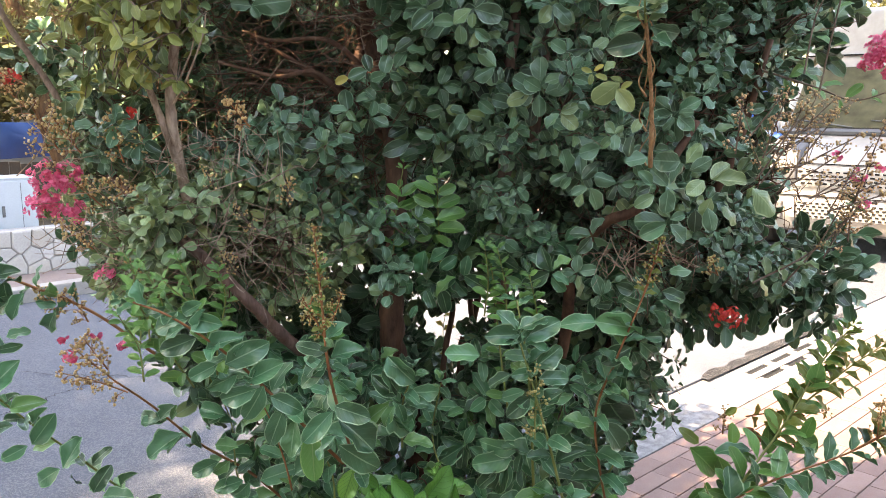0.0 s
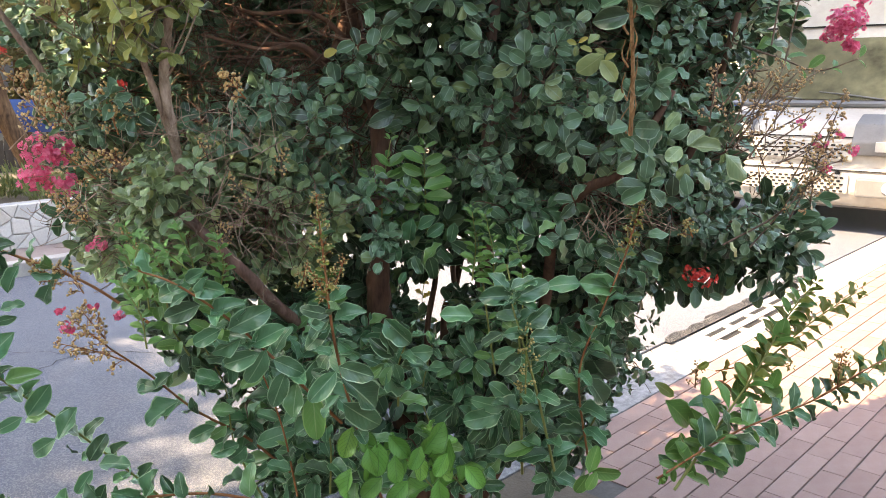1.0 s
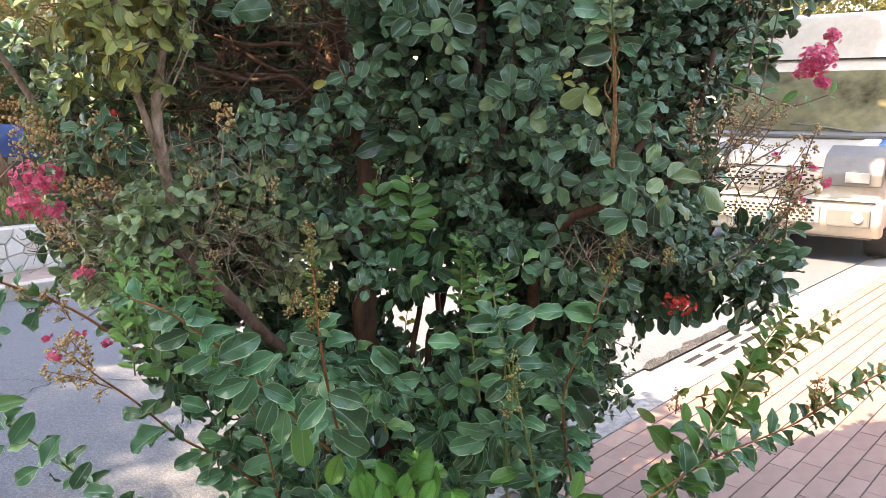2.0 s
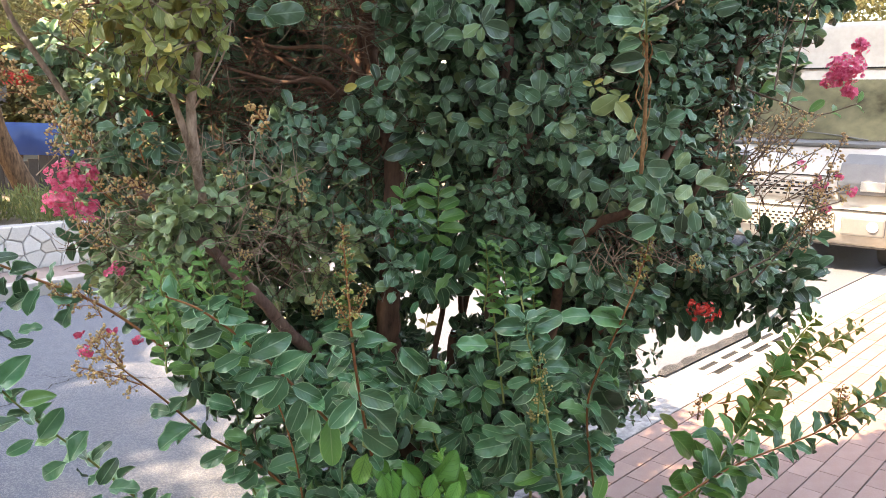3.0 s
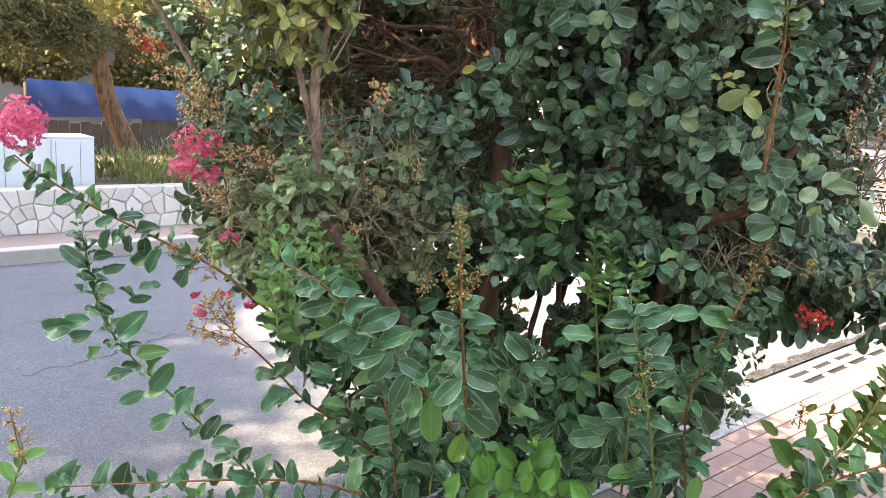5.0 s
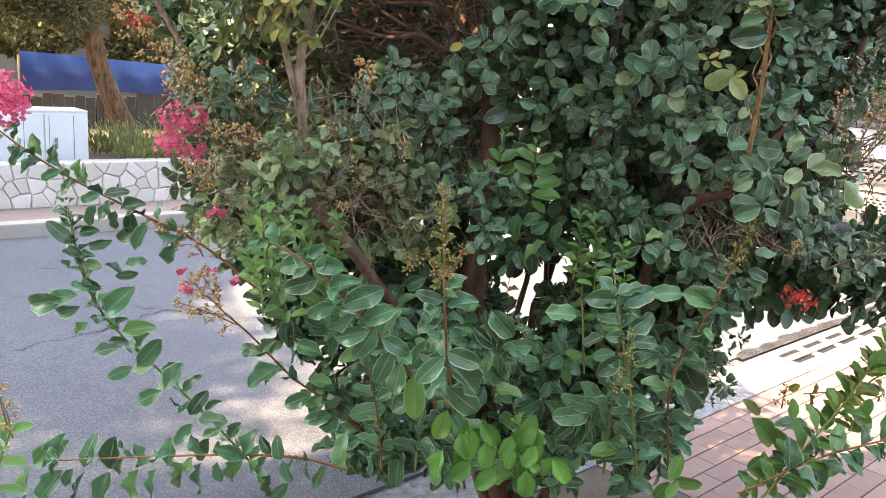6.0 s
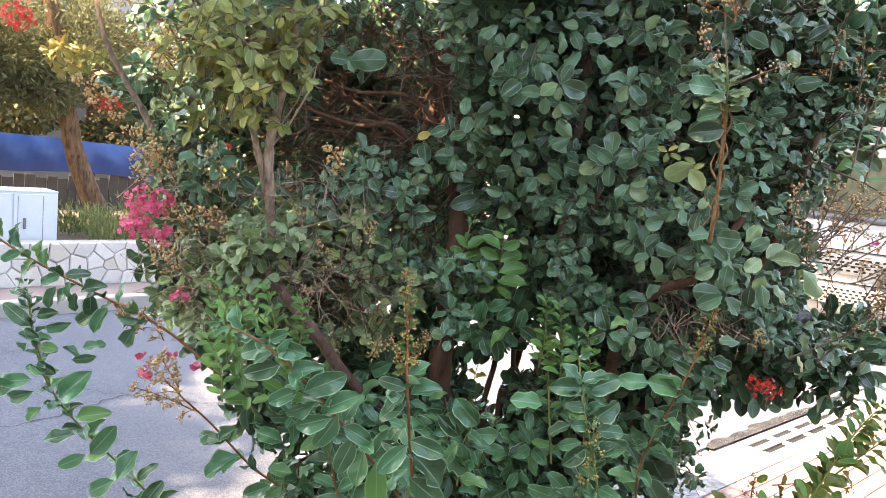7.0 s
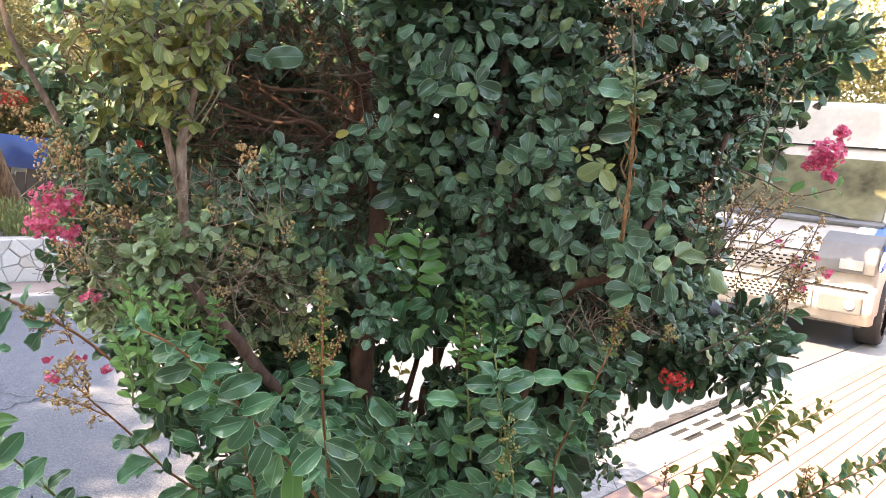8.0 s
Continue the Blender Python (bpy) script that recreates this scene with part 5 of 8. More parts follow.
clump(-1.14, 2.1, 1.562, 0.063, 0.063, 8, 'round', 0.043)
# bare twigs in the dark hollow
bare_twigs(-0.387, 2.2, 1.583, 0.232, 0.12, 0.165, 70)
bare_twigs(-0.412, 2.12, 1.561, 0.24, 0.1, 0.144, 18, 0.0016, TWIG)
bare_twigs(-0.198, 2.12, 1.619, 0.096, 0.06, 0.112, 14, 0.0018, TWIG)
limb([(-0.246, 2.25, 1.401), (-0.332, 2.15, 1.506), (-0.443, 2.15, 1.499), (-0.611, 2.2, 1.539)], 0.009, 0.004)
limb([(-0.205, 2.2, 1.516), (-0.305, 2.15, 1.592), (-0.452, 2.2, 1.595), (-0.562, 2.3, 1.629)], 0.008, 0.003)
limb([(-0.226, 2.25, 1.597), (-0.24, 2.2, 1.685), (-0.278, 2.2, 1.775)], 0.008, 0.005)
limb([(-0.176, 2.25, 1.6), (-0.134, 2.15, 1.61), (-0.074, 2.1, 1.683)], 0.006, 0.003, TWIG)
bare_twigs(-0.445, 2.25, 1.389, 0.203, 0.1, 0.101, 35)
bare_twigs(-0.559, 1.98, 1.038, 0.18, 0.08, 0.09, 40)
clump(-0.545, 1.9, 0.992, 0.065, 0.043, 7, 'small', 0.045)
clump(-0.455, 1.92, 0.918, 0.065, 0.051, 7, 'small', 0.045)
clump(-0.597, 1.84, 1.131, 0.056, 0.042, 6, 'small', 0.045)
clump(-0.486, 1.86, 1.136, 0.071, 0.049, 8, 'small', 0.045)
clump(-0.403, 1.82, 1.258, 0.062, 0.048, 7, 'small', 0.045)
clump(-0.714, 1.86, 1.048, 0.064, 0.049, 7, 'small', 0.045)
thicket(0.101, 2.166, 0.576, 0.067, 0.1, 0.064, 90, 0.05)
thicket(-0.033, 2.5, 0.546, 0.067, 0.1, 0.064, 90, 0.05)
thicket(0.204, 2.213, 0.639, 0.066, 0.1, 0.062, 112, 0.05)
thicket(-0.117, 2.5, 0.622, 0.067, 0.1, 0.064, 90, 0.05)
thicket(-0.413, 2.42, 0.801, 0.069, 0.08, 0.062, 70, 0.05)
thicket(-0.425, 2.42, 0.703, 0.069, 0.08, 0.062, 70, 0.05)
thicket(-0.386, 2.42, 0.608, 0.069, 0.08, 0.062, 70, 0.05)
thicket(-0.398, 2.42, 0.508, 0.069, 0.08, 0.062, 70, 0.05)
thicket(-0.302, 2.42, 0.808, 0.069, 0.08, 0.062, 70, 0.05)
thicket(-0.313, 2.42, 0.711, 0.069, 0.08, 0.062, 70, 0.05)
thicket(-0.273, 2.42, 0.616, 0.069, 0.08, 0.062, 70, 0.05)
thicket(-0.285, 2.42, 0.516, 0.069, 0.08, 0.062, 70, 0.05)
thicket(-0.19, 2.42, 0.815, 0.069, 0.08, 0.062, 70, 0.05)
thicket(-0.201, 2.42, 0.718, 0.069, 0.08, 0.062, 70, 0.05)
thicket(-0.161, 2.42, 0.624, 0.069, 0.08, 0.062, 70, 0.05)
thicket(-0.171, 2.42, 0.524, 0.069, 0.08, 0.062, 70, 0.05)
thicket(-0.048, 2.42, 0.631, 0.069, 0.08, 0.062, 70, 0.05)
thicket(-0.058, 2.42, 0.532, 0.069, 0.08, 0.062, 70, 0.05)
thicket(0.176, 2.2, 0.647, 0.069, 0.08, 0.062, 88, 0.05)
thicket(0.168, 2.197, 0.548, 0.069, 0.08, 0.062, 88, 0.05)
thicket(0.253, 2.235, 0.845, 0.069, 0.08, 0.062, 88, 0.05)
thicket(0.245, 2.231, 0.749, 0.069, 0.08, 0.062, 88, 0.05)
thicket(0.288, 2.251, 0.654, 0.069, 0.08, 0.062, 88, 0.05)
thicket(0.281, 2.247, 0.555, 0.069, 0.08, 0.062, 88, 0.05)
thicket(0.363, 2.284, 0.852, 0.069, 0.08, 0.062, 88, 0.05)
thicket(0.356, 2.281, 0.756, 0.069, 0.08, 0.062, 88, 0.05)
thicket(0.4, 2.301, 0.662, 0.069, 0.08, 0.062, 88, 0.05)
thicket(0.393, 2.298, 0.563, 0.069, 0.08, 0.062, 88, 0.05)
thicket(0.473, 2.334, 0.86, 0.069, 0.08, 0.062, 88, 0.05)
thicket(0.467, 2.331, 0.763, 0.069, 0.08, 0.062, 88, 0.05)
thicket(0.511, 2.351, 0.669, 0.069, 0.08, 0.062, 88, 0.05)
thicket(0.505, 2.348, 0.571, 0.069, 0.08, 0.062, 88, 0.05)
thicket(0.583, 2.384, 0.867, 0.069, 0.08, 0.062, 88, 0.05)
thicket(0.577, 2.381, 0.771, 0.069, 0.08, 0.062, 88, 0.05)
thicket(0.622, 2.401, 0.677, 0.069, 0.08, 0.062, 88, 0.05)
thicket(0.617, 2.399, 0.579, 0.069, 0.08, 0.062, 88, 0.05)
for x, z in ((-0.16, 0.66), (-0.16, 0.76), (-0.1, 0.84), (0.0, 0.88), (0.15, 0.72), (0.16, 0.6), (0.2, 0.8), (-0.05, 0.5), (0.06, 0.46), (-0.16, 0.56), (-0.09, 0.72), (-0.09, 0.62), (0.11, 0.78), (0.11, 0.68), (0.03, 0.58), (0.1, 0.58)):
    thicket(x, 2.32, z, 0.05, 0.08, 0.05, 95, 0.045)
limb([(0.04, 2.3, 0.0), (0.0, 2.28, 0.6), (0.03, 2.3, 0.85), (-0.02, 2.3, 1.05)], 0.011, 0.007)
limb([(0.1, 2.28, 0.0), (0.12, 2.26, 0.6), (0.08, 2.28, 0.85), (0.1, 2.25, 1.1)], 0.012, 0.007)
shoot([(0.02, 2.75, 0.5), (0.0, 2.75, 0.62), (0.02, 2.75, 0.74)], 0.002, 0.001, 'lit', 5, 0.05, start=0.1, stem=STEM_GREEN)
thicket(-0.25, 2.45, 0.972, 0.07, 0.08, 0.06, 120, 0.05)
bare_twigs(0.47, 1.98, 1.089, 0.09, 0.06, 0.045, 18)
bare_twigs(-0.475, 1.86, 1.208, 0.099, 0.03, 0.085, 11, 0.0013, BARK_PALE)
bare_twigs(-0.514, 1.87, 1.074, 0.128, 0.03, 0.085, 10, 0.0013, BARK_PALE)
bare_twigs(-0.717, 1.87, 1.09, 0.099, 0.03, 0.085, 7, 0.0013, TWIG)
bare_twigs(0.443, 1.86, 1.109, 0.071, 0.03, 0.042, 12, 0.0016, BARK_PALE)
panicle((-0.714, 1.78, 1.296), (-0.743, 1.78, 1.401), 0.05, 8, 0.004, BUD)
panicle((-0.675, 1.8, 1.202), (-0.76, 1.8, 1.251), 0.045, 7, 0.004, BUD)
panicle((-0.825, 1.84, 1.088), (-0.897, 1.84, 1.155), 0.045, 7, 0.004, BUD)
panicle((-1.008, 1.95, 1.472), (-1.153, 1.95, 1.548), 0.05, 8, 0.004, BUD)
bare_twigs(-0.399, 1.88, 1.08, 0.1, 0.04, 0.057, 14, 0.0013, TWIG)
bare_twigs(-0.598, 1.85, 1.101, 0.07, 0.04, 0.056, 10, 0.0013, TWIG)
bare_twigs(0.444, 1.9, 1.087, 0.072, 0.04, 0.029, 10, 0.0014, TWIG)
bare_twigs(0.212, 2.1, 1.196, 0.095, 0.06, 0.079, 14, 0.0014, TWIG)
bare_twigs(0.354, 1.95, 1.483, 0.089, 0.05, 0.074, 10, 0.0013, TWIG)
# tan twig ends and bud heads among the small leaves
for x, z in ((-0.7, 1.32), (-0.78, 1.22), (-0.62, 1.14), (-0.54, 1.24), (-0.45, 1.16), (-0.84, 1.12), (-0.5, 1.05), (-0.72, 1.04), (-0.38, 1.22), (-0.9, 1.3)):
    bare_twigs(x, 1.82, z, 0.07, 0.03, 0.05, 5, 0.0015, BARK_PALE)
    panicle((x + 0.02, 1.84, z - 0.03), (x - 0.03 + 0.06 * rng.random(), 1.78, z + 0.04), 0.028, 5, 0.003, BUD, TWIG)
# long leafy shoots
shoot([(-0.133, 1.8, 0.342), (-0.188, 1.6, 0.664), (-0.216, 1.46, 0.899), (-0.229, 1.46, 1.043), (-0.235, 1.47, 1.1)], 0.004, 0.0022, 'new', 8, 0.082, start=0.12, end=0.85)
panicle((-0.224, 1.46, 0.983), (-0.243, 1.47, 1.199), 0.03, 18, 0.0024, BUD_GREEN)
shoot([(-0.224, 1.455, 0.985), (-0.233, 1.46, 1.09), (-0.242, 1.465, 1.182)], 0.0015, 0.001, 'lime', 9, 0.026, start=0.05, tip=False, taper=0.5)
panicle((-0.223, 1.46, 0.996), (-0.19, 1.455, 1.075), 0.014, 7, 0.0022, BUD_GREEN)
panicle((-0.225, 1.46, 0.983), (-0.266, 1.455, 1.065), 0.014, 7, 0.0022, BUD_GREEN)
shoot([(-0.222, 1.46, 0.972), (-0.231, 1.465, 1.066), (-0.237, 1.47, 1.135)], 0.002, 0.0012, 'bright', 7, 0.032, start=0.05, tip=False, taper=0.3)
shoot([(-0.223, 1.66, 0.634), (-0.336, 1.6, 0.79), (-0.442, 1.58, 0.909), (-0.535, 1.52, 1.008), (-0.604, 1.5, 1.045)], 0.004, 0.002, 'new', 11, 0.08, start=0.05, end=0.97)
shoot([(-0.385, 1.95, 0.359), (-0.499, 1.93, 0.479), (-0.625, 1.92, 0.565), (-0.721, 1.86, 0.693), (-0.78, 1.8, 0.777)], 0.0042, 0.0025, 'new', 5, 0.085, start=0.1, end=0.7, tip=False)
shoot([(-0.805, 2.25, 0.097), (-0.921, 2.2, 0.26), (-1.03, 2.1, 0.445), (-1.124, 2.0, 0.607), (-1.167, 1.92, 0.729), (-1.192, 1.88, 0.848), (-1.209, 1.86, 1.002)], 0.004, 0.0016, 'new', 19, 0.07, start=0.05, end=0.98, taper=0.35, stem=STEM_GREEN)
shoot([(-1.156, 1.93, 0.695), (-1.175, 1.89, 0.8), (-1.192, 1.875, 0.88), (-1.205, 1.865, 0.979)], 0.002, 0.0012, 'new', 10, 0.05, start=0.1, stem=STEM_GREEN)
shoot([(-0.718, 1.9, 0.812), (-0.861, 1.87, 0.933), (-1.03, 1.85, 1.015), (-1.179, 1.83, 1.088), (-1.289, 1.8, 1.163), (-1.344, 1.8, 1.201)], 0.004, 0.0022, 'new', 11, 0.065, start=0.3, end=0.95, taper=0.2, tip=False)
shoot([(-0.005, 2.0, 1.008), (-0.011, 2.0, 1.116), (-0.015, 1.98, 1.248)], 0.0028, 0.0014, 'bright', 6, 0.055, start=0.05, stem=STEM_GREEN, lean=0.6, taper=0.55)
shoot([(-0.129, 2.02, 1.043), (-0.12, 2.0, 1.155), (-0.1, 1.98, 1.265)], 0.0025, 0.0012, 'bright', 5, 0.05, start=0.1, stem=STEM_GREEN, lean=0.6, taper=0.55)
shoot([(-0.176, 2.05, 1.05), (-0.213, 2.05, 1.143), (-0.264, 2.03, 1.204)], 0.002, 0.0012, 'new', 4, 0.045, start=0.1, stem=STEM_GREEN)
shoot([(0.218, 1.75, 0.443), (0.2, 1.68, 0.685), (0.181, 1.62, 0.873), (0.159, 1.66, 1.008)], 0.0038, 0.002, 'new', 9, 0.075, start=0.1, stem=STEM_GREEN)
shoot([(0.166, 1.9, 0.653), (0.144, 1.9, 0.809), (0.131, 1.95, 0.95), (0.123, 1.98, 1.02)], 0.003, 0.0015, 'bright', 7, 0.05, start=0.1, stem=STEM_GREEN)
shoot([(0.289, 1.7, 0.475), (0.234, 1.62, 0.685), (0.198, 1.58, 0.808), (0.16, 1.58, 0.937)], 0.0036, 0.002, 'new', 7, 0.075, start=0.1, stem=STEM_GREEN)
panicle((0.194, 1.58, 0.727), (0.194, 1.57, 0.89), 0.035, 10, 0.0032, BUD_GREEN, STEM_GREEN)
shoot([(0.415, 1.85, 0.403), (0.357, 1.76, 0.692), (0.391, 1.72, 0.854), (0.426, 1.71, 0.958), (0.459, 1.72, 1.04)], 0.0032, 0.002, 'new', 11, 0.078, start=0.15, end=0.8, tip=False)
panicle((0.447, 1.715, 1.013), (0.48, 1.72, 1.137), 0.035, 9, 0.003, BUD_GREEN)
shoot([(0.444, 1.712, 1.007), (0.465, 1.715, 1.083), (0.477, 1.716, 1.13)], 0.0015, 0.001, 'lime', 6, 0.028, start=0.05, tip=False)
shoot([(0.071, 1.9, 0.351), (-0.006, 1.88, 0.52), (-0.027, 1.9, 0.607), (-0.005, 1.8, 0.771)], 0.003, 0.0015, 'new', 6, 0.075, start=0.1, stem=STEM_GREEN)
shoot([(-0.091, 1.66, 0.673), (-0.088, 1.63, 0.783), (-0.064, 1.6, 0.863)], 0.003, 0.0015, 'new', 5, 0.075, start=0.1, stem=STEM_GREEN)
shoot([(0.373, 1.9, 0.423), (0.433, 1.85, 0.566), (0.391, 1.8, 0.738)], 0.003, 0.0015, 'new', 6, 0.07, start=0.1, stem=STEM_GREEN)
shoot([(-0.457, 1.9, 0.312), (-0.525, 1.9, 0.474), (-0.555, 1.96, 0.612), (-0.605, 1.95, 0.742)], 0.003, 0.0015, 'new', 7, 0.075, start=0.15, stem=STEM_GREEN)
shoot([(-0.36, 1.85, 0.346), (-0.382, 1.82, 0.537), (-0.416, 1.8, 0.682), (-0.444, 1.75, 0.787)], 0.003, 0.0015, 'new', 6, 0.08, start=0.15)
shoot([(-0.269, 1.8, 0.38), (-0.263, 1.76, 0.557), (-0.311, 1.72, 0.69)], 0.003, 0.0015, 'new', 6, 0.085, start=0.15, stem=STEM_GREEN)
shoot([(-0.626, 1.9, 0.725), (-0.643, 1.75, 0.889), (-0.639, 1.6, 1.034), (-0.623, 1.58, 1.09)], 0.0028, 0.0014, 'bright', 12, 0.055, start=0.1, stem=STEM_GREEN)
shoot([(-0.536, 1.8, 0.794), (-0.512, 1.7, 0.939), (-0.577, 1.6, 1.064)], 0.0028, 0.0014, 'bright', 10, 0.055, start=0.1, stem=STEM_GREEN)
clump(-0.325, 1.92, 0.739, 0.073, 0.058, 8, 'new', 0.07)
clump(-0.266, 1.85, 0.689, 0.063, 0.056, 7, 'new', 0.07)
clump(-0.141, 1.9, 0.711, 0.058, 0.05, 6, 'new', 0.065)
clump(-0.371, 1.8, 0.654, 0.068, 0.055, 6, 'new', 0.075)
clump(-0.183, 1.72, 0.64, 0.079, 0.066, 7, 'new', 0.085)
clump(-0.368, 1.85, 0.508, 0.084, 0.07, 7, 'new', 0.08)
clump(-0.533, 1.95, 0.484, 0.074, 0.074, 6, 'new', 0.075)
clump(0.031, 1.95, 0.524, 0.074, 0.059, 6, 'new', 0.075)
clump(0.136, 1.78, 0.607, 0.081, 0.081, 8, 'new', 0.08)
clump(0.194, 1.8, 0.493, 0.096, 0.055, 7, 'new', 0.075)
clump(0.32, 1.8, 0.673, 0.068, 0.068, 7, 'new', 0.07)
clump(0.308, 1.85, 0.493, 0.084, 0.056, 6, 'new', 0.07)
clump(-0.272, 1.8, 0.444, 0.082, 0.055, 5, 'new', 0.08)
clump(0.147, 1.85, 0.764, 0.07, 0.07, 7, 'new', 0.07)
clump(-0.469, 1.75, 0.727, 0.08, 0.067, 7, 'new', 0.075)
clump(-0.585, 1.85, 0.698, 0.07, 0.07, 6, 'new', 0.07)
clump(-0.858, 1.85, 1.242, 0.063, 0.049, 7, 'small', 0.048)
clump(-0.797, 1.84, 1.169, 0.063, 0.049, 7, 'small', 0.048)
clump(-0.935, 1.93, 1.39, 0.058, 0.051, 6, 'small', 0.048)
clump(-0.73, 1.86, 1.135, 0.064, 0.049, 7, 'small', 0.048)
clump(-0.821, 1.82, 1.301, 0.055, 0.048, 7, 'small', 0.048)
clump(-0.996, 2.0, 1.489, 0.06, 0.053, 6, 'small', 0.048)
clump(-0.688, 1.86, 1.18, 0.056, 0.042, 6, 'small', 0.048)
clump(-0.59, 1.9, 1.02, 0.058, 0.043, 6, 'small', 0.048)
clump(-0.158, 2.05, 1.02, 0.054, 0.054, 6, 'round', 0.043)
clump(-0.13, 2.1, 1.206, 0.047, 0.047, 5, 'round', 0.043)
clump(0.177, 2.1, 1.225, 0.055, 0.047, 5, 'round', 0.043)
clump(-0.137, 2.0, 0.92, 0.053, 0.045, 5, 'round', 0.043)
clump(-0.414, 1.85, 0.312, 0.084, 0.056, 7, 'new', 0.07)
clump(-0.286, 1.78, 0.346, 0.081, 0.054, 7, 'new', 0.07)
clump(-0.166, 1.75, 0.358, 0.08, 0.053, 7, 'new', 0.07)
clump(-0.036, 1.74, 0.375, 0.08, 0.053, 7, 'new', 0.07)
clump(0.098, 1.76, 0.376, 0.08, 0.054, 7, 'new', 0.07)
clump(0.224, 1.8, 0.364, 0.082, 0.055, 7, 'new', 0.07)
clump(0.339, 1.85, 0.363, 0.07, 0.056, 6, 'new', 0.07)
clump(0.043, 1.85, 0.404, 0.07, 0.056, 6, 'new', 0.07)
clump(0.161, 1.85, 0.448, 0.07, 0.056, 6, 'new', 0.07)
clump(-0.6, 1.84, 1.202, 0.084, 0.063, 9, 'small', 0.046)
clump(-0.487, 1.84, 1.209, 0.084, 0.063, 9, 'small', 0.046)
clump(-0.427, 1.85, 1.112, 0.077, 0.056, 8, 'small', 0.046)
clump(-0.543, 1.86, 1.103, 0.078, 0.056, 8, 'small', 0.046)
clump(-0.658, 1.86, 1.11, 0.071, 0.056, 7, 'small', 0.046)
clump(-0.342, 1.82, 1.15, 0.069, 0.055, 8, 'small', 0.046)
clump(-0.474, 1.92, 1.008, 0.087, 0.058, 8, 'small', 0.046)
clump(-0.366, 1.85, 1.044, 0.07, 0.049, 7, 'small', 0.046)
clump(-0.783, 1.9, 1.052, 0.072, 0.058, 7, 'small', 0.046)
clump(-0.268, 1.9, 1.056, 0.058, 0.05, 5, 'small', 0.046)
# young shoots with many small leaves
for x, y, z, tall in ((-0.66, 1.72, 0.9, 0.2), (-0.6, 1.66, 0.92, 0.17), (-0.55, 1.7, 0.94, 0.16), (-0.7, 1.76, 0.86, 0.18), (-0.5, 1.72, 0.93, 0.14), (-0.64, 1.62, 0.84, 0.16), (0.15, 1.82, 0.9, 0.2), (0.22, 1.8, 0.86, 0.18), (0.1, 1.86, 0.92, 0.18)):
    tip = (x - 0.04 + 0.06 * rng.random(), y - 0.03, z + tall)
    shoot([(x, y, z), ((x + tip[0]) / 2 + 0.01, y, z + tall / 2), tip], 0.0022, 0.001, 'bright', 11, 0.04, start=0.08, stem=STEM_GREEN, taper=0.5)
# vine leaves low in the middle
shoot([(0.015, 1.7, 0.409), (-0.08, 1.68, 0.533), (-0.166, 1.66, 0.588)], 0.002, 0.0012, 'vine', 4, 0.075, start=0.2, stem=STEM_GREEN, hang=0.3)
shoot([(0.073, 1.72, 0.418), (0.007, 1.7, 0.515), (-0.013, 1.7, 0.58)], 0.002, 0.0012, 'vine', 4, 0.075, start=0.2, stem=STEM_GREEN, hang=0.3)
for x, y, z in ((-0.16, 1.6, 0.6), (-0.1, 1.6, 0.58), (-0.04, 1.6, 0.6), (0.02, 1.6, 0.58), (-0.13, 1.59, 0.53), (-0.07, 1.59, 0.52), (0.0, 1.59, 0.52), (0.06, 1.6, 0.55), (-0.2, 1.6, 0.55)):
    leaf_object("vine", (x, y, z), (0.5 * rng.normal(), -0.3, -1.0), (0.3 * rng.normal(), -1.0, 0.5), 0.058 + 0.014 * rng.random(), shrub)
# shoots low on the sunny side
shoot([(0.593, 1.7, 0.412), (0.735, 1.78, 0.553), (0.851, 1.85, 0.662), (0.944, 1.9, 0.786), (1.015, 1.92, 0.866)], 0.004, 0.0018, 'bright', 20, 0.08, start=0.1, stem=STEM_GREEN)
shoot([(0.904, 1.87, 0.701), (1.025, 1.9, 0.784), (1.143, 1.92, 0.852)], 0.0025, 0.0014, 'lime', 12, 0.062, start=0.1, stem=STEM_GREEN)
shoot([(0.548, 1.7, 0.445), (0.754, 1.75, 0.535), (0.987, 1.8, 0.598), (1.147, 1.82, 0.68), (1.304, 1.85, 0.745)], 0.003, 0.0018, 'new', 22, 0.075, start=0.15, stem=STEM_RED)
shoot([(0.733, 1.775, 0.555), (0.848, 1.845, 0.664), (0.942, 1.895, 0.788), (1.013, 1.915, 0.868)], 0.003, 0.0015, 'lime', 14, 0.06, start=0.3, stem=STEM_GREEN)
shoot([(0.984, 1.795, 0.6), (1.144, 1.815, 0.682), (1.3, 1.845, 0.746)], 0.0025, 0.0015, 'lime', 9, 0.06, start=0.2, stem=STEM_RED)
panicle((1.047, 1.8, 0.628), (1.053, 1.8, 0.729), 0.03, 7, 0.0036, BUD)
panicle((0.73, 1.95, 0.578), (0.735, 1.95, 0.645), 0.03, 6, 0.0034, CAPSULE)
shoot([(0.638, 1.8, 0.516), (0.637, 1.75, 0.477), (0.583, 1.72, 0.448)], 0.002, 0.0012, 'bright', 6, 0.06, start=0.1, stem=STEM_GREEN)
shoot([(0.806, 2.0, 0.607), (0.906, 2.0, 0.621), (1.007, 2.0, 0.618)], 0.002, 0.001, 'tip', 4, 0.035, start=0.1)
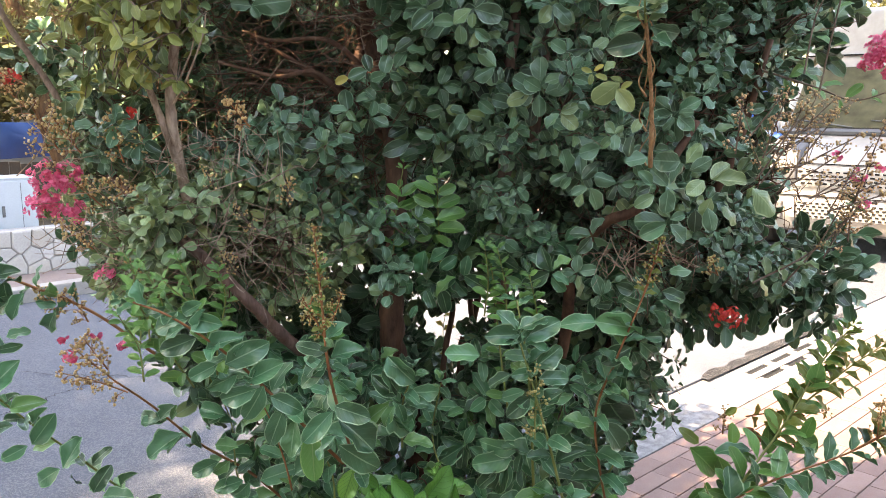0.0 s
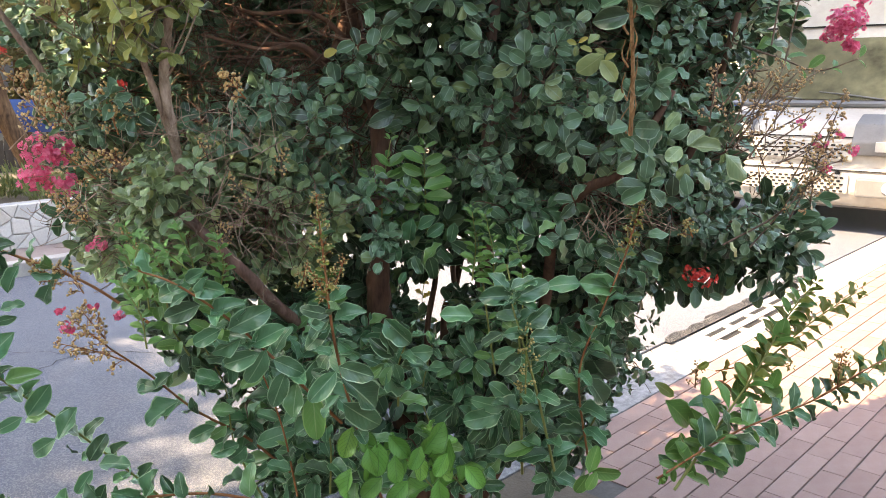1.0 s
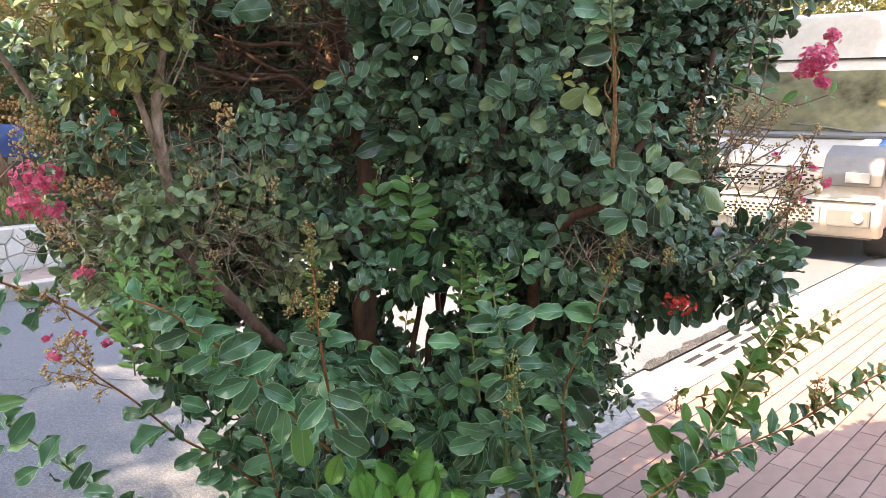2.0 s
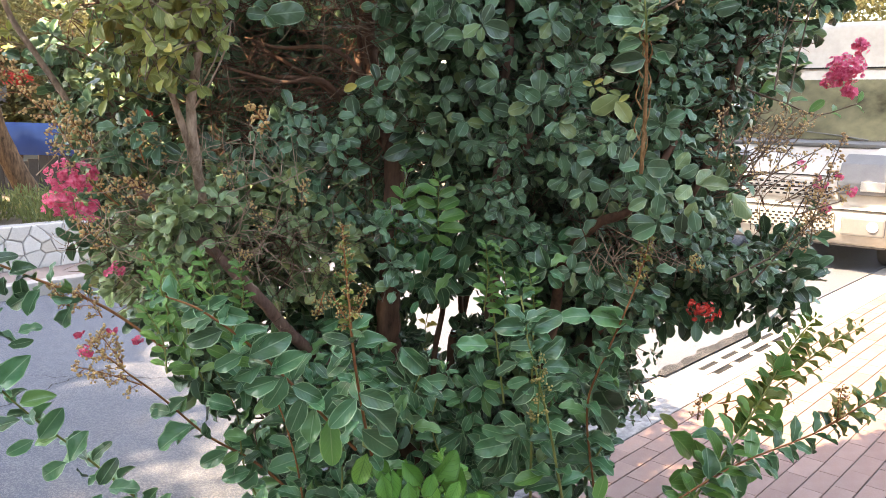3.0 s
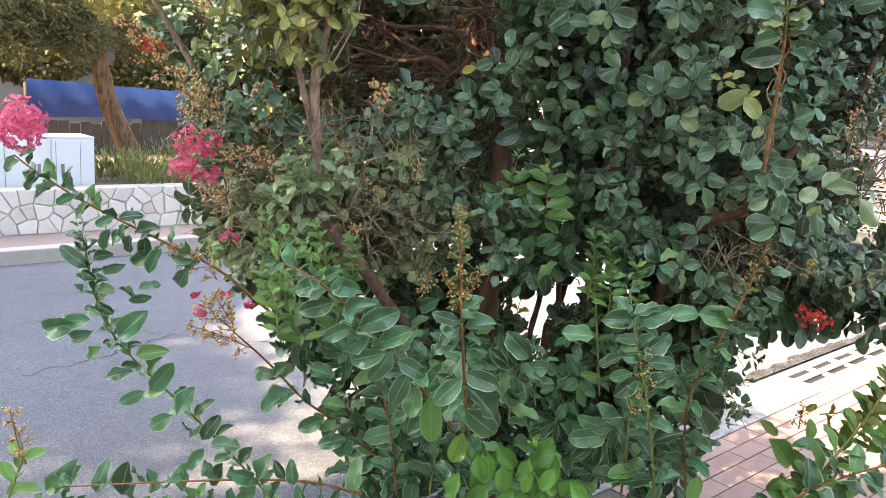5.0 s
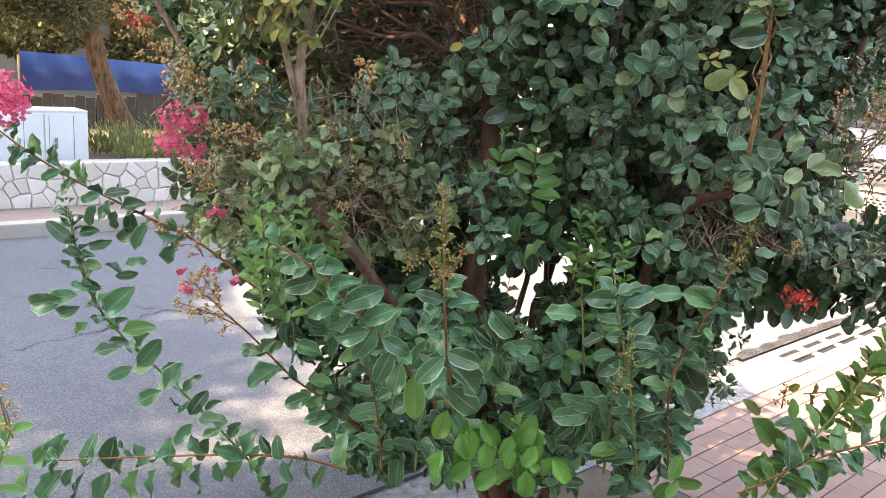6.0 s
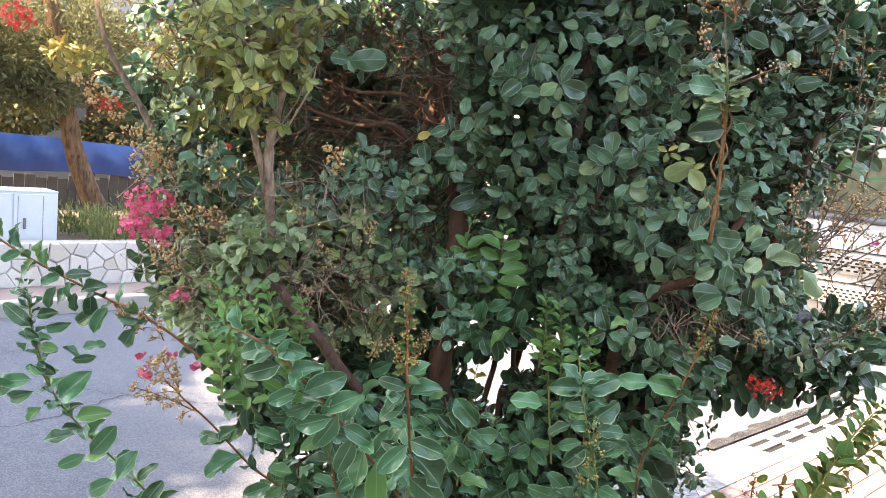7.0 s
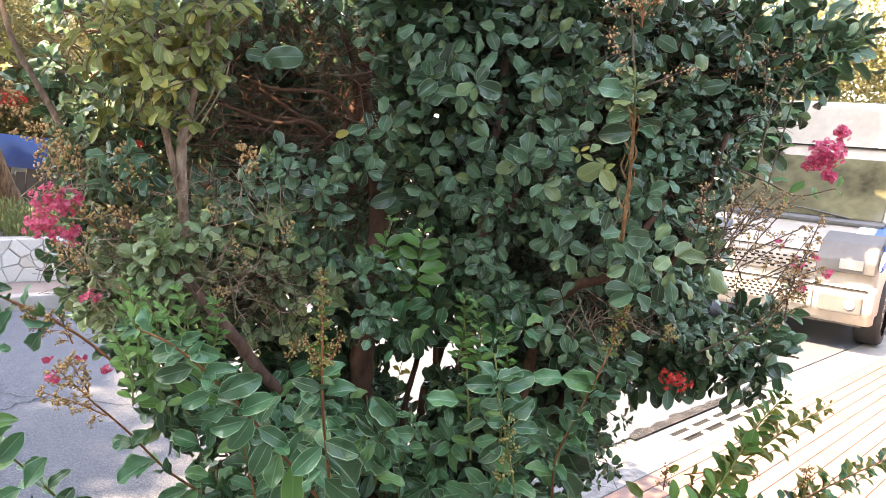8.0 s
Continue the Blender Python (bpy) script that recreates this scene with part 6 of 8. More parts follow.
# long arching shoot at the foot, and the sprig beside it
shoot([(-0.441, 1.75, 0.394), (-0.553, 1.72, 0.433), (-0.705, 1.7, 0.44), (-0.91, 1.68, 0.428), (-1.154, 1.66, 0.406)], 0.004, 0.002, 'new', 9, 0.07, start=0.05)
shoot([(-1.304, 1.6, 0.324), (-1.259, 1.6, 0.444), (-1.236, 1.6, 0.518), (-1.254, 1.6, 0.588)], 0.003, 0.0015, 'bright', 5, 0.07, start=0.1, end=0.7, tip=False, stem=STEM_GREEN)
panicle((-1.23, 1.6, 0.49), (-1.265, 1.6, 0.629), 0.05, 9, 0.004, BUD)
# bud heads and blossom
panicle((-0.773, 1.8, 0.77), (-0.871, 1.79, 0.863), 0.09, 12, 0.004, BUD)
panicle((-0.751, 1.8, 0.749), (-0.907, 1.79, 0.802), 0.04, 10, 0.004, BUD)
panicle((-0.795, 1.8, 0.806), (-0.843, 1.79, 0.887), 0.05, 8, 0.004, BUD)
blossom(-0.874, 1.785, 0.839, 0.016, 0.012, 5)
blossom(-0.756, 1.8, 0.865, 0.012, 0.011, 5)
blossom(-0.89, 1.79, 0.887, 0.011, 0.011, 4)
blossom(-0.816, 1.8, 0.893, 0.01, 0.008, 3)
panicle((-0.855, 1.85, 0.908), (-0.914, 1.85, 0.978), 0.05, 8, 0.0038, BUD)
panicle((-0.931, 1.86, 0.931), (-0.975, 1.86, 0.987), 0.04, 6, 0.0038, BUD)
panicle((-0.917, 1.9, 1.32), (-0.975, 1.9, 1.43), 0.08, 12, 0.0042, BUD)
panicle((-0.853, 1.88, 1.311), (-0.911, 1.88, 1.392), 0.06, 9, 0.0042, BUD)
panicle((-1.008, 1.95, 1.415), (-1.122, 1.98, 1.524), 0.07, 10, 0.004, BUD)
panicle((-0.803, 1.86, 1.187), (-0.882, 1.88, 1.252), 0.05, 7, 0.004, BUD)
panicle((-0.414, 1.72, 1.376), (-0.453, 1.7, 1.431), 0.035, 7, 0.0038, BUD)
panicle((-0.304, 1.8, 0.985), (-0.321, 1.8, 0.926), 0.03, 5, 0.0035, BUD_GREEN)
panicle((0.631, 1.78, 1.038), (0.612, 1.78, 1.079), 0.03, 5, 0.0035, BUD_GREEN)
blossom(-1.316, 1.78, 1.279, 0.065, 0.068, 150)
blossom(-0.911, 1.86, 1.259, 0.059, 0.04, 60)
blossom(-0.939, 1.86, 1.193, 0.051, 0.031, 45)
blossom(-0.888, 1.88, 1.173, 0.036, 0.029, 22)
blossom(-1.083, 2.0, 1.492, 0.042, 0.021, 18, PETAL_RED)
blossom(-1.369, 2.1, 1.71, 0.047, 0.041, 34, PETAL_RED)
clump(-1.288, 2.1, 1.615, 0.04, 0.04, 5, 'lit', 0.045)
blossom(-0.862, 1.98, 1.003, 0.024, 0.021, 9)
blossom(0.724, 1.95, 0.903, 0.05, 0.035, 26, PETAL_RED)
blossom(-0.739, 1.9, 1.409, 0.01, 0.02, 4, PETAL_RED)
# seed heads and late blossom on the sunny side
panicle((0.723, 1.8, 1.248), (0.838, 1.8, 1.448), 0.05, 9, 0.0032, CAPSULE, TWIG)
panicle((0.723, 1.8, 1.305), (0.763, 1.78, 1.456), 0.045, 7, 0.0032, CAPSULE, TWIG)
panicle((0.78, 1.82, 1.322), (0.886, 1.82, 1.438), 0.04, 7, 0.0032, CAPSULE, TWIG)
panicle((0.797, 1.82, 1.352), (0.942, 1.84, 1.434), 0.03, 6, 0.0032, CAPSULE, TWIG)
panicle((0.642, 1.75, 1.317), (0.649, 1.74, 1.441), 0.035, 6, 0.0032, CAPSULE, TWIG)
panicle((0.943, 1.93, 1.049), (1.017, 1.93, 1.179), 0.05, 8, 0.0032, CAPSULE, TWIG)
panicle((0.948, 1.94, 1.156), (1.045, 1.94, 1.332), 0.03, 6, 0.0032, CAPSULE, TWIG)
panicle((1.002, 1.94, 1.206), (1.098, 1.94, 1.245), 0.02, 5, 0.0032, CAPSULE, TWIG)
panicle((0.86, 1.95, 1.673), (0.852, 1.95, 1.832), 0.03, 6, 0.0032, CAPSULE, TWIG)
panicle((0.879, 1.95, 1.646), (0.954, 1.95, 1.856), 0.03, 6, 0.0032, CAPSULE, TWIG)
panicle((0.756, 1.9, 1.703), (0.767, 1.9, 1.83), 0.03, 5, 0.0032, CAPSULE, TWIG)
shoot([(0.854, 1.95, 0.974), (0.928, 1.94, 1.076), (0.989, 1.94, 1.19)], 0.0026, 0.0015, 'small', 5, 0.045, start=0.05, tip=False, stem=TWIG)
shoot([(0.908, 1.95, 1.455), (0.931, 1.95, 1.606), (0.959, 1.95, 1.726), (1.04, 1.95, 1.792)], 0.0026, 0.0015, 'bright', 5, 0.06, start=0.05, stem=TWIG)
shoot([(0.846, 1.9, 1.496), (0.869, 1.92, 1.614), (0.89, 1.92, 1.674)], 0.0026, 0.0015, 'small', 5, 0.05, start=0.05, stem=TWIG)
panicle((0.692, 1.75, 1.261), (0.777, 1.72, 1.433), 0.085, 4, 0.0031, CAPSULE, TWIG)
panicle((0.742, 1.75, 1.233), (0.843, 1.72, 1.402), 0.05, 4, 0.0034, BUD, TWIG)
panicle((0.753, 1.8, 1.311), (0.876, 1.8, 1.393), 0.085, 4, 0.0031, CAPSULE, TWIG)
panicle((0.804, 1.8, 1.283), (0.945, 1.8, 1.36), 0.05, 4, 0.0034, BUD, TWIG)
panicle((0.787, 1.8, 1.242), (0.911, 1.8, 1.325), 0.085, 4, 0.0031, CAPSULE, TWIG)
panicle((0.838, 1.8, 1.213), (0.981, 1.8, 1.291), 0.05, 4, 0.0034, BUD, TWIG)
panicle((0.68, 1.8, 1.339), (0.749, 1.78, 1.447), 0.085, 3, 0.0031, CAPSULE, TWIG)
panicle((0.73, 1.8, 1.311), (0.816, 1.78, 1.415), 0.05, 4, 0.0034, BUD, TWIG)
panicle((0.857, 1.85, 1.208), (0.958, 1.85, 1.25), 0.085, 3, 0.0031, CAPSULE, TWIG)
panicle((0.91, 1.85, 1.178), (1.031, 1.85, 1.215), 0.05, 4, 0.0034, BUD, TWIG)
shoot([(0.779, 1.95, 0.982), (0.916, 1.95, 1.058), (1.004, 1.95, 1.15), (1.035, 1.95, 1.257), (1.072, 1.95, 1.369)], 0.003, 0.0014, 'small', 4, 0.05, start=0.05, end=0.6, tip=False, stem=TWIG)
panicle((1.01, 1.95, 1.088), (1.028, 1.95, 1.241), 0.06, 12, 0.004, CAPSULE, TWIG)
panicle((1.038, 1.95, 1.226), (1.076, 1.95, 1.383), 0.03, 8, 0.004, CAPSULE, TWIG)
blossom(1.019, 1.94, 1.254, 0.018, 0.015, 5)
blossom(1.071, 1.94, 1.272, 0.013, 0.012, 4)
blossom(1.112, 1.94, 1.23, 0.013, 0.012, 4)
blossom(1.037, 1.94, 1.185, 0.012, 0.012, 4)
blossom(0.965, 1.94, 1.303, 0.01, 0.009, 3)
blossom(1.063, 1.95, 1.558, 0.05, 0.041, 75)
blossom(1.098, 1.95, 1.611, 0.021, 0.021, 20)
blossom(1.076, 1.95, 1.496, 0.027, 0.019, 24)
blossom(1.027, 1.95, 1.529, 0.03, 0.021, 22)
shoot([(0.782, 2.0, 1.509), (0.926, 2.0, 1.465), (1.012, 1.98, 1.435), (1.108, 1.96, 1.465)], 0.003, 0.0015, 'bright', 5, 0.06, start=0.2, tip=False, stem=TWIG)
# broken stem with peeled bark
limb([(0.454, 1.74, 1.289), (0.442, 1.7, 1.385), (0.414, 1.62, 1.482), (0.376, 1.52, 1.578)], 0.0054, 0.0034, PEELED, 7, 'peeled_stem')
limb([(0.443, 1.735, 1.294), (0.423, 1.715, 1.324), (0.439, 1.7, 1.359)], 0.0026, 0.0009, PEELED, 5, 'bark_strip')
limb([(0.448, 1.71, 1.333), (0.448, 1.69, 1.363), (0.43, 1.675, 1.395)], 0.0026, 0.0009, PEELED, 5, 'bark_strip')
limb([(0.427, 1.685, 1.369), (0.407, 1.665, 1.397), (0.41, 1.65, 1.429)], 0.0026, 0.0009, PEELED, 5, 'bark_strip')
limb([(0.431, 1.66, 1.406), (0.431, 1.64, 1.433), (0.427, 1.625, 1.464)], 0.0026, 0.0009, PEELED, 5, 'bark_strip')
limb([(0.411, 1.635, 1.44), (0.391, 1.615, 1.465), (0.393, 1.6, 1.495)], 0.0026, 0.0009, PEELED, 5, 'bark_strip')
limb([(0.414, 1.61, 1.473), (0.414, 1.59, 1.499), (0.397, 1.575, 1.527)], 0.0026, 0.0009, PEELED, 5, 'bark_strip')
limb([(0.394, 1.585, 1.505), (0.375, 1.565, 1.528), (0.39, 1.55, 1.558)], 0.0026, 0.0009, PEELED, 5, 'bark_strip')
limb([(0.397, 1.56, 1.536), (0.396, 1.54, 1.56), (0.38, 1.525, 1.587)], 0.0026, 0.0009, PEELED, 5, 'bark_strip')
limb([(0.378, 1.535, 1.565), (0.359, 1.515, 1.587), (0.361, 1.5, 1.614)], 0.0026, 0.0009, PEELED, 5, 'bark_strip')
limb([(0.449, 1.735, 1.295), (0.451, 1.7, 1.36), (0.429, 1.67, 1.416)], 0.0016, 0.0008, PEELED, 5, 'bark_strip')
limb([(0.43, 1.695, 1.374), (0.43, 1.66, 1.435), (0.413, 1.63, 1.482)], 0.0016, 0.0008, PEELED, 5, 'bark_strip')
limb([(0.412, 1.655, 1.449), (0.41, 1.62, 1.506), (0.396, 1.59, 1.545)], 0.0016, 0.0008, PEELED, 5, 'bark_strip')
limb([(0.394, 1.615, 1.519), (0.391, 1.58, 1.572), (0.379, 1.55, 1.603)], 0.0016, 0.0008, PEELED, 5, 'bark_strip')
shoot([(0.376, 1.52, 1.573), (0.366, 1.5, 1.619), (0.356, 1.5, 1.683)], 0.0026, 0.0015, 'small', 7, 0.042, start=0.02, end=0.7, stem=STEM_GREEN, tip=False)
limb([(0.358, 1.5, 1.662), (0.348, 1.5, 1.724), (0.339, 1.5, 1.776)], 0.0022, 0.0015, TWIG, 5)
panicle((0.363, 1.5, 1.749), (0.355, 1.5, 1.804), 0.08, 8, 0.003, CAPSULE, STEM_RED)
panicle((0.379, 1.5, 1.629), (0.486, 1.5, 1.683), 0.03, 5, 0.003, CAPSULE, TWIG)
panicle((0.353, 1.5, 1.649), (0.297, 1.5, 1.733), 0.03, 5, 0.003, CAPSULE, TWIG)
# single leaves that stand clear of the mass
blade('round', (-0.448, 1.923, 1.651), (-0.495, 1.92, 1.655))
blade('round', (-0.449, 1.926, 1.651), (-0.433, 1.925, 1.624))
blade('round', (-0.449, 1.93, 1.652), (-0.369, 1.898, 1.662))
blade('round', (-0.144, 1.942, 1.543), (-0.155, 1.948, 1.59))
blade('round', (-0.113, 1.93, 1.548), (-0.074, 1.917, 1.57))
blade('round', (-0.086, 1.916, 1.553), (-0.041, 1.911, 1.544))
blade('round', (-0.177, 1.957, 1.501), (-0.186, 1.952, 1.543))
blade('round', (-0.183, 1.954, 1.504), (-0.226, 1.939, 1.487))
blade('round', (-0.144, 1.953, 1.495), (-0.132, 1.96, 1.541))
blade('round', (-0.116, 1.947, 1.511), (-0.089, 1.951, 1.549))
blade('round', (-0.083, 1.932, 1.526), (-0.044, 1.915, 1.514))
blade('round', (-0.044, 1.901, 1.53), (-0.019, 1.9, 1.504))
blade('round', (-0.024, 1.885, 1.527), (-0.007, 1.875, 1.542))
blade('round', (-0.112, 1.951, 1.514), (-0.078, 1.947, 1.5))
blade('round', (-0.129, 1.954, 1.499), (-0.098, 1.959, 1.488))
blade('round', (-0.136, 1.954, 1.496), (-0.176, 1.962, 1.485))
blade('olive', (-0.226, 1.953, 1.488), (-0.263, 1.957, 1.477))
blade('round', (-0.235, 1.983, 1.41), (-0.241, 1.994, 1.465))
blade('round', (-0.235, 1.99, 1.41), (-0.218, 1.979, 1.387))
blade('round', (-0.235, 1.978, 1.41), (-0.276, 1.966, 1.413))
blade('round', (-0.164, 1.964, 1.437), (-0.189, 1.959, 1.46))
blade('round', (-0.166, 1.96, 1.434), (-0.173, 1.951, 1.398))
blade('round', (-0.17, 1.958, 1.437), (-0.211, 1.951, 1.437))
blade('round', (-0.172, 1.966, 1.391), (-0.134, 1.964, 1.373))
blade('round', (-0.179, 1.972, 1.39), (-0.193, 1.98, 1.346))
blade('round', (-0.186, 1.976, 1.389), (-0.205, 1.981, 1.368))
blade('round', (-0.223, 1.986, 1.383), (-0.204, 1.993, 1.359))
blade('round', (-0.226, 1.983, 1.383), (-0.243, 1.974, 1.36))
blade('round', (-0.16, 1.965, 1.423), (-0.128, 1.973, 1.403))
blade('round', (-0.006, 1.999, 1.469), (-0.042, 1.997, 1.461))
blade('round', (-0.008, 2.002, 1.464), (0.007, 1.989, 1.423))
blade('round', (-0.007, 1.992, 1.473), (0.01, 1.989, 1.52))
blade('round', (-0.0, 1.986, 1.47), (0.04, 1.969, 1.47))
blade('round', (0.0, 2.038, 1.415), (-0.049, 2.051, 1.406))
blade('round', (-0.001, 2.025, 1.41), (-0.011, 2.029, 1.378))
blade('round', (0.007, 2.031, 1.414), (0.044, 2.018, 1.407))
blade('round', (0.002, 2.03, 1.415), (0.025, 2.032, 1.431))
blade('round', (0.04, 2.011, 1.383), (0.019, 1.993, 1.346))
blade('round', (-0.023, 2.013, 1.351), (-0.067, 1.995, 1.358))
blade('round', (-0.023, 2.014, 1.351), (-0.012, 2.008, 1.325))
blade('round', (-0.02, 2.017, 1.354), (0.023, 2.027, 1.35))
blade('round', (0.033, 2.034, 1.327), (0.011, 2.041, 1.31))
blade('round', (0.049, 2.02, 1.334), (0.073, 2.008, 1.351))
blade('round', (-0.024, 1.793, 1.624), (-0.065, 1.771, 1.589))
blade('round', (0.038, 1.773, 1.628), (0.019, 1.765, 1.672))
blade('round', (0.067, 1.755, 1.63), (0.083, 1.74, 1.666))
blade('round', (0.066, 1.743, 1.624), (0.126, 1.752, 1.608))
blade('round', (0.061, 1.752, 1.624), (0.022, 1.763, 1.596))
blade('round', (0.028, 1.797, 1.601), (-0.02, 1.788, 1.603))
blade('round', (0.064, 1.749, 1.617), (0.061, 1.746, 1.586))
blade('round', (0.037, 1.787, 1.596), (0.041, 1.786, 1.555))
blade('round', (0.068, 1.755, 1.584), (0.099, 1.754, 1.559))
blade('round', (0.071, 1.766, 1.579), (0.057, 1.763, 1.548))
blade('round', (0.077, 1.8, 1.549), (0.096, 1.801, 1.535))
blade('round', (0.236, 1.827, 1.645), (0.182, 1.815, 1.653))
blade('round', (0.24, 1.839, 1.643), (0.215, 1.835, 1.605))
blade('round', (0.243, 1.83, 1.643), (0.282, 1.808, 1.615))
blade('round', (0.239, 1.829, 1.648), (0.262, 1.827, 1.687))
blade('round', (0.257, 1.808, 1.67), (0.29, 1.808, 1.646))
blade('round', (0.161, 1.823, 1.525), (0.154, 1.808, 1.561))
blade('round', (0.118, 1.856, 1.508), (0.07, 1.849, 1.487))
blade('round', (0.121, 1.855, 1.508), (0.083, 1.845, 1.543))
blade('round', (0.118, 1.867, 1.501), (0.119, 1.869, 1.472))
blade('round', (0.128, 1.839, 1.508), (0.137, 1.829, 1.484))
blade('round', (0.219, 1.834, 1.473), (0.223, 1.847, 1.53))
blade('round', (0.212, 1.833, 1.451), (0.155, 1.825, 1.482))
blade('round', (0.232, 1.836, 1.451), (0.285, 1.823, 1.474))
blade('round', (0.222, 1.834, 1.457), (0.182, 1.824, 1.481))
blade('round', (0.196, 1.837, 1.445), (0.146, 1.836, 1.434))
blade('round', (0.218, 1.834, 1.446), (0.219, 1.826, 1.398))
blade('round', (0.231, 1.84, 1.447), (0.259, 1.821, 1.414))
blade('round', (0.203, 1.839, 1.448), (0.179, 1.841, 1.424))
blade('round', (0.26, 1.779, 1.407), (0.296, 1.767, 1.422))
blade('round', (0.262, 1.787, 1.404), (0.297, 1.774, 1.372))
blade('round', (0.258, 1.782, 1.404), (0.228, 1.776, 1.373))
blade('round', (0.262, 1.78, 1.41), (0.274, 1.767, 1.439))
blade('round', (0.161, 1.905, 1.424), (0.113, 1.896, 1.437))
blade('round', (0.168, 1.907, 1.421), (0.16, 1.902, 1.389))
blade('round', (0.17, 1.9, 1.421), (0.201, 1.886, 1.395))
blade('round', (0.126, 1.96, 1.404), (0.087, 1.96, 1.432))
blade('round', (0.128, 1.969, 1.4), (0.147, 1.965, 1.369))
blade('round', (0.056, 1.984, 1.401), (0.033, 1.968, 1.362))
blade('round', (0.059, 1.985, 1.401), (0.103, 1.971, 1.393))
blade('round', (0.054, 1.996, 1.404), (0.018, 2.001, 1.413))
blade('round', (0.058, 1.98, 1.399), (0.054, 1.971, 1.363))
blade('round', (0.12, 1.968, 1.405), (0.105, 1.968, 1.387))
blade('round', (0.317, 1.753, 1.542), (0.265, 1.743, 1.546))
blade('round', (0.315, 1.744, 1.544), (0.294, 1.737, 1.567))
blade('round', (0.32, 1.746, 1.539), (0.348, 1.736, 1.564))
blade('round', (0.312, 1.742, 1.535), (0.316, 1.739, 1.515))
blade('round', (0.321, 1.741, 1.544), (0.343, 1.736, 1.522))
blade('round', (0.272, 1.808, 1.539), (0.236, 1.795, 1.56))
blade('round', (0.269, 1.793, 1.535), (0.25, 1.799, 1.516))
blade('round', (0.275, 1.806, 1.542), (0.277, 1.812, 1.571))
blade('small', (0.355, 1.626, 1.467), (0.307, 1.641, 1.423))
blade('small', (0.351, 1.63, 1.455), (0.38, 1.614, 1.411))
blade('small', (0.33, 1.663, 1.49), (0.354, 1.667, 1.508))
blade('olive', (0.307, 1.668, 1.489), (0.284, 1.666, 1.497))
blade('olive', (0.309, 1.665, 1.491), (0.328, 1.66, 1.504))
blade('olive', (0.304, 1.656, 1.486), (0.299, 1.648, 1.464))
blade('olive', (0.31, 1.655, 1.483), (0.335, 1.648, 1.475))
blade('olive', (0.34, 1.649, 1.478), (0.364, 1.638, 1.47))
blade('olive', (0.382, 1.629, 1.469), (0.358, 1.63, 1.455))
blade('round', (0.365, 1.512, 1.572), (0.318, 1.521, 1.558))
blade('round', (0.373, 1.511, 1.539), (0.304, 1.508, 1.525))
blade('round', (0.38, 1.497, 1.564), (0.435, 1.501, 1.546))
blade('new', (0.381, 1.5, 1.543), (0.419, 1.49, 1.533))
blade('round', (0.346, 1.508, 1.619), (0.286, 1.503, 1.621))
blade('round', (0.364, 1.504, 1.598), (0.322, 1.513, 1.607))
blade('round', (0.369, 1.507, 1.615), (0.403, 1.499, 1.624))
blade('round', (0.369, 1.501, 1.598), (0.415, 1.508, 1.604))
blade('round', (0.348, 1.505, 1.64), (0.324, 1.508, 1.666))
blade('round', (0.371, 1.503, 1.641), (0.405, 1.489, 1.658))
blade('round', (0.093, 1.987, 1.343), (0.064, 1.994, 1.289))
blade('round', (0.095, 1.975, 1.348), (0.059, 1.979, 1.358))
blade('round', (0.1, 1.989, 1.344), (0.138, 1.993, 1.363))
blade('round', (0.101, 1.991, 1.339), (0.089, 1.971, 1.295))
blade('round', (0.181, 1.989, 1.282), (0.145, 1.995, 1.264))
blade('round', (0.182, 1.977, 1.28), (0.212, 1.967, 1.256))
blade('round', (0.183, 1.97, 1.286), (0.229, 1.966, 1.304))
blade('round', (0.178, 1.98, 1.288), (0.167, 1.977, 1.311))
blade('round', (0.184, 1.976, 1.289), (0.196, 1.956, 1.332))
blade('round', (0.199, 1.896, 1.316), (0.238, 1.881, 1.314))
blade('round', (0.286, 1.809, 1.272), (0.264, 1.788, 1.324))
blade('round', (0.311, 1.8, 1.266), (0.313, 1.807, 1.311))
blade('round', (0.311, 1.776, 1.258), (0.343, 1.771, 1.29))
blade('round', (0.284, 1.812, 1.269), (0.245, 1.803, 1.251))
blade('round', (0.291, 1.804, 1.262), (0.27, 1.805, 1.236))
blade('round', (0.346, 1.76, 1.33), (0.297, 1.751, 1.317))
blade('round', (0.346, 1.754, 1.328), (0.367, 1.747, 1.354))
blade('round', (0.359, 1.679, 1.365), (0.34, 1.678, 1.388))
blade('round', (0.363, 1.688, 1.365), (0.379, 1.684, 1.379))
blade('round', (0.362, 1.68, 1.363), (0.358, 1.67, 1.33))
blade('round', (0.394, 1.665, 1.366), (0.407, 1.664, 1.396))
blade('round', (0.399, 1.677, 1.36), (0.384, 1.67, 1.318))
blade('round', (0.438, 1.707, 1.312), (0.389, 1.706, 1.301))
blade('round', (0.389, 1.774, 1.251), (0.341, 1.765, 1.27))
blade('round', (0.39, 1.774, 1.252), (0.421, 1.776, 1.279))
blade('round', (0.388, 1.775, 1.248), (0.364, 1.776, 1.218))
blade('round', (0.392, 1.775, 1.248), (0.416, 1.765, 1.223))
blade('round', (0.33, 1.772, 1.241), (0.35, 1.774, 1.191))
blade('round', (0.322, 1.766, 1.241), (0.286, 1.76, 1.226))
blade('round', (0.315, 1.777, 1.226), (0.303, 1.782, 1.197))
blade('round', (0.333, 1.779, 1.237), (0.318, 1.774, 1.261))
blade('round', (0.474, 1.671, 1.254), (0.441, 1.676, 1.29))
blade('round', (0.477, 1.661, 1.26), (0.506, 1.655, 1.298))
blade('round', (0.473, 1.659, 1.249), (0.47, 1.665, 1.198))
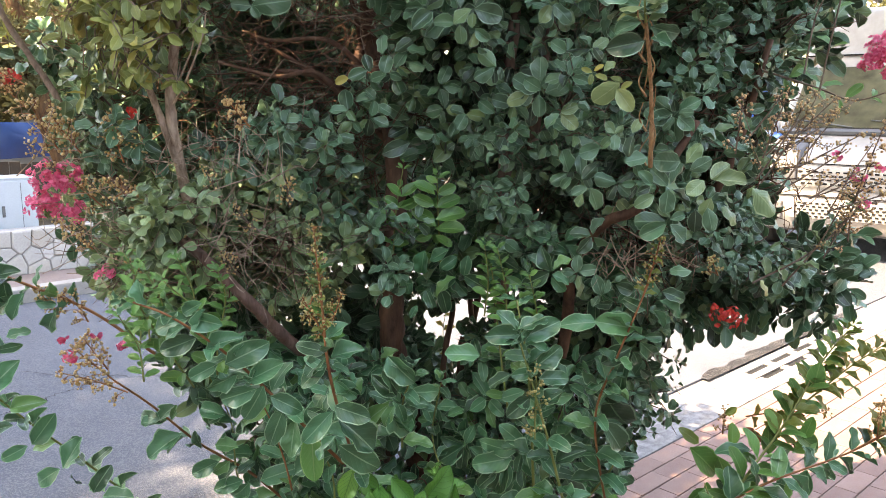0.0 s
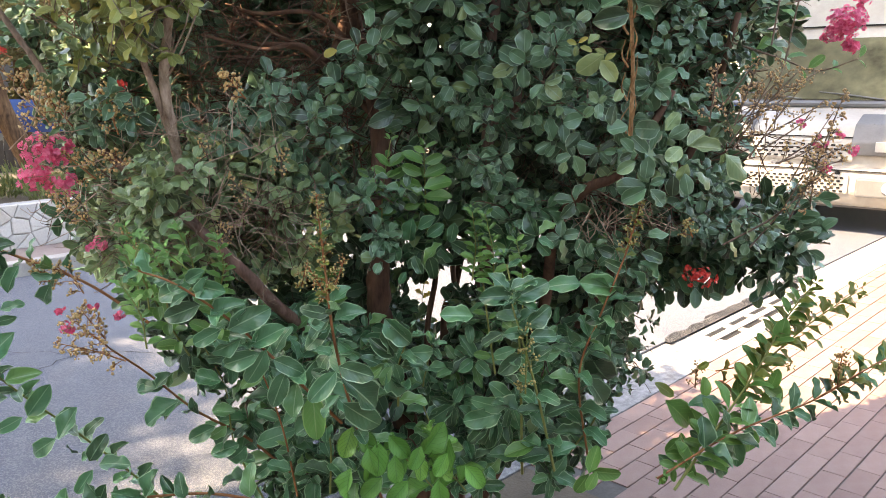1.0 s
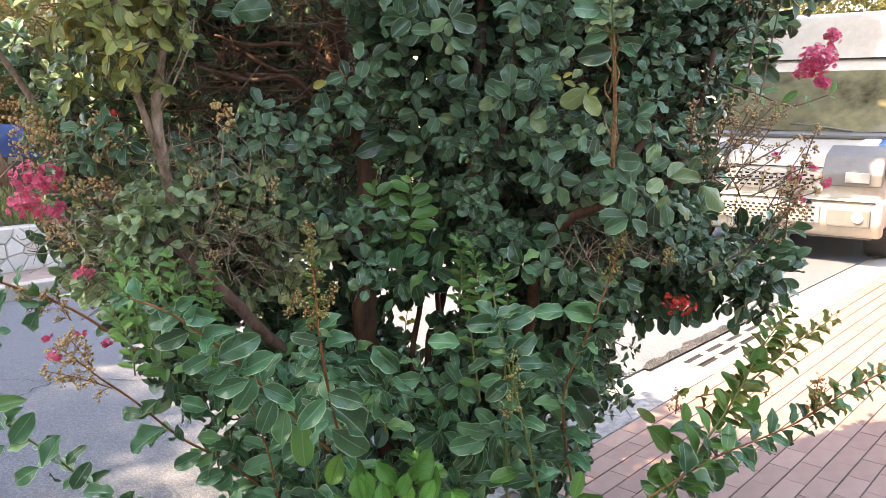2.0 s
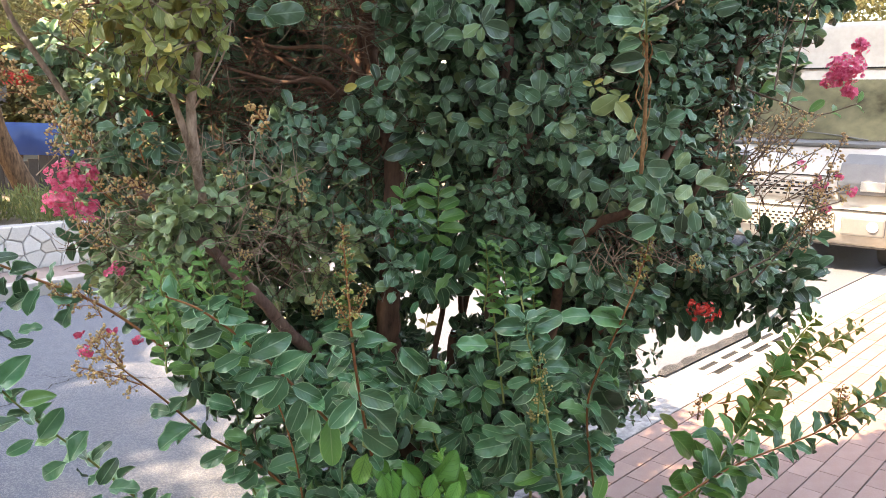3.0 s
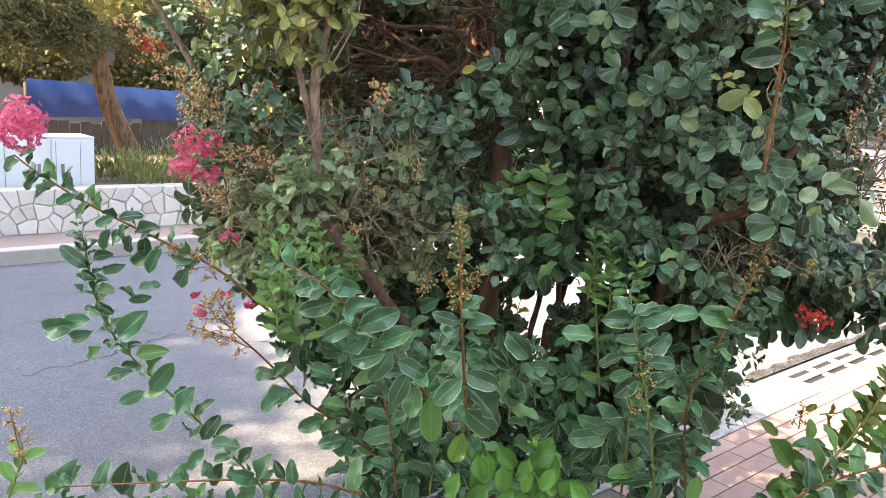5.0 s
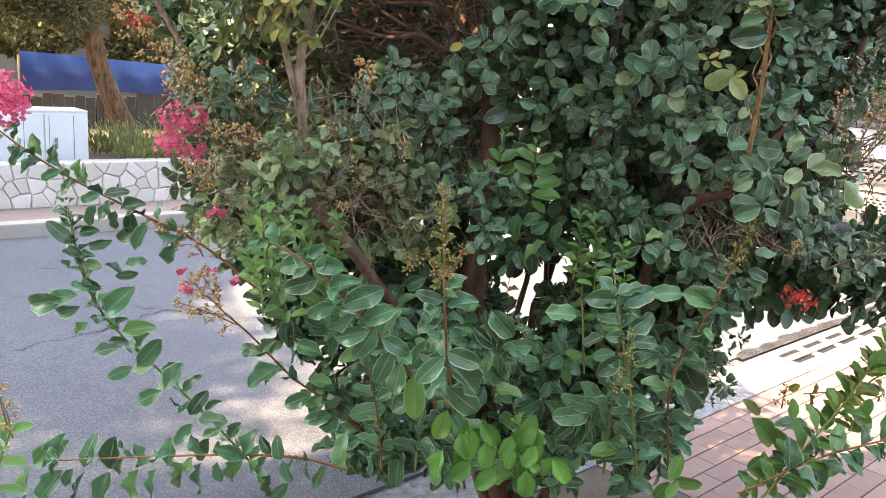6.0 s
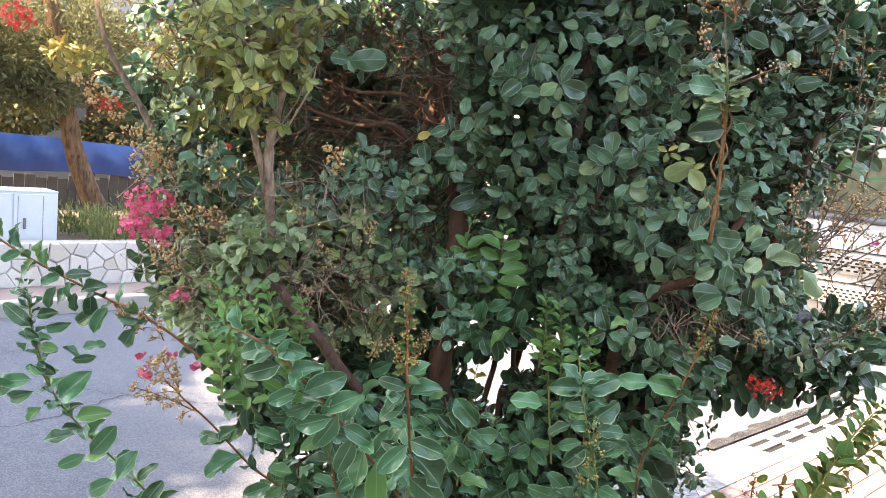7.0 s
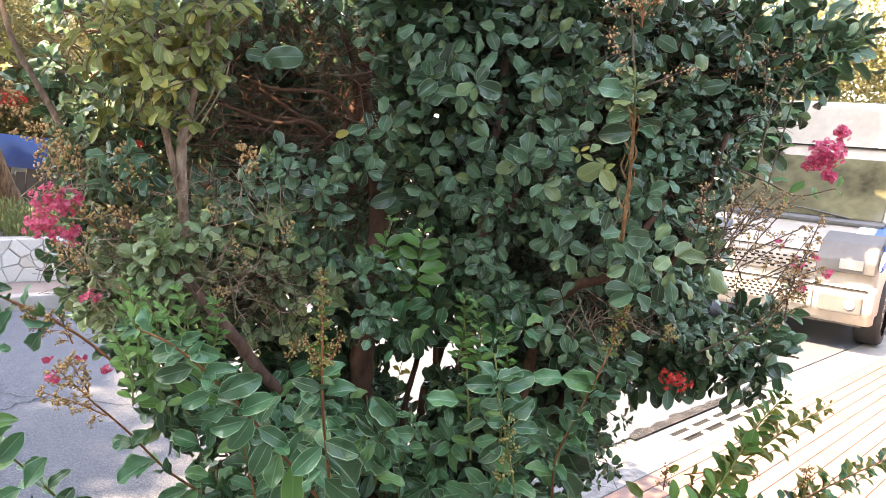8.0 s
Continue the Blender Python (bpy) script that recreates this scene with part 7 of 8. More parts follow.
blade('round', (0.484, 1.668, 1.247), (0.525, 1.676, 1.211))
blade('round', (0.44, 1.67, 1.257), (0.414, 1.67, 1.286))
blade('round', (0.438, 1.669, 1.253), (0.409, 1.667, 1.24))
blade('round', (0.444, 1.659, 1.236), (0.404, 1.657, 1.213))
blade('round', (0.495, 1.657, 1.307), (0.433, 1.639, 1.31))
blade('round', (0.51, 1.669, 1.302), (0.526, 1.65, 1.342))
blade('round', (0.515, 1.658, 1.288), (0.554, 1.64, 1.308))
blade('round', (0.48, 1.691, 1.176), (0.418, 1.674, 1.18))
blade('round', (0.477, 1.677, 1.173), (0.424, 1.686, 1.144))
blade('round', (0.486, 1.679, 1.171), (0.519, 1.685, 1.132))
blade('round', (0.488, 1.688, 1.18), (0.521, 1.692, 1.192))
blade('round', (0.544, 1.692, 1.201), (0.542, 1.69, 1.151))
blade('round', (0.568, 1.69, 1.206), (0.576, 1.671, 1.162))
blade('round', (0.487, 1.689, 1.185), (0.466, 1.687, 1.21))
blade('small', (0.581, 1.695, 1.266), (0.641, 1.669, 1.265))
blade('small', (0.57, 1.687, 1.268), (0.617, 1.697, 1.299))
blade('small', (0.669, 1.711, 1.246), (0.728, 1.695, 1.199))
blade('small', (0.678, 1.719, 1.251), (0.655, 1.723, 1.23))
blade('small', (0.548, 1.664, 1.267), (0.511, 1.651, 1.238))
blade('small', (0.577, 1.699, 1.226), (0.564, 1.698, 1.183))
blade('small', (0.612, 1.73, 1.202), (0.654, 1.722, 1.177))
blade('small', (0.434, 1.815, 1.176), (0.407, 1.809, 1.207))
blade('small', (0.418, 1.811, 1.179), (0.455, 1.804, 1.192))
blade('round', (0.343, 1.816, 1.125), (0.296, 1.811, 1.136))
blade('round', (0.35, 1.83, 1.125), (0.371, 1.823, 1.165))
blade('round', (0.347, 1.827, 1.12), (0.316, 1.812, 1.084))
blade('round', (0.351, 1.827, 1.12), (0.403, 1.831, 1.103))
blade('round', (0.311, 1.806, 1.039), (0.312, 1.803, 1.08))
blade('round', (0.308, 1.803, 1.04), (0.276, 1.803, 1.046))
blade('round', (0.314, 1.81, 1.041), (0.356, 1.795, 1.05))
blade('round', (0.311, 1.797, 1.035), (0.339, 1.8, 0.989))
blade('round', (0.31, 1.809, 1.033), (0.292, 1.807, 1.017))
blade('round', (0.366, 1.784, 0.991), (0.35, 1.786, 1.037))
blade('round', (0.363, 1.781, 0.991), (0.344, 1.774, 0.966))
blade('round', (0.37, 1.779, 0.995), (0.379, 1.778, 1.028))
blade('round', (0.396, 1.791, 1.017), (0.418, 1.783, 1.037))
blade('round', (0.4, 1.794, 1.013), (0.444, 1.803, 0.994))
blade('round', (0.393, 1.789, 1.014), (0.378, 1.789, 1.002))
blade('round', (0.456, 1.78, 1.012), (0.436, 1.784, 1.031))
blade('round', (0.463, 1.782, 1.009), (0.484, 1.775, 0.992))
blade('round', (0.567, 1.768, 1.05), (0.524, 1.753, 1.065))
blade('new', (0.447, 1.725, 0.913), (0.373, 1.71, 0.974))
blade('new', (0.433, 1.72, 0.928), (0.339, 1.704, 0.951))
blade('new', (0.452, 1.722, 0.909), (0.5, 1.726, 0.908))
blade('new', (0.445, 1.719, 0.898), (0.49, 1.732, 0.85))
blade('new', (0.426, 1.725, 0.883), (0.36, 1.723, 0.848))
blade('new', (0.43, 1.724, 0.875), (0.451, 1.73, 0.834))
blade('new', (0.49, 1.73, 1.012), (0.545, 1.727, 0.995))
blade('new', (0.485, 1.725, 0.991), (0.542, 1.728, 0.955))
blade('new', (0.472, 1.731, 0.969), (0.503, 1.723, 0.931))
blade('new', (0.455, 1.729, 0.969), (0.407, 1.74, 0.99))
blade('new', (0.345, 1.724, 0.941), (0.271, 1.706, 0.951))
blade('new', (0.415, 1.721, 0.856), (0.401, 1.724, 0.782))
blade('new', (0.364, 1.728, 0.798), (0.329, 1.737, 0.772))
blade('new', (0.371, 1.731, 0.798), (0.428, 1.713, 0.774))
blade('new', (0.364, 1.72, 0.807), (0.314, 1.708, 0.83))
blade('new', (0.372, 1.72, 0.807), (0.392, 1.722, 0.847))
blade('new', (-0.081, 1.971, 1.021), (-0.128, 1.979, 1.038))
blade('new', (-0.046, 1.961, 1.065), (-0.061, 1.971, 0.997))
blade('new', (-0.079, 1.962, 0.979), (-0.102, 1.958, 0.997))
blade('new', (0.032, 1.969, 0.993), (-0.025, 1.946, 0.968))
blade('new', (0.052, 1.958, 1.001), (0.105, 1.966, 0.966))
blade('new', (0.063, 1.962, 1.051), (0.052, 1.952, 1.0))
blade('new', (-0.007, 1.966, 0.965), (0.02, 1.968, 0.894))
blade('new', (-0.043, 1.957, 0.964), (-0.025, 1.947, 0.917))
blade('new', (-0.065, 1.964, 0.921), (-0.084, 1.96, 0.889))
blade('new', (-0.099, 1.96, 1.009), (-0.087, 1.958, 0.949))
blade('new', (-0.008, 1.972, 1.013), (0.034, 1.964, 1.045))
blade('new', (-0.033, 1.966, 1.036), (0.012, 1.947, 1.068))
blade('new', (0.089, 1.961, 1.101), (0.125, 1.962, 1.067))
blade('new', (0.111, 1.959, 1.054), (0.18, 1.969, 1.044))
blade('new', (0.125, 1.972, 1.05), (0.186, 1.946, 1.025))
blade('new', (0.077, 1.592, 0.907), (0.004, 1.58, 0.916))
blade('new', (0.157, 1.589, 0.96), (0.116, 1.594, 1.006))
blade('new', (0.157, 1.582, 0.969), (0.214, 1.583, 0.994))
blade('new', (0.166, 1.587, 0.948), (0.244, 1.596, 0.98))
blade('new', (0.173, 1.581, 0.938), (0.222, 1.585, 0.924))
blade('new', (0.173, 1.592, 0.934), (0.173, 1.593, 0.889))
blade('new', (0.159, 1.586, 0.954), (0.09, 1.564, 0.958))
blade('new', (0.183, 1.585, 0.908), (0.133, 1.576, 0.918))
blade('new', (0.192, 1.588, 0.884), (0.249, 1.59, 0.924))
blade('new', (0.191, 1.586, 0.872), (0.143, 1.573, 0.87))
blade('new', (0.201, 1.587, 0.859), (0.265, 1.587, 0.861))
blade('new', (0.171, 1.58, 0.833), (0.119, 1.589, 0.813))
blade('new', (0.184, 1.587, 0.817), (0.135, 1.568, 0.782))
blade('new', (0.213, 1.592, 0.818), (0.267, 1.573, 0.815))
blade('new', (0.142, 1.582, 0.87), (0.095, 1.585, 0.842))
blade('new', (0.245, 1.787, 1.042), (0.184, 1.783, 1.013))
blade('new', (0.248, 1.787, 1.047), (0.221, 1.781, 1.1))
blade('new', (0.25, 1.782, 1.04), (0.289, 1.769, 1.029))
blade('new', (0.253, 1.778, 1.053), (0.293, 1.78, 1.08))
blade('new', (0.25, 1.789, 1.032), (0.283, 1.786, 0.996))
blade('new', (-0.224, 1.459, 0.957), (-0.279, 1.449, 0.971))
blade('new', (-0.222, 1.451, 0.979), (-0.185, 1.443, 1.019))
blade('new', (-0.226, 1.461, 0.947), (-0.264, 1.442, 0.916))
blade('new', (-0.222, 1.455, 0.934), (-0.277, 1.439, 0.899))
blade('new', (-0.215, 1.459, 0.946), (-0.158, 1.448, 0.972))
blade('new', (-0.214, 1.452, 0.931), (-0.179, 1.447, 0.928))
blade('new', (-0.208, 1.456, 0.901), (-0.167, 1.46, 0.863))
blade('new', (-0.22, 1.453, 0.886), (-0.267, 1.46, 0.841))
blade('new', (-0.213, 1.449, 0.841), (-0.268, 1.43, 0.785))
blade('new', (-0.209, 1.449, 0.852), (-0.138, 1.424, 0.836))
blade('new', (-0.204, 1.459, 0.823), (-0.13, 1.464, 0.756))
blade('new', (-0.209, 1.45, 0.791), (-0.242, 1.434, 0.748))
blade('new', (-0.203, 1.454, 0.771), (-0.122, 1.46, 0.702))
blade('new', (-0.215, 1.46, 0.822), (-0.267, 1.464, 0.837))
blade('new', (-0.219, 1.456, 0.875), (-0.253, 1.445, 0.891))
blade('new', (-0.225, 1.453, 0.925), (-0.259, 1.442, 0.95))
blade('new', (-0.098, 1.605, 0.812), (-0.149, 1.602, 0.856))
blade('new', (-0.117, 1.6, 0.904), (-0.064, 1.58, 0.848))
blade('new', (-0.099, 1.61, 0.817), (-0.122, 1.585, 0.888))
blade('new', (-0.073, 1.61, 0.821), (-0.003, 1.621, 0.811))
blade('new', (-0.078, 1.612, 0.801), (-0.031, 1.604, 0.794))
blade('new', (-0.097, 1.606, 0.797), (-0.077, 1.604, 0.75))
blade('new', (-0.115, 1.607, 0.773), (-0.068, 1.621, 0.716))
blade('new', (-0.103, 1.608, 0.79), (-0.132, 1.597, 0.751))
blade('new', (0.054, 1.891, 0.575), (-0.006, 1.885, 0.599))
blade('new', (0.056, 1.887, 0.58), (0.079, 1.889, 0.627))
blade('new', (0.054, 1.877, 0.577), (0.046, 1.882, 0.514))
blade('new', (0.051, 1.888, 0.573), (-0.01, 1.881, 0.533))
blade('new', (0.066, 1.885, 0.571), (0.105, 1.88, 0.544))
blade('new', (0.184, 1.72, 0.652), (0.133, 1.715, 0.7))
blade('new', (0.171, 1.718, 0.637), (0.09, 1.711, 0.649))
blade('new', (0.161, 1.727, 0.617), (0.068, 1.716, 0.601))
blade('new', (0.15, 1.726, 0.602), (0.113, 1.743, 0.513))
blade('new', (0.154, 1.731, 0.6), (0.139, 1.711, 0.543))
blade('new', (0.182, 1.73, 0.625), (0.172, 1.729, 0.58))
blade('new', (0.185, 1.718, 0.641), (0.25, 1.705, 0.616))
blade('new', (0.199, 1.721, 0.649), (0.257, 1.698, 0.658))
blade('new', (0.192, 1.726, 0.653), (0.204, 1.733, 0.689))
blade('new', (0.128, 1.722, 0.587), (0.081, 1.731, 0.541))
blade('bright', (0.239, 1.688, 0.552), (0.161, 1.664, 0.541))
blade('bright', (0.166, 1.691, 0.848), (0.188, 1.69, 0.885))
blade('round', (0.29, 1.742, 0.557), (0.328, 1.745, 0.478))
blade('round', (0.27, 1.739, 0.605), (0.23, 1.728, 0.562))
blade('round', (0.378, 1.74, 0.76), (0.427, 1.758, 0.652))
blade('round', (0.371, 1.741, 0.7), (0.42, 1.73, 0.634))
blade('new', (-0.519, 1.569, 0.995), (-0.599, 1.561, 0.974))
blade('new', (-0.515, 1.559, 1.0), (-0.449, 1.534, 0.988))
blade('new', (-0.503, 1.558, 0.955), (-0.575, 1.536, 0.931))
blade('new', (-0.484, 1.56, 0.931), (-0.418, 1.553, 0.965))
blade('new', (-0.465, 1.568, 0.896), (-0.524, 1.564, 0.867))
blade('new', (-0.449, 1.564, 0.898), (-0.361, 1.564, 0.94))
blade('new', (-0.423, 1.562, 0.877), (-0.484, 1.554, 0.847))
blade('new', (-0.405, 1.569, 0.86), (-0.329, 1.556, 0.903))
blade('new', (-0.384, 1.56, 0.846), (-0.465, 1.573, 0.815))
blade('new', (-0.372, 1.569, 0.849), (-0.412, 1.553, 0.77))
blade('new', (-0.358, 1.563, 0.829), (-0.293, 1.558, 0.798))
blade('new', (-0.331, 1.567, 0.8), (-0.366, 1.544, 0.724))
blade('new', (-0.542, 1.557, 1.012), (-0.566, 1.544, 1.053))
blade('new', (-0.532, 1.57, 1.003), (-0.493, 1.556, 1.028))
blade('new', (-0.562, 1.564, 1.021), (-0.605, 1.551, 1.011))
blade('new', (-0.31, 1.58, 0.77), (-0.325, 1.557, 0.695))
blade('bright', (-0.278, 1.583, 0.746), (-0.271, 1.551, 0.644))
blade('vine', (-0.196, 1.637, 0.635), (-0.219, 1.612, 0.568))
blade('vine', (-0.183, 1.64, 0.632), (-0.149, 1.633, 0.569))
blade('vine', (-0.138, 1.638, 0.596), (-0.141, 1.606, 0.523))
blade('vine', (-0.114, 1.644, 0.609), (-0.068, 1.634, 0.554))
blade('vine', (-0.076, 1.648, 0.549), (-0.1, 1.624, 0.495))
blade('vine', (-0.037, 1.643, 0.561), (0.016, 1.631, 0.632))
blade('vine', (0.028, 1.637, 0.597), (0.006, 1.654, 0.503))
blade('vine', (-0.043, 1.641, 0.556), (-0.04, 1.62, 0.501))
blade('vine', (-0.014, 1.645, 0.53), (0.034, 1.627, 0.503))
blade('vine', (-0.157, 1.647, 0.544), (-0.163, 1.637, 0.491))
blade('new', (-0.65, 1.859, 0.618), (-0.728, 1.823, 0.577))
blade('new', (-0.646, 1.869, 0.608), (-0.693, 1.855, 0.575))
blade('new', (-0.606, 1.87, 0.575), (-0.619, 1.864, 0.624))
blade('new', (-0.566, 1.872, 0.539), (-0.637, 1.855, 0.509))
blade('new', (-0.534, 1.861, 0.546), (-0.576, 1.848, 0.51))
blade('new', (-0.52, 1.87, 0.527), (-0.588, 1.869, 0.477))
blade('new', (-0.569, 1.863, 0.587), (-0.512, 1.844, 0.593))
blade('new', (-0.704, 1.868, 0.652), (-0.774, 1.882, 0.658))
blade('new', (-0.704, 1.866, 0.652), (-0.668, 1.848, 0.696))
blade('new', (-0.479, 1.857, 0.621), (-0.406, 1.833, 0.636))
blade('new', (-0.459, 1.86, 0.494), (-0.38, 1.829, 0.536))
blade('new', (-0.486, 1.858, 0.49), (-0.536, 1.858, 0.431))
blade('new', (-0.506, 1.871, 0.488), (-0.578, 1.85, 0.474))
blade('new', (-0.588, 1.873, 0.642), (-0.55, 1.868, 0.662))
blade('new', (-0.543, 1.87, 0.662), (-0.613, 1.882, 0.681))
blade('new', (-0.463, 1.872, 0.556), (-0.414, 1.852, 0.592))
blade('new', (-0.426, 1.862, 0.434), (-0.471, 1.861, 0.398))
blade('new', (-0.366, 1.872, 0.433), (-0.409, 1.855, 0.468))
blade('new', (-0.339, 1.862, 0.505), (-0.302, 1.867, 0.521))
blade('new', (-1.18, 1.699, 0.367), (-1.162, 1.687, 0.458))
blade('new', (-1.112, 1.702, 0.367), (-1.098, 1.704, 0.446))
blade('new', (-1.052, 1.712, 0.364), (-1.025, 1.689, 0.464))
blade('new', (-0.976, 1.709, 0.375), (-0.972, 1.712, 0.437))
blade('new', (-0.897, 1.71, 0.386), (-0.888, 1.707, 0.466))
blade('new', (-0.821, 1.712, 0.408), (-0.792, 1.702, 0.474))
blade('new', (-0.753, 1.704, 0.423), (-0.763, 1.693, 0.475))
blade('new', (-0.704, 1.709, 0.42), (-0.669, 1.701, 0.51))
blade('new', (-0.695, 1.701, 0.43), (-0.738, 1.687, 0.455))
blade('new', (-1.251, 1.709, 0.355), (-1.287, 1.707, 0.262))
blade('new', (-1.171, 1.708, 0.352), (-1.228, 1.694, 0.271))
blade('new', (-1.11, 1.705, 0.354), (-1.142, 1.681, 0.286))
blade('new', (-1.046, 1.708, 0.358), (-1.073, 1.677, 0.289))
blade('new', (-0.971, 1.704, 0.372), (-1.009, 1.71, 0.275))
blade('new', (-0.924, 1.708, 0.377), (-0.955, 1.682, 0.312))
blade('new', (-0.846, 1.701, 0.401), (-0.887, 1.709, 0.332))
blade('new', (-0.812, 1.707, 0.403), (-0.831, 1.718, 0.309))
blade('new', (-0.77, 1.711, 0.408), (-0.774, 1.704, 0.342))
blade('new', (-0.705, 1.711, 0.417), (-0.751, 1.715, 0.354))
blade('new', (-0.609, 1.702, 0.432), (-0.618, 1.694, 0.49))
blade('new', (-0.601, 1.698, 0.435), (-0.576, 1.689, 0.379))
blade('new', (-0.539, 1.712, 0.428), (-0.549, 1.697, 0.385))
blade('new', (-1.14, 1.706, 0.359), (-1.169, 1.688, 0.315))
blade('new', (-1.238, 1.698, 0.367), (-1.163, 1.699, 0.432))
blade('new', (-1.108, 1.931, 0.61), (-1.177, 1.9, 0.604))
blade('new', (-1.063, 1.929, 0.559), (-0.998, 1.93, 0.641))
blade('new', (-1.079, 1.936, 0.552), (-1.14, 1.905, 0.522))
blade('new', (-0.99, 1.931, 0.491), (-0.945, 1.949, 0.57))
blade('new', (-0.998, 1.931, 0.49), (-1.081, 1.926, 0.442))
blade('new', (-0.972, 1.934, 0.474), (-0.957, 1.937, 0.429))
blade('new', (-0.92, 1.937, 0.421), (-0.876, 1.944, 0.49))
blade('new', (-0.895, 1.936, 0.411), (-0.812, 1.914, 0.428))
blade('new', (-0.91, 1.93, 0.399), (-0.949, 1.904, 0.344))
blade('new', (-0.75, 1.94, 0.294), (-0.694, 1.917, 0.249))
blade('new', (-0.681, 1.927, 0.262), (-0.698, 1.94, 0.182))
blade('new', (-0.632, 1.93, 0.239), (-0.682, 1.94, 0.174))
blade('new', (-1.117, 1.858, 0.733), (-1.048, 1.849, 0.802))
blade('new', (-1.091, 1.861, 0.835), (-1.038, 1.867, 0.837))
blade('new', (-1.119, 1.867, 0.862), (-1.07, 1.867, 0.847))
blade('new', (-1.068, 1.869, 0.865), (-1.015, 1.878, 0.882))
blade('new', (-1.125, 1.863, 0.857), (-1.183, 1.861, 0.868))
blade('new', (-1.198, 1.864, 0.912), (-1.251, 1.835, 0.968))
blade('new', (-1.208, 1.87, 0.922), (-1.247, 1.869, 0.941))
blade('new', (-1.217, 1.87, 0.841), (-1.23, 1.861, 0.871))
blade('new', (-1.178, 1.866, 0.822), (-1.136, 1.86, 0.793))
blade('new', (-1.196, 1.869, 0.771), (-1.264, 1.84, 0.769))
blade('new', (-1.231, 1.863, 0.758), (-1.328, 1.852, 0.736))
blade('new', (-1.184, 1.858, 0.744), (-1.254, 1.854, 0.716))
blade('new', (-1.167, 1.869, 0.698), (-1.205, 1.862, 0.663))
blade('new', (-1.076, 1.867, 0.681), (-0.996, 1.866, 0.703))
blade('new', (-1.181, 1.86, 0.944), (-1.133, 1.852, 0.956))
blade('new', (-1.165, 1.873, 0.912), (-1.106, 1.862, 0.921))
blade('new', (-1.177, 1.864, 0.883), (-1.206, 1.849, 0.907))
blade('new', (-1.154, 1.86, 0.794), (-1.192, 1.846, 0.811))
blade('new', (-1.145, 1.872, 0.761), (-1.108, 1.874, 0.778))
blade('new', (-1.25, 1.871, 0.754), (-1.292, 1.881, 0.779))
blade('new', (-1.298, 1.817, 1.161), (-1.356, 1.827, 1.133))
blade('new', (-1.29, 1.816, 1.161), (-1.323, 1.807, 1.115))
blade('new', (-1.256, 1.822, 1.134), (-1.31, 1.831, 1.107))
blade('new', (-1.252, 1.822, 1.142), (-1.271, 1.816, 1.197))
blade('new', (-1.204, 1.819, 1.11), (-1.249, 1.811, 1.085))
blade('new', (-1.203, 1.823, 1.116), (-1.233, 1.833, 1.163))
blade('new', (-1.17, 1.812, 1.092), (-1.205, 1.819, 1.064))
blade('new', (-1.148, 1.81, 1.093), (-1.149, 1.793, 1.142))
blade('new', (-1.107, 1.819, 1.059), (-1.149, 1.807, 1.038))
blade('new', (-1.094, 1.815, 1.06), (-1.041, 1.815, 1.075))
blade('new', (-1.077, 1.808, 1.048), (-1.1, 1.811, 0.997))
blade('new', (-1.05, 1.811, 1.028), (-0.994, 1.804, 1.048))
blade('new', (-1.029, 1.813, 1.022), (-1.028, 1.816, 0.96))
blade('new', (-1.117, 1.819, 1.029), (-1.135, 1.806, 0.976))
blade('new', (-1.063, 1.809, 1.02), (-1.064, 1.799, 0.976))
blade('new', (-0.984, 1.814, 0.988), (-1.014, 1.788, 0.932))
blade('new', (-0.957, 1.809, 0.969), (-0.91, 1.813, 0.961))
blade('new', (-1.003, 1.818, 0.979), (-1.07, 1.833, 0.939))
blade('new', (-0.919, 1.823, 0.94), (-0.961, 1.832, 0.88))
blade('new', (-1.351, 1.813, 1.2), (-1.365, 1.798, 1.158))
blade('new', (-1.337, 1.812, 1.194), (-1.303, 1.808, 1.217))
blade('round', (-0.065, 1.885, 1.707), (-0.081, 1.882, 1.652))
blade('round', (-0.07, 1.883, 1.717), (-0.081, 1.887, 1.746))
blade('round', (-0.059, 1.882, 1.711), (-0.034, 1.876, 1.747))
blade('round', (0.018, 1.891, 1.734), (0.0, 1.899, 1.671))
blade('round', (0.035, 1.882, 1.692), (0.035, 1.867, 1.638))
blade('round', (0.071, 1.89, 1.767), (0.058, 1.868, 1.715))
blade('round', (0.083, 1.879, 1.635), (0.144, 1.874, 1.619))
blade('round', (0.081, 1.886, 1.633), (0.033, 1.867, 1.599))
blade('round', (0.015, 1.878, 1.621), (-0.044, 1.86, 1.596))
blade('round', (0.086, 1.889, 1.637), (0.089, 1.884, 1.681))
blade('round', (0.055, 1.893, 1.606), (0.054, 1.897, 1.559))
blade('round', (0.1, 1.893, 1.582), (0.124, 1.88, 1.561))
blade('round', (0.125, 1.88, 1.72), (0.085, 1.861, 1.693))
blade('round', (0.125, 1.884, 1.724), (0.102, 1.874, 1.764))
blade('round', (0.178, 1.878, 1.749), (0.132, 1.875, 1.751))
blade('round', (0.176, 1.879, 1.749), (0.22, 1.867, 1.768))
blade('round', (0.168, 1.881, 1.714), (0.21, 1.886, 1.683))
blade('round', (0.249, 1.884, 1.641), (0.228, 1.873, 1.603))
blade('round', (0.251, 1.878, 1.641), (0.304, 1.87, 1.621))
blade('round', (0.247, 1.887, 1.641), (0.202, 1.888, 1.651))
blade('round', (-0.078, 1.892, 1.772), (-0.037, 1.897, 1.791))
blade('round', (-0.084, 1.881, 1.763), (-0.125, 1.866, 1.743))
blade('round', (0.048, 1.889, 1.785), (0.02, 1.893, 1.81))
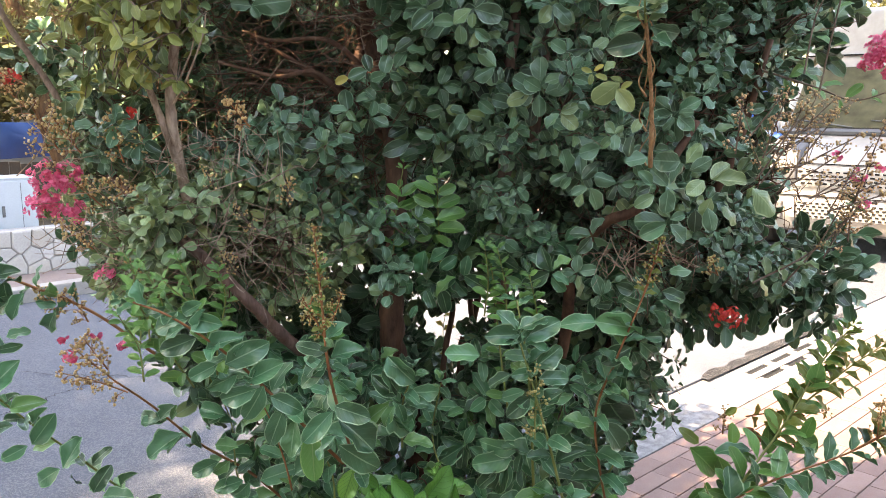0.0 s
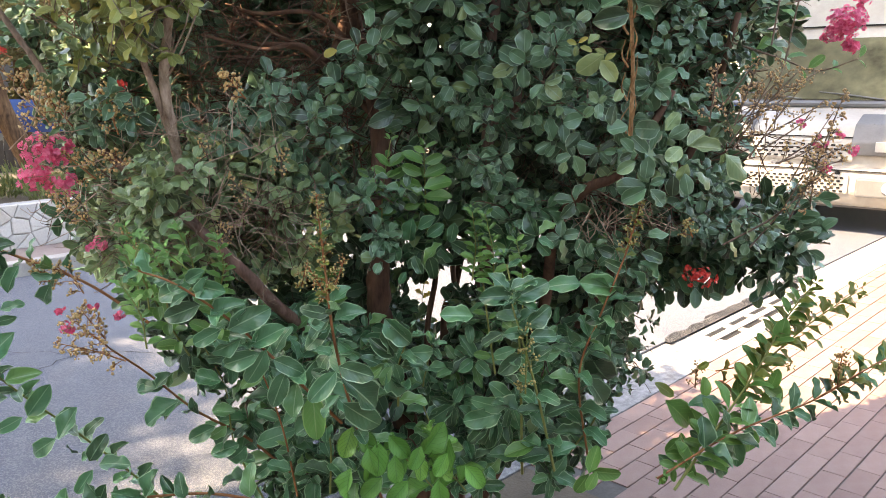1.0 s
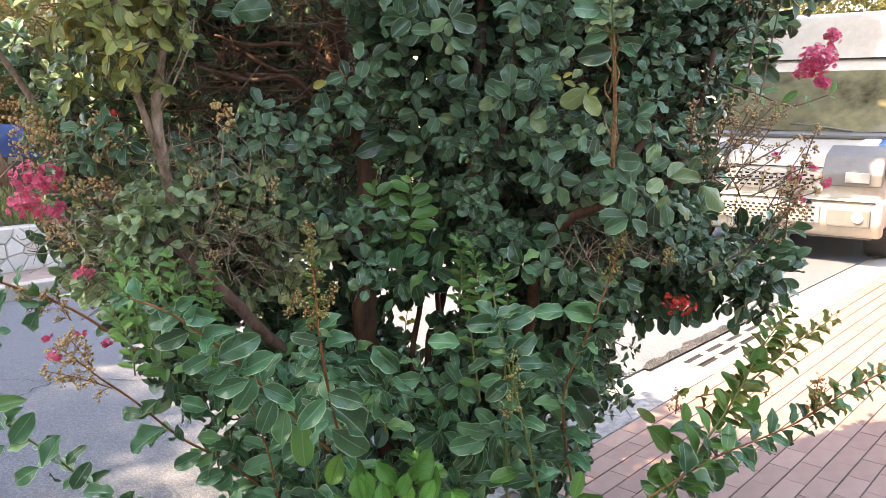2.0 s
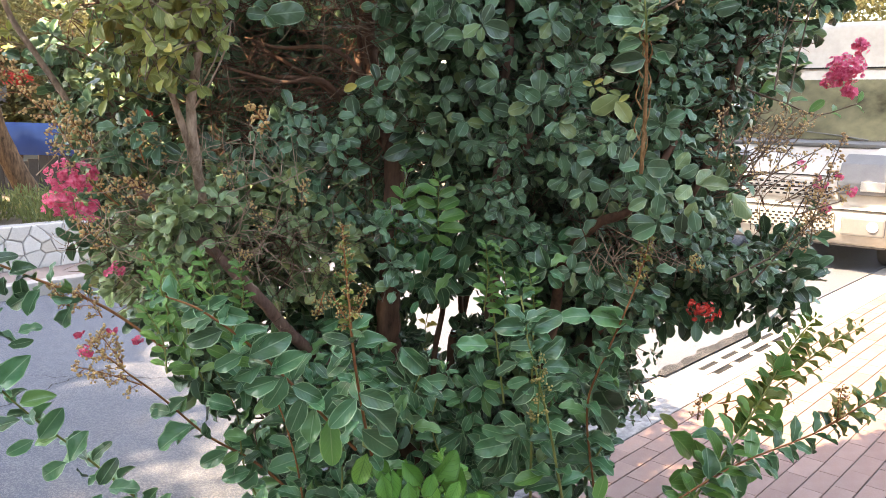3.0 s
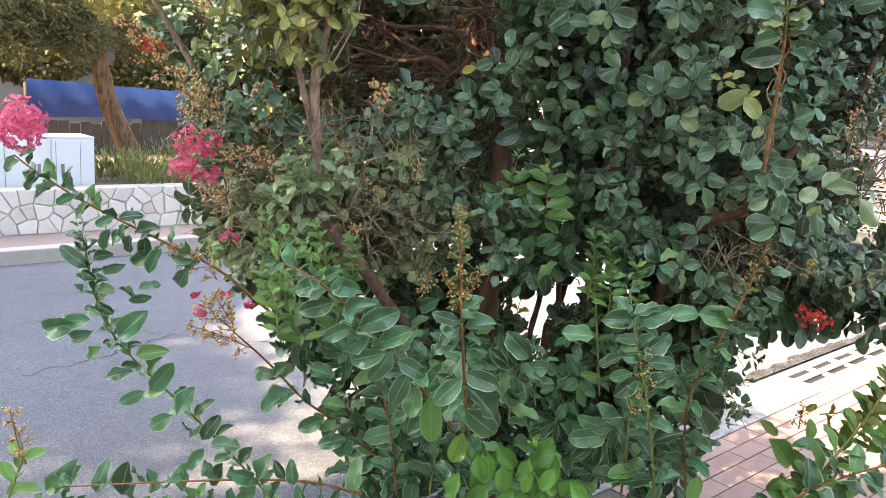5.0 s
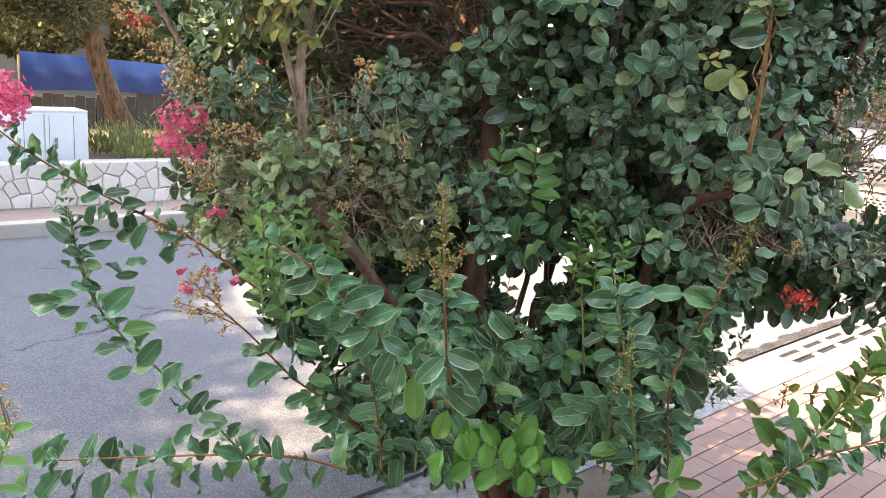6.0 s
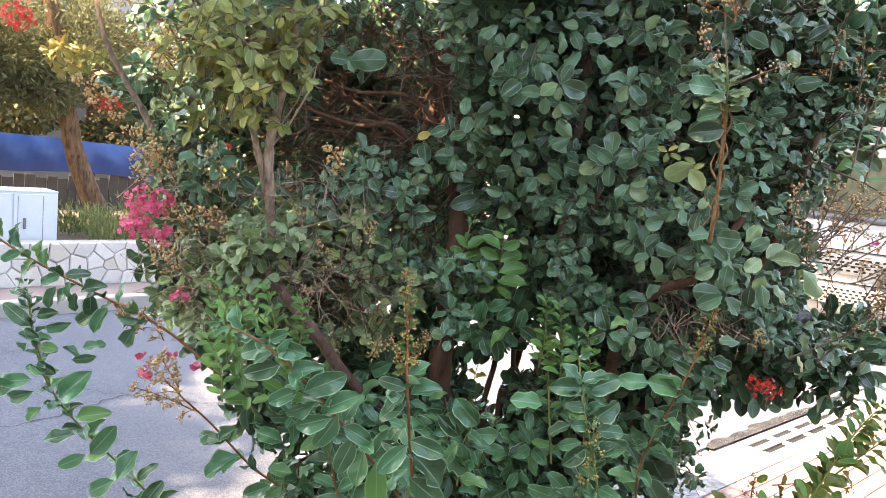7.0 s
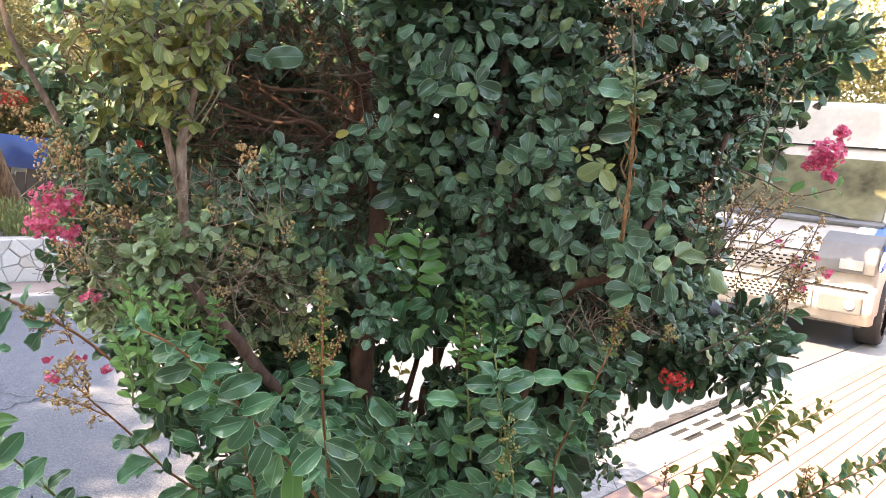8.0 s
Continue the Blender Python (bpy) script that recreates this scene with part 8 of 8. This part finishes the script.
blade('round', (0.076, 1.885, 1.781), (0.113, 1.89, 1.781))
blade('round', (0.277, 1.886, 1.782), (0.238, 1.874, 1.746))
blade('round', (0.279, 1.88, 1.784), (0.299, 1.86, 1.819))
blade('round', (0.281, 1.887, 1.78), (0.325, 1.896, 1.749))
blade('round', (0.278, 1.891, 1.788), (0.252, 1.888, 1.804))
blade('round', (0.166, 1.888, 1.812), (0.11, 1.899, 1.835))
blade('round', (0.174, 1.89, 1.816), (0.207, 1.889, 1.837))
blade('round', (0.294, 1.884, 1.565), (0.253, 1.88, 1.575))
blade('round', (0.294, 1.88, 1.561), (0.266, 1.867, 1.526))
blade('round', (0.319, 1.888, 1.549), (0.291, 1.896, 1.529))
blade('round', (0.34, 1.886, 1.555), (0.371, 1.88, 1.53))
blade('round', (0.332, 1.883, 1.559), (0.313, 1.879, 1.581))
blade('round', (0.435, 1.84, 1.577), (0.408, 1.834, 1.54))
blade('round', (0.572, 1.842, 1.766), (0.522, 1.827, 1.786))
blade('round', (0.577, 1.832, 1.806), (0.619, 1.829, 1.802))
blade('round', (0.613, 1.834, 1.755), (0.666, 1.841, 1.737))
blade('round', (0.517, 1.84, 1.842), (0.488, 1.846, 1.856))
blade('round', (0.637, 1.837, 1.855), (0.614, 1.822, 1.82))
blade('round', (0.711, 1.836, 1.696), (0.652, 1.833, 1.687))
blade('round', (0.707, 1.835, 1.821), (0.662, 1.824, 1.794))
blade('round', (0.744, 1.838, 1.783), (0.773, 1.845, 1.757))
blade('bright', (0.622, 1.879, 0.574), (0.708, 1.88, 0.501))
blade('bright', (0.696, 1.883, 0.549), (0.725, 1.877, 0.481))
blade('bright', (0.734, 1.891, 0.568), (0.738, 1.903, 0.628))
blade('bright', (0.827, 1.887, 0.551), (0.813, 1.869, 0.631))
blade('bright', (0.873, 1.892, 0.611), (0.861, 1.875, 0.681))
blade('bright', (0.876, 1.883, 0.618), (0.959, 1.893, 0.56))
blade('bright', (0.922, 1.882, 0.717), (0.923, 1.865, 0.794))
blade('bright', (0.856, 1.892, 0.488), (0.888, 1.907, 0.398))
blade('bright', (0.709, 1.882, 0.426), (0.665, 1.874, 0.47))
blade('bright', (0.686, 1.882, 0.373), (0.661, 1.867, 0.43))
blade('bright', (0.883, 1.881, 0.559), (0.949, 1.895, 0.588))
blade('bright', (0.906, 1.878, 0.595), (0.919, 1.863, 0.659))
blade('new', (0.776, 1.88, 0.567), (0.698, 1.857, 0.594))
blade('new', (0.805, 1.885, 0.5), (0.749, 1.89, 0.459))
blade('new', (0.755, 1.89, 0.443), (0.7, 1.89, 0.479))
blade('new', (0.812, 1.89, 0.468), (0.829, 1.852, 0.386))
blade('new', (0.768, 1.882, 0.401), (0.808, 1.893, 0.34))
blade('new', (0.864, 1.878, 0.493), (0.849, 1.868, 0.453))
blade('new', (0.925, 1.885, 0.511), (0.912, 1.868, 0.442))
blade('new', (0.955, 1.886, 0.513), (0.994, 1.866, 0.494))
blade('new', (0.827, 1.881, 0.538), (0.893, 1.894, 0.554))
blade('new', (0.654, 1.879, 0.375), (0.62, 1.887, 0.41))
blade('lime', (0.846, 1.88, 0.598), (0.816, 1.891, 0.637))
blade('lime', (0.91, 1.888, 0.673), (0.871, 1.888, 0.708))
blade('lime', (0.644, 1.879, 0.584), (0.606, 1.863, 0.625))
blade('lime', (0.71, 1.889, 0.658), (0.734, 1.88, 0.677))
blade('bright', (0.384, 1.73, 0.448), (0.405, 1.738, 0.518))
blade('bright', (0.392, 1.741, 0.45), (0.459, 1.713, 0.448))
blade('bright', (0.386, 1.742, 0.441), (0.353, 1.738, 0.389))
blade('bright', (0.404, 1.733, 0.451), (0.377, 1.716, 0.41))
blade('red', (0.794, 1.883, 0.575), (0.769, 1.895, 0.62))
blade('red', (0.799, 1.881, 0.585), (0.77, 1.87, 0.623))
blade('bright', (-0.019, 1.949, 1.206), (-0.066, 1.93, 1.242))
blade('bright', (-0.014, 1.953, 1.206), (0.033, 1.962, 1.227))
blade('bright', (-0.021, 1.948, 1.18), (-0.071, 1.933, 1.203))
blade('bright', (-0.016, 1.962, 1.173), (0.043, 1.977, 1.199))
blade('bright', (-0.02, 1.963, 1.144), (-0.076, 1.948, 1.165))
blade('bright', (-0.017, 1.953, 1.143), (0.057, 1.968, 1.165))
blade('bright', (-0.022, 1.955, 1.128), (-0.074, 1.957, 1.113))
blade('bright', (-0.019, 1.952, 1.12), (0.051, 1.922, 1.129))
blade('bright', (-0.025, 1.953, 1.104), (-0.067, 1.956, 1.092))
blade('bright', (-0.019, 1.96, 1.101), (0.024, 1.957, 1.076))
blade('bright', (-0.011, 1.954, 1.246), (0.017, 1.952, 1.262))
blade('bright', (-0.013, 1.954, 1.235), (-0.041, 1.952, 1.25))
blade('bright', (-0.104, 1.99, 1.196), (-0.139, 1.977, 1.23))
blade('bright', (-0.104, 1.987, 1.196), (-0.066, 1.997, 1.232))
blade('bright', (-0.11, 1.991, 1.173), (-0.148, 1.977, 1.196))
blade('bright', (-0.11, 1.992, 1.169), (-0.059, 1.999, 1.187))
blade('bright', (-0.116, 1.98, 1.143), (-0.162, 1.967, 1.166))
blade('bright', (-0.116, 1.98, 1.14), (-0.077, 1.964, 1.154))
blade('bright', (-0.124, 1.993, 1.113), (-0.174, 1.984, 1.136))
blade('bright', (-0.123, 1.991, 1.11), (-0.083, 1.976, 1.103))
blade('bright', (-0.153, 1.977, 1.172), (-0.187, 1.983, 1.191))
blade('bright', (-0.15, 1.99, 1.14), (-0.187, 1.998, 1.148))
# one pale dying leaf
leaf_object('pale', (-0.191, 1.62, 0.708), (0.0, -0.15, -1.0), (0.2, -1.0, 0.1), 0.055, shrub)


# ---- parked van ----
def prism(profile, n0, n1, bevel=0.0, top_in=0.0):
    """A side profile (u, z) drawn out across the width."""
    bm = bmesh.new()
    zs = [z for _, z in profile]
    lo, hi = min(zs), max(zs)
    rings = []
    for n, s in ((n0, 1), (n1, -1)):
        rings.append([bm.verts.new((u, n + s * top_in * max(0, (z - 0.9) / (hi - 0.9)), z)) for u, z in profile])
    k = len(profile)
    bm.faces.new(rings[0])
    bm.faces.new(rings[1][::-1])
    for i in range(k):
        bm.faces.new((rings[0][i], rings[1][i], rings[1][(i + 1) % k], rings[0][(i + 1) % k]))
    bmesh.ops.recalc_face_normals(bm, faces=bm.faces)
    if bevel:
        bmesh.ops.bevel(bm, geom=bm.edges[:], offset=bevel, segments=3, affect="EDGES", profile=0.6)
    return bm


V0, V1, VAN_U = 1.92, 3.86, -0.3
van = thing("van", "sunlit creamy white high-roofed van parked at the roadside", "van", m=ROAD @ Matrix.Translation((VAN_U + 7.95, V0 - 0.14, 0.016)) @ Matrix.Rotation(radians(6), 4, "Z") @ Matrix.Translation((-7.95, -V0, 0)))
bm_part("body", prism([(8.06, 0.3), (8.0, 0.5), (8.02, 0.8), (8.13, 0.98), (8.8, 1.14), (9.42, 1.82), (9.5, 2.0), (9.6, 2.4), (9.8, 2.45), (13.3, 2.47), (13.35, 0.3)], V0, V1, 0.07, 0.12), DIMMED_WHITE, van, "", True)
bm_part("bumper", prism([(7.97, 0.26), (7.9, 0.4), (7.92, 0.6), (8.1, 0.63), (8.1, 0.26)], V0 - 0.01, V1 + 0.01, 0.04), DIMMED_WHITE, van, "", True)
# tree reflections are in the glass colour
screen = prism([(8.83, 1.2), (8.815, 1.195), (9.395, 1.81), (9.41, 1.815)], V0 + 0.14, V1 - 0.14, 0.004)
bm_part("windscreen", screen, GLASS, van, "glass windscreen mottled olive for reflected trees")
bm_part("cowl", prism([(8.7, 1.125), (8.68, 1.16), (8.83, 1.19), (8.85, 1.15)], V0 + 0.1, V1 - 0.1, 0.008), GREY_PLASTIC, van)
for n in (2.35, 3.1):
    b = Build()
    tube(b, spline([(8.8, n, 1.2), (8.84, n + 0.3, 1.24), (8.87, n + 0.6, 1.27)], 4), 0.009, 0.006, 6)
    b.part("wiper", GREY_PLASTIC, van)
grille = bm_part("grille", prism([(7.985, 0.66), (7.98, 0.68), (8.0, 0.84), (8.02, 0.84)], V0 + 0.5, V1 - 0.5, 0.006), DIMMED_WHITE, van)
# slots are near-black blocks in place of shaded openings
for j in range(4):
    for i in range(13):
        c = V0 + 0.56 + i * 0.065 + (0.03 if j % 2 else 0)
        bm_part("slot", box(7.968 + j * 0.006, 7.985 + j * 0.006, c, c + 0.035, 0.69 + j * 0.036, 0.705 + j * 0.036), DARK, grille)
lower = bm_part("lower_grille", box(7.885, 7.91, V0 + 0.5, V1 - 0.5, 0.38, 0.55, 0.008), DIMMED_WHITE, van)
for j in range(5):
    for i in range(16):
        c = V0 + 0.54 + i * 0.053 + (0.026 if j % 2 else 0)
        bm_part("slot", box(7.878, 7.892, c, c + 0.028, 0.395 + j * 0.03, 0.41 + j * 0.03), DARK, lower)
for s, n in ((1, V0 + 0.02), (-1, V1 - 0.02)):
    lamp = bm_part("headlight", prism([(7.955, 0.72), (7.95, 0.84), (8.08, 1.0), (8.35, 1.08), (8.3, 0.98), (8.1, 0.76)], n if s > 0 else n - 0.5, n + 0.5 if s > 0 else n, 0.02), GREY_PLASTIC, van, "grey smoked plastic headlight", True)
    bm_part("lamp_bowl", box(7.938, 7.956, n + s * 0.1, n + s * 0.3, 0.76, 0.85, 0.006), STEEL, lamp)
    fog = bm_part("fog_lamp_bezel", box(7.875, 7.92, min(n + s * 0.06, n + s * 0.42), max(n + s * 0.06, n + s * 0.42), 0.36, 0.53, 0.02), GREY_PLASTIC, van)
    b = Build()
    tube(b, [(7.88, n + s * 0.16, 0.45), (7.862, n + s * 0.16, 0.45)], 0.05, 0.045, 14)
    b.part("fog_lamp", LENS, fog)
    bm_part("hood_seam", box(8.02, 8.75, n + s * 0.34, n + s * 0.346, 1.0, 1.002), DARK, van)
    mirror = bm_part("mirror", box(9.0, 9.12, n - s * 0.3 - 0.1, n - s * 0.3 + 0.1, 1.25, 1.6, 0.04), BLUE_PAINT, van, "", True)
    bm_part("mirror_arm", box(9.03, 9.08, min(n, n - s * 0.25), max(n, n - s * 0.25), 1.26, 1.31, 0.01), GREY_PLASTIC, mirror)
for n in (V0 - 0.004, V1 + 0.004):
    bm_part("side_stripe", box(8.15, 9.4, n - 0.006, n + 0.006, 0.8, 1.0, 0.004), BLUE_PAINT, van)
    bm_part("side_window", box(9.3, 10.3, n - 0.006 + (0.05 if n < 2 else -0.05), n + 0.006 + (0.05 if n < 2 else -0.05), 1.25, 1.75, 0.004), GLASS, van)
for u in (8.7, 12.2):
    for n in (V0 - 0.03, V1 - 0.2):
        b = Build()
        prof = [(-0.0, 0.24), (0.0, 0.31), (0.03, 0.335), (0.2, 0.335), (0.23, 0.31), (0.23, 0.24)]
        vs, fs, seg = [], [], 28
        for k in range(seg):
            a = k / seg * 2 * math.pi
            vs += [(u + r * math.cos(a), n + y, 0.335 + r * math.sin(a)) for y, r in prof]
        for k in range(seg):
            for j in range(len(prof) - 1):
                p, q = k * len(prof) + j, ((k + 1) % seg) * len(prof) + j
                fs.append((p, q, q + 1, p + 1))
        b.add(vs, fs)
        wheel = b.part("wheel", RUBBER, van, "black rubber tyre")
        b = Build()
        tube(b, [(u, n + 0.21, 0.335), (u, n + 0.03, 0.335)], 0.24, 0.22, 24)
        b.part("rim", STEEL, wheel)
        for k in range(5):
            a = k * 1.2566
            b = Build()
            tube(b, [(u + 0.09 * math.cos(a), n + 0.05, 0.335 + 0.09 * math.sin(a)), (u + 0.09 * math.cos(a), n + 0.015, 0.335 + 0.09 * math.sin(a))], 0.02, 0.02, 8)
            b.part("bolt", GREY_PLASTIC, wheel)
bm_part("hood_shut_line", box(8.045, 8.06, V0 + 0.1, V1 - 0.1, 0.872, 0.88), DARK, van)
bm_part("bumper_line", box(7.905, 7.925, V0 + 0.05, V1 - 0.05, 0.585, 0.592), DARK, van)
# near-black plugs draw the shade inside the two holes
for n in (V0 + 0.6, V0 + 0.72):
    b = Build()
    tube(b, [(7.92, n, 0.56), (7.898, n, 0.56)], 0.022, 0.022, 12)
    b.part("tow_hole", DARK, van)
for n0, n1 in ((V0 - 0.012, V0 + 0.004), (V1 - 0.004, V1 + 0.012)):
    band = bm_part("corner_band", prism([(8.02, 0.78), (8.06, 0.9), (8.7, 1.2), (9.0, 1.28), (9.0, 1.14), (8.5, 0.95)], n0, n1, 0.003), LENS, van, "white reflective band on the wing")
    bm_part("band_edge", prism([(8.1, 0.76), (8.5, 0.93), (9.0, 1.12), (9.0, 1.0), (8.6, 0.82)], n0, n1, 0.003), BLUE_PAINT, band)
for n0, n1, mat in ((V0 + 0.03, V0 + 0.14, BLUE_PAINT), (V0 + 0.15, V0 + 0.3, LENS), (V1 - 0.14, V1 - 0.03, BLUE_PAINT)):
    bm_part("hood_stripe", prism([(8.25, 1.014), (8.25, 1.024), (8.78, 1.15), (8.78, 1.14)], n0, n1, 0.002), mat, van)
bm_part("pillar", prism([(8.8, 1.17), (8.79, 1.2), (9.4, 1.85), (9.44, 1.83)], V0 + 0.06, V0 + 0.13, 0.006), DIMMED_WHITE, van)
bm_part("roof_seam", box(9.44, 9.475, V0 + 0.1, V1 - 0.1, 1.93, 1.945), DARK, van)
bm_part("underside", box(8.15, 13.2, V0 + 0.1, V1 - 0.1, 0.22, 0.32), GREY_PLASTIC, van)


# ---- stones of the wall: cells of an uneven net, each a rounded block ----
def cells(u0, u1, z0, z1, step):
    """Uneven polygons that fill a strip, by cutting each seed's box along its bisectors."""
    seeds = []
    rows = max(2, round((z1 - z0) / step))
    for j in range(rows):
        k = 0
        while u0 + k * step < u1:
            seeds.append((u0 + (k + 0.5 * (j % 2) + 0.95 * (rng.random() - 0.5)) * step, z0 + (j + 0.5 + 0.9 * (rng.random() - 0.5)) * (z1 - z0) / rows))
            k += 1
    out = []
    for a in seeds:
        poly = [(max(u0, a[0] - 0.5), z0), (min(u1, a[0] + 0.5), z0), (min(u1, a[0] + 0.5), z1), (max(u0, a[0] - 0.5), z1)]
        for c in seeds:
            if c is a or abs(c[0] - a[0]) > 0.6:
                continue
            nx, nz = c[0] - a[0], c[1] - a[1]
            lim = nx * (a[0] + c[0]) / 2 + nz * (a[1] + c[1]) / 2
            cut = []
            for i, p in enumerate(poly):
                q = poly[(i + 1) % len(poly)]
                dp, dq = nx * p[0] + nz * p[1] - lim, nx * q[0] + nz * q[1] - lim
                if dp <= 0:
                    cut.append(p)
                if (dp < 0) != (dq < 0):
                    t = dp / (dp - dq)
                    cut.append((p[0] + (q[0] - p[0]) * t, p[1] + (q[1] - p[1]) * t))
            poly = cut
            if len(poly) < 3:
                break
        if len(poly) >= 3:
            out.append(poly)
    return out


for poly in cells(-1.0, 7.5, 0.1, 0.465, 0.125):
    c = np.mean(poly, axis=0)
    v, f, k = [], [], len(poly)
    depth = 0.012 + 0.016 * rng.random()
    for shrink, n in ((0.965, WALL_N + 0.032), (0.935, WALL_N + 0.03 - depth * 0.7), (0.8, WALL_N + 0.03 - depth)):
        for p in poly:
            q = c + (np.array(p) - c) * shrink
            v.append((q[0], n, q[1]))
    for r in range(2):
        f += [(r * k + i, r * k + (i + 1) % k, (r + 1) * k + (i + 1) % k, (r + 1) * k + i) for i in range(k)]
    f.append(tuple(2 * k + i for i in range(k)))
    Build().add(v, f).part("stone", STONE, wall, "", False)

# ---- pavers: 20 x 10 cm, in running bond along the road ----
def paver_shape():
    b = box(-0.0992, 0.0992, -0.0425, 0.0425, -0.04, 0.0, 0.003)
    me = bpy.data.meshes.new("paver")
    b.to_mesh(me)
    b.free()
    me.materials.append(PAVER)
    return me


paver_mesh = paver_shape()
far_pavers = Build()
single = 0
for j in range(38):
    n = GUTTER0 - 0.045 - j * 0.09
    for i in range(-12, 110):
        u = i * 0.2 + (0.1 if j % 2 else 0.0)
        if 0.55 - 0.1 < u < 2.05 + 0.1 and n > 0.9:
            continue
        lift = 0.002 * float(rng.random())
        if single < 300 and 1.9 < u < 6.2 and n > 0.35:
            ob = new("paver", paver_mesh)
            ob.parent = pavement
            ob.matrix_world = ROAD @ Matrix.Translation((u, n, lift)) @ Matrix.Rotation(0.01 * (float(rng.random()) - 0.5), 4, "Z")
            single += 1
        elif u < 16:
            far_pavers.add([(u + a, n + b, lift + c) for a, b, c in ((-0.0992, -0.0425, -0.011), (0.0992, -0.0425, -0.011), (0.0992, 0.0425, -0.011), (-0.0992, 0.0425, -0.011),
                            (-0.096, -0.0398, 0), (0.096, -0.0398, 0), (0.096, 0.0398, 0), (-0.096, 0.0398, 0))],
                           [(4, 5, 6, 7), (0, 1, 5, 4), (1, 2, 6, 5), (2, 3, 7, 6), (3, 0, 4, 7)])
ob = far_pavers.part("pavers", PAVER, pavement, "", False, "stuff")
ob.matrix_world = ROAD
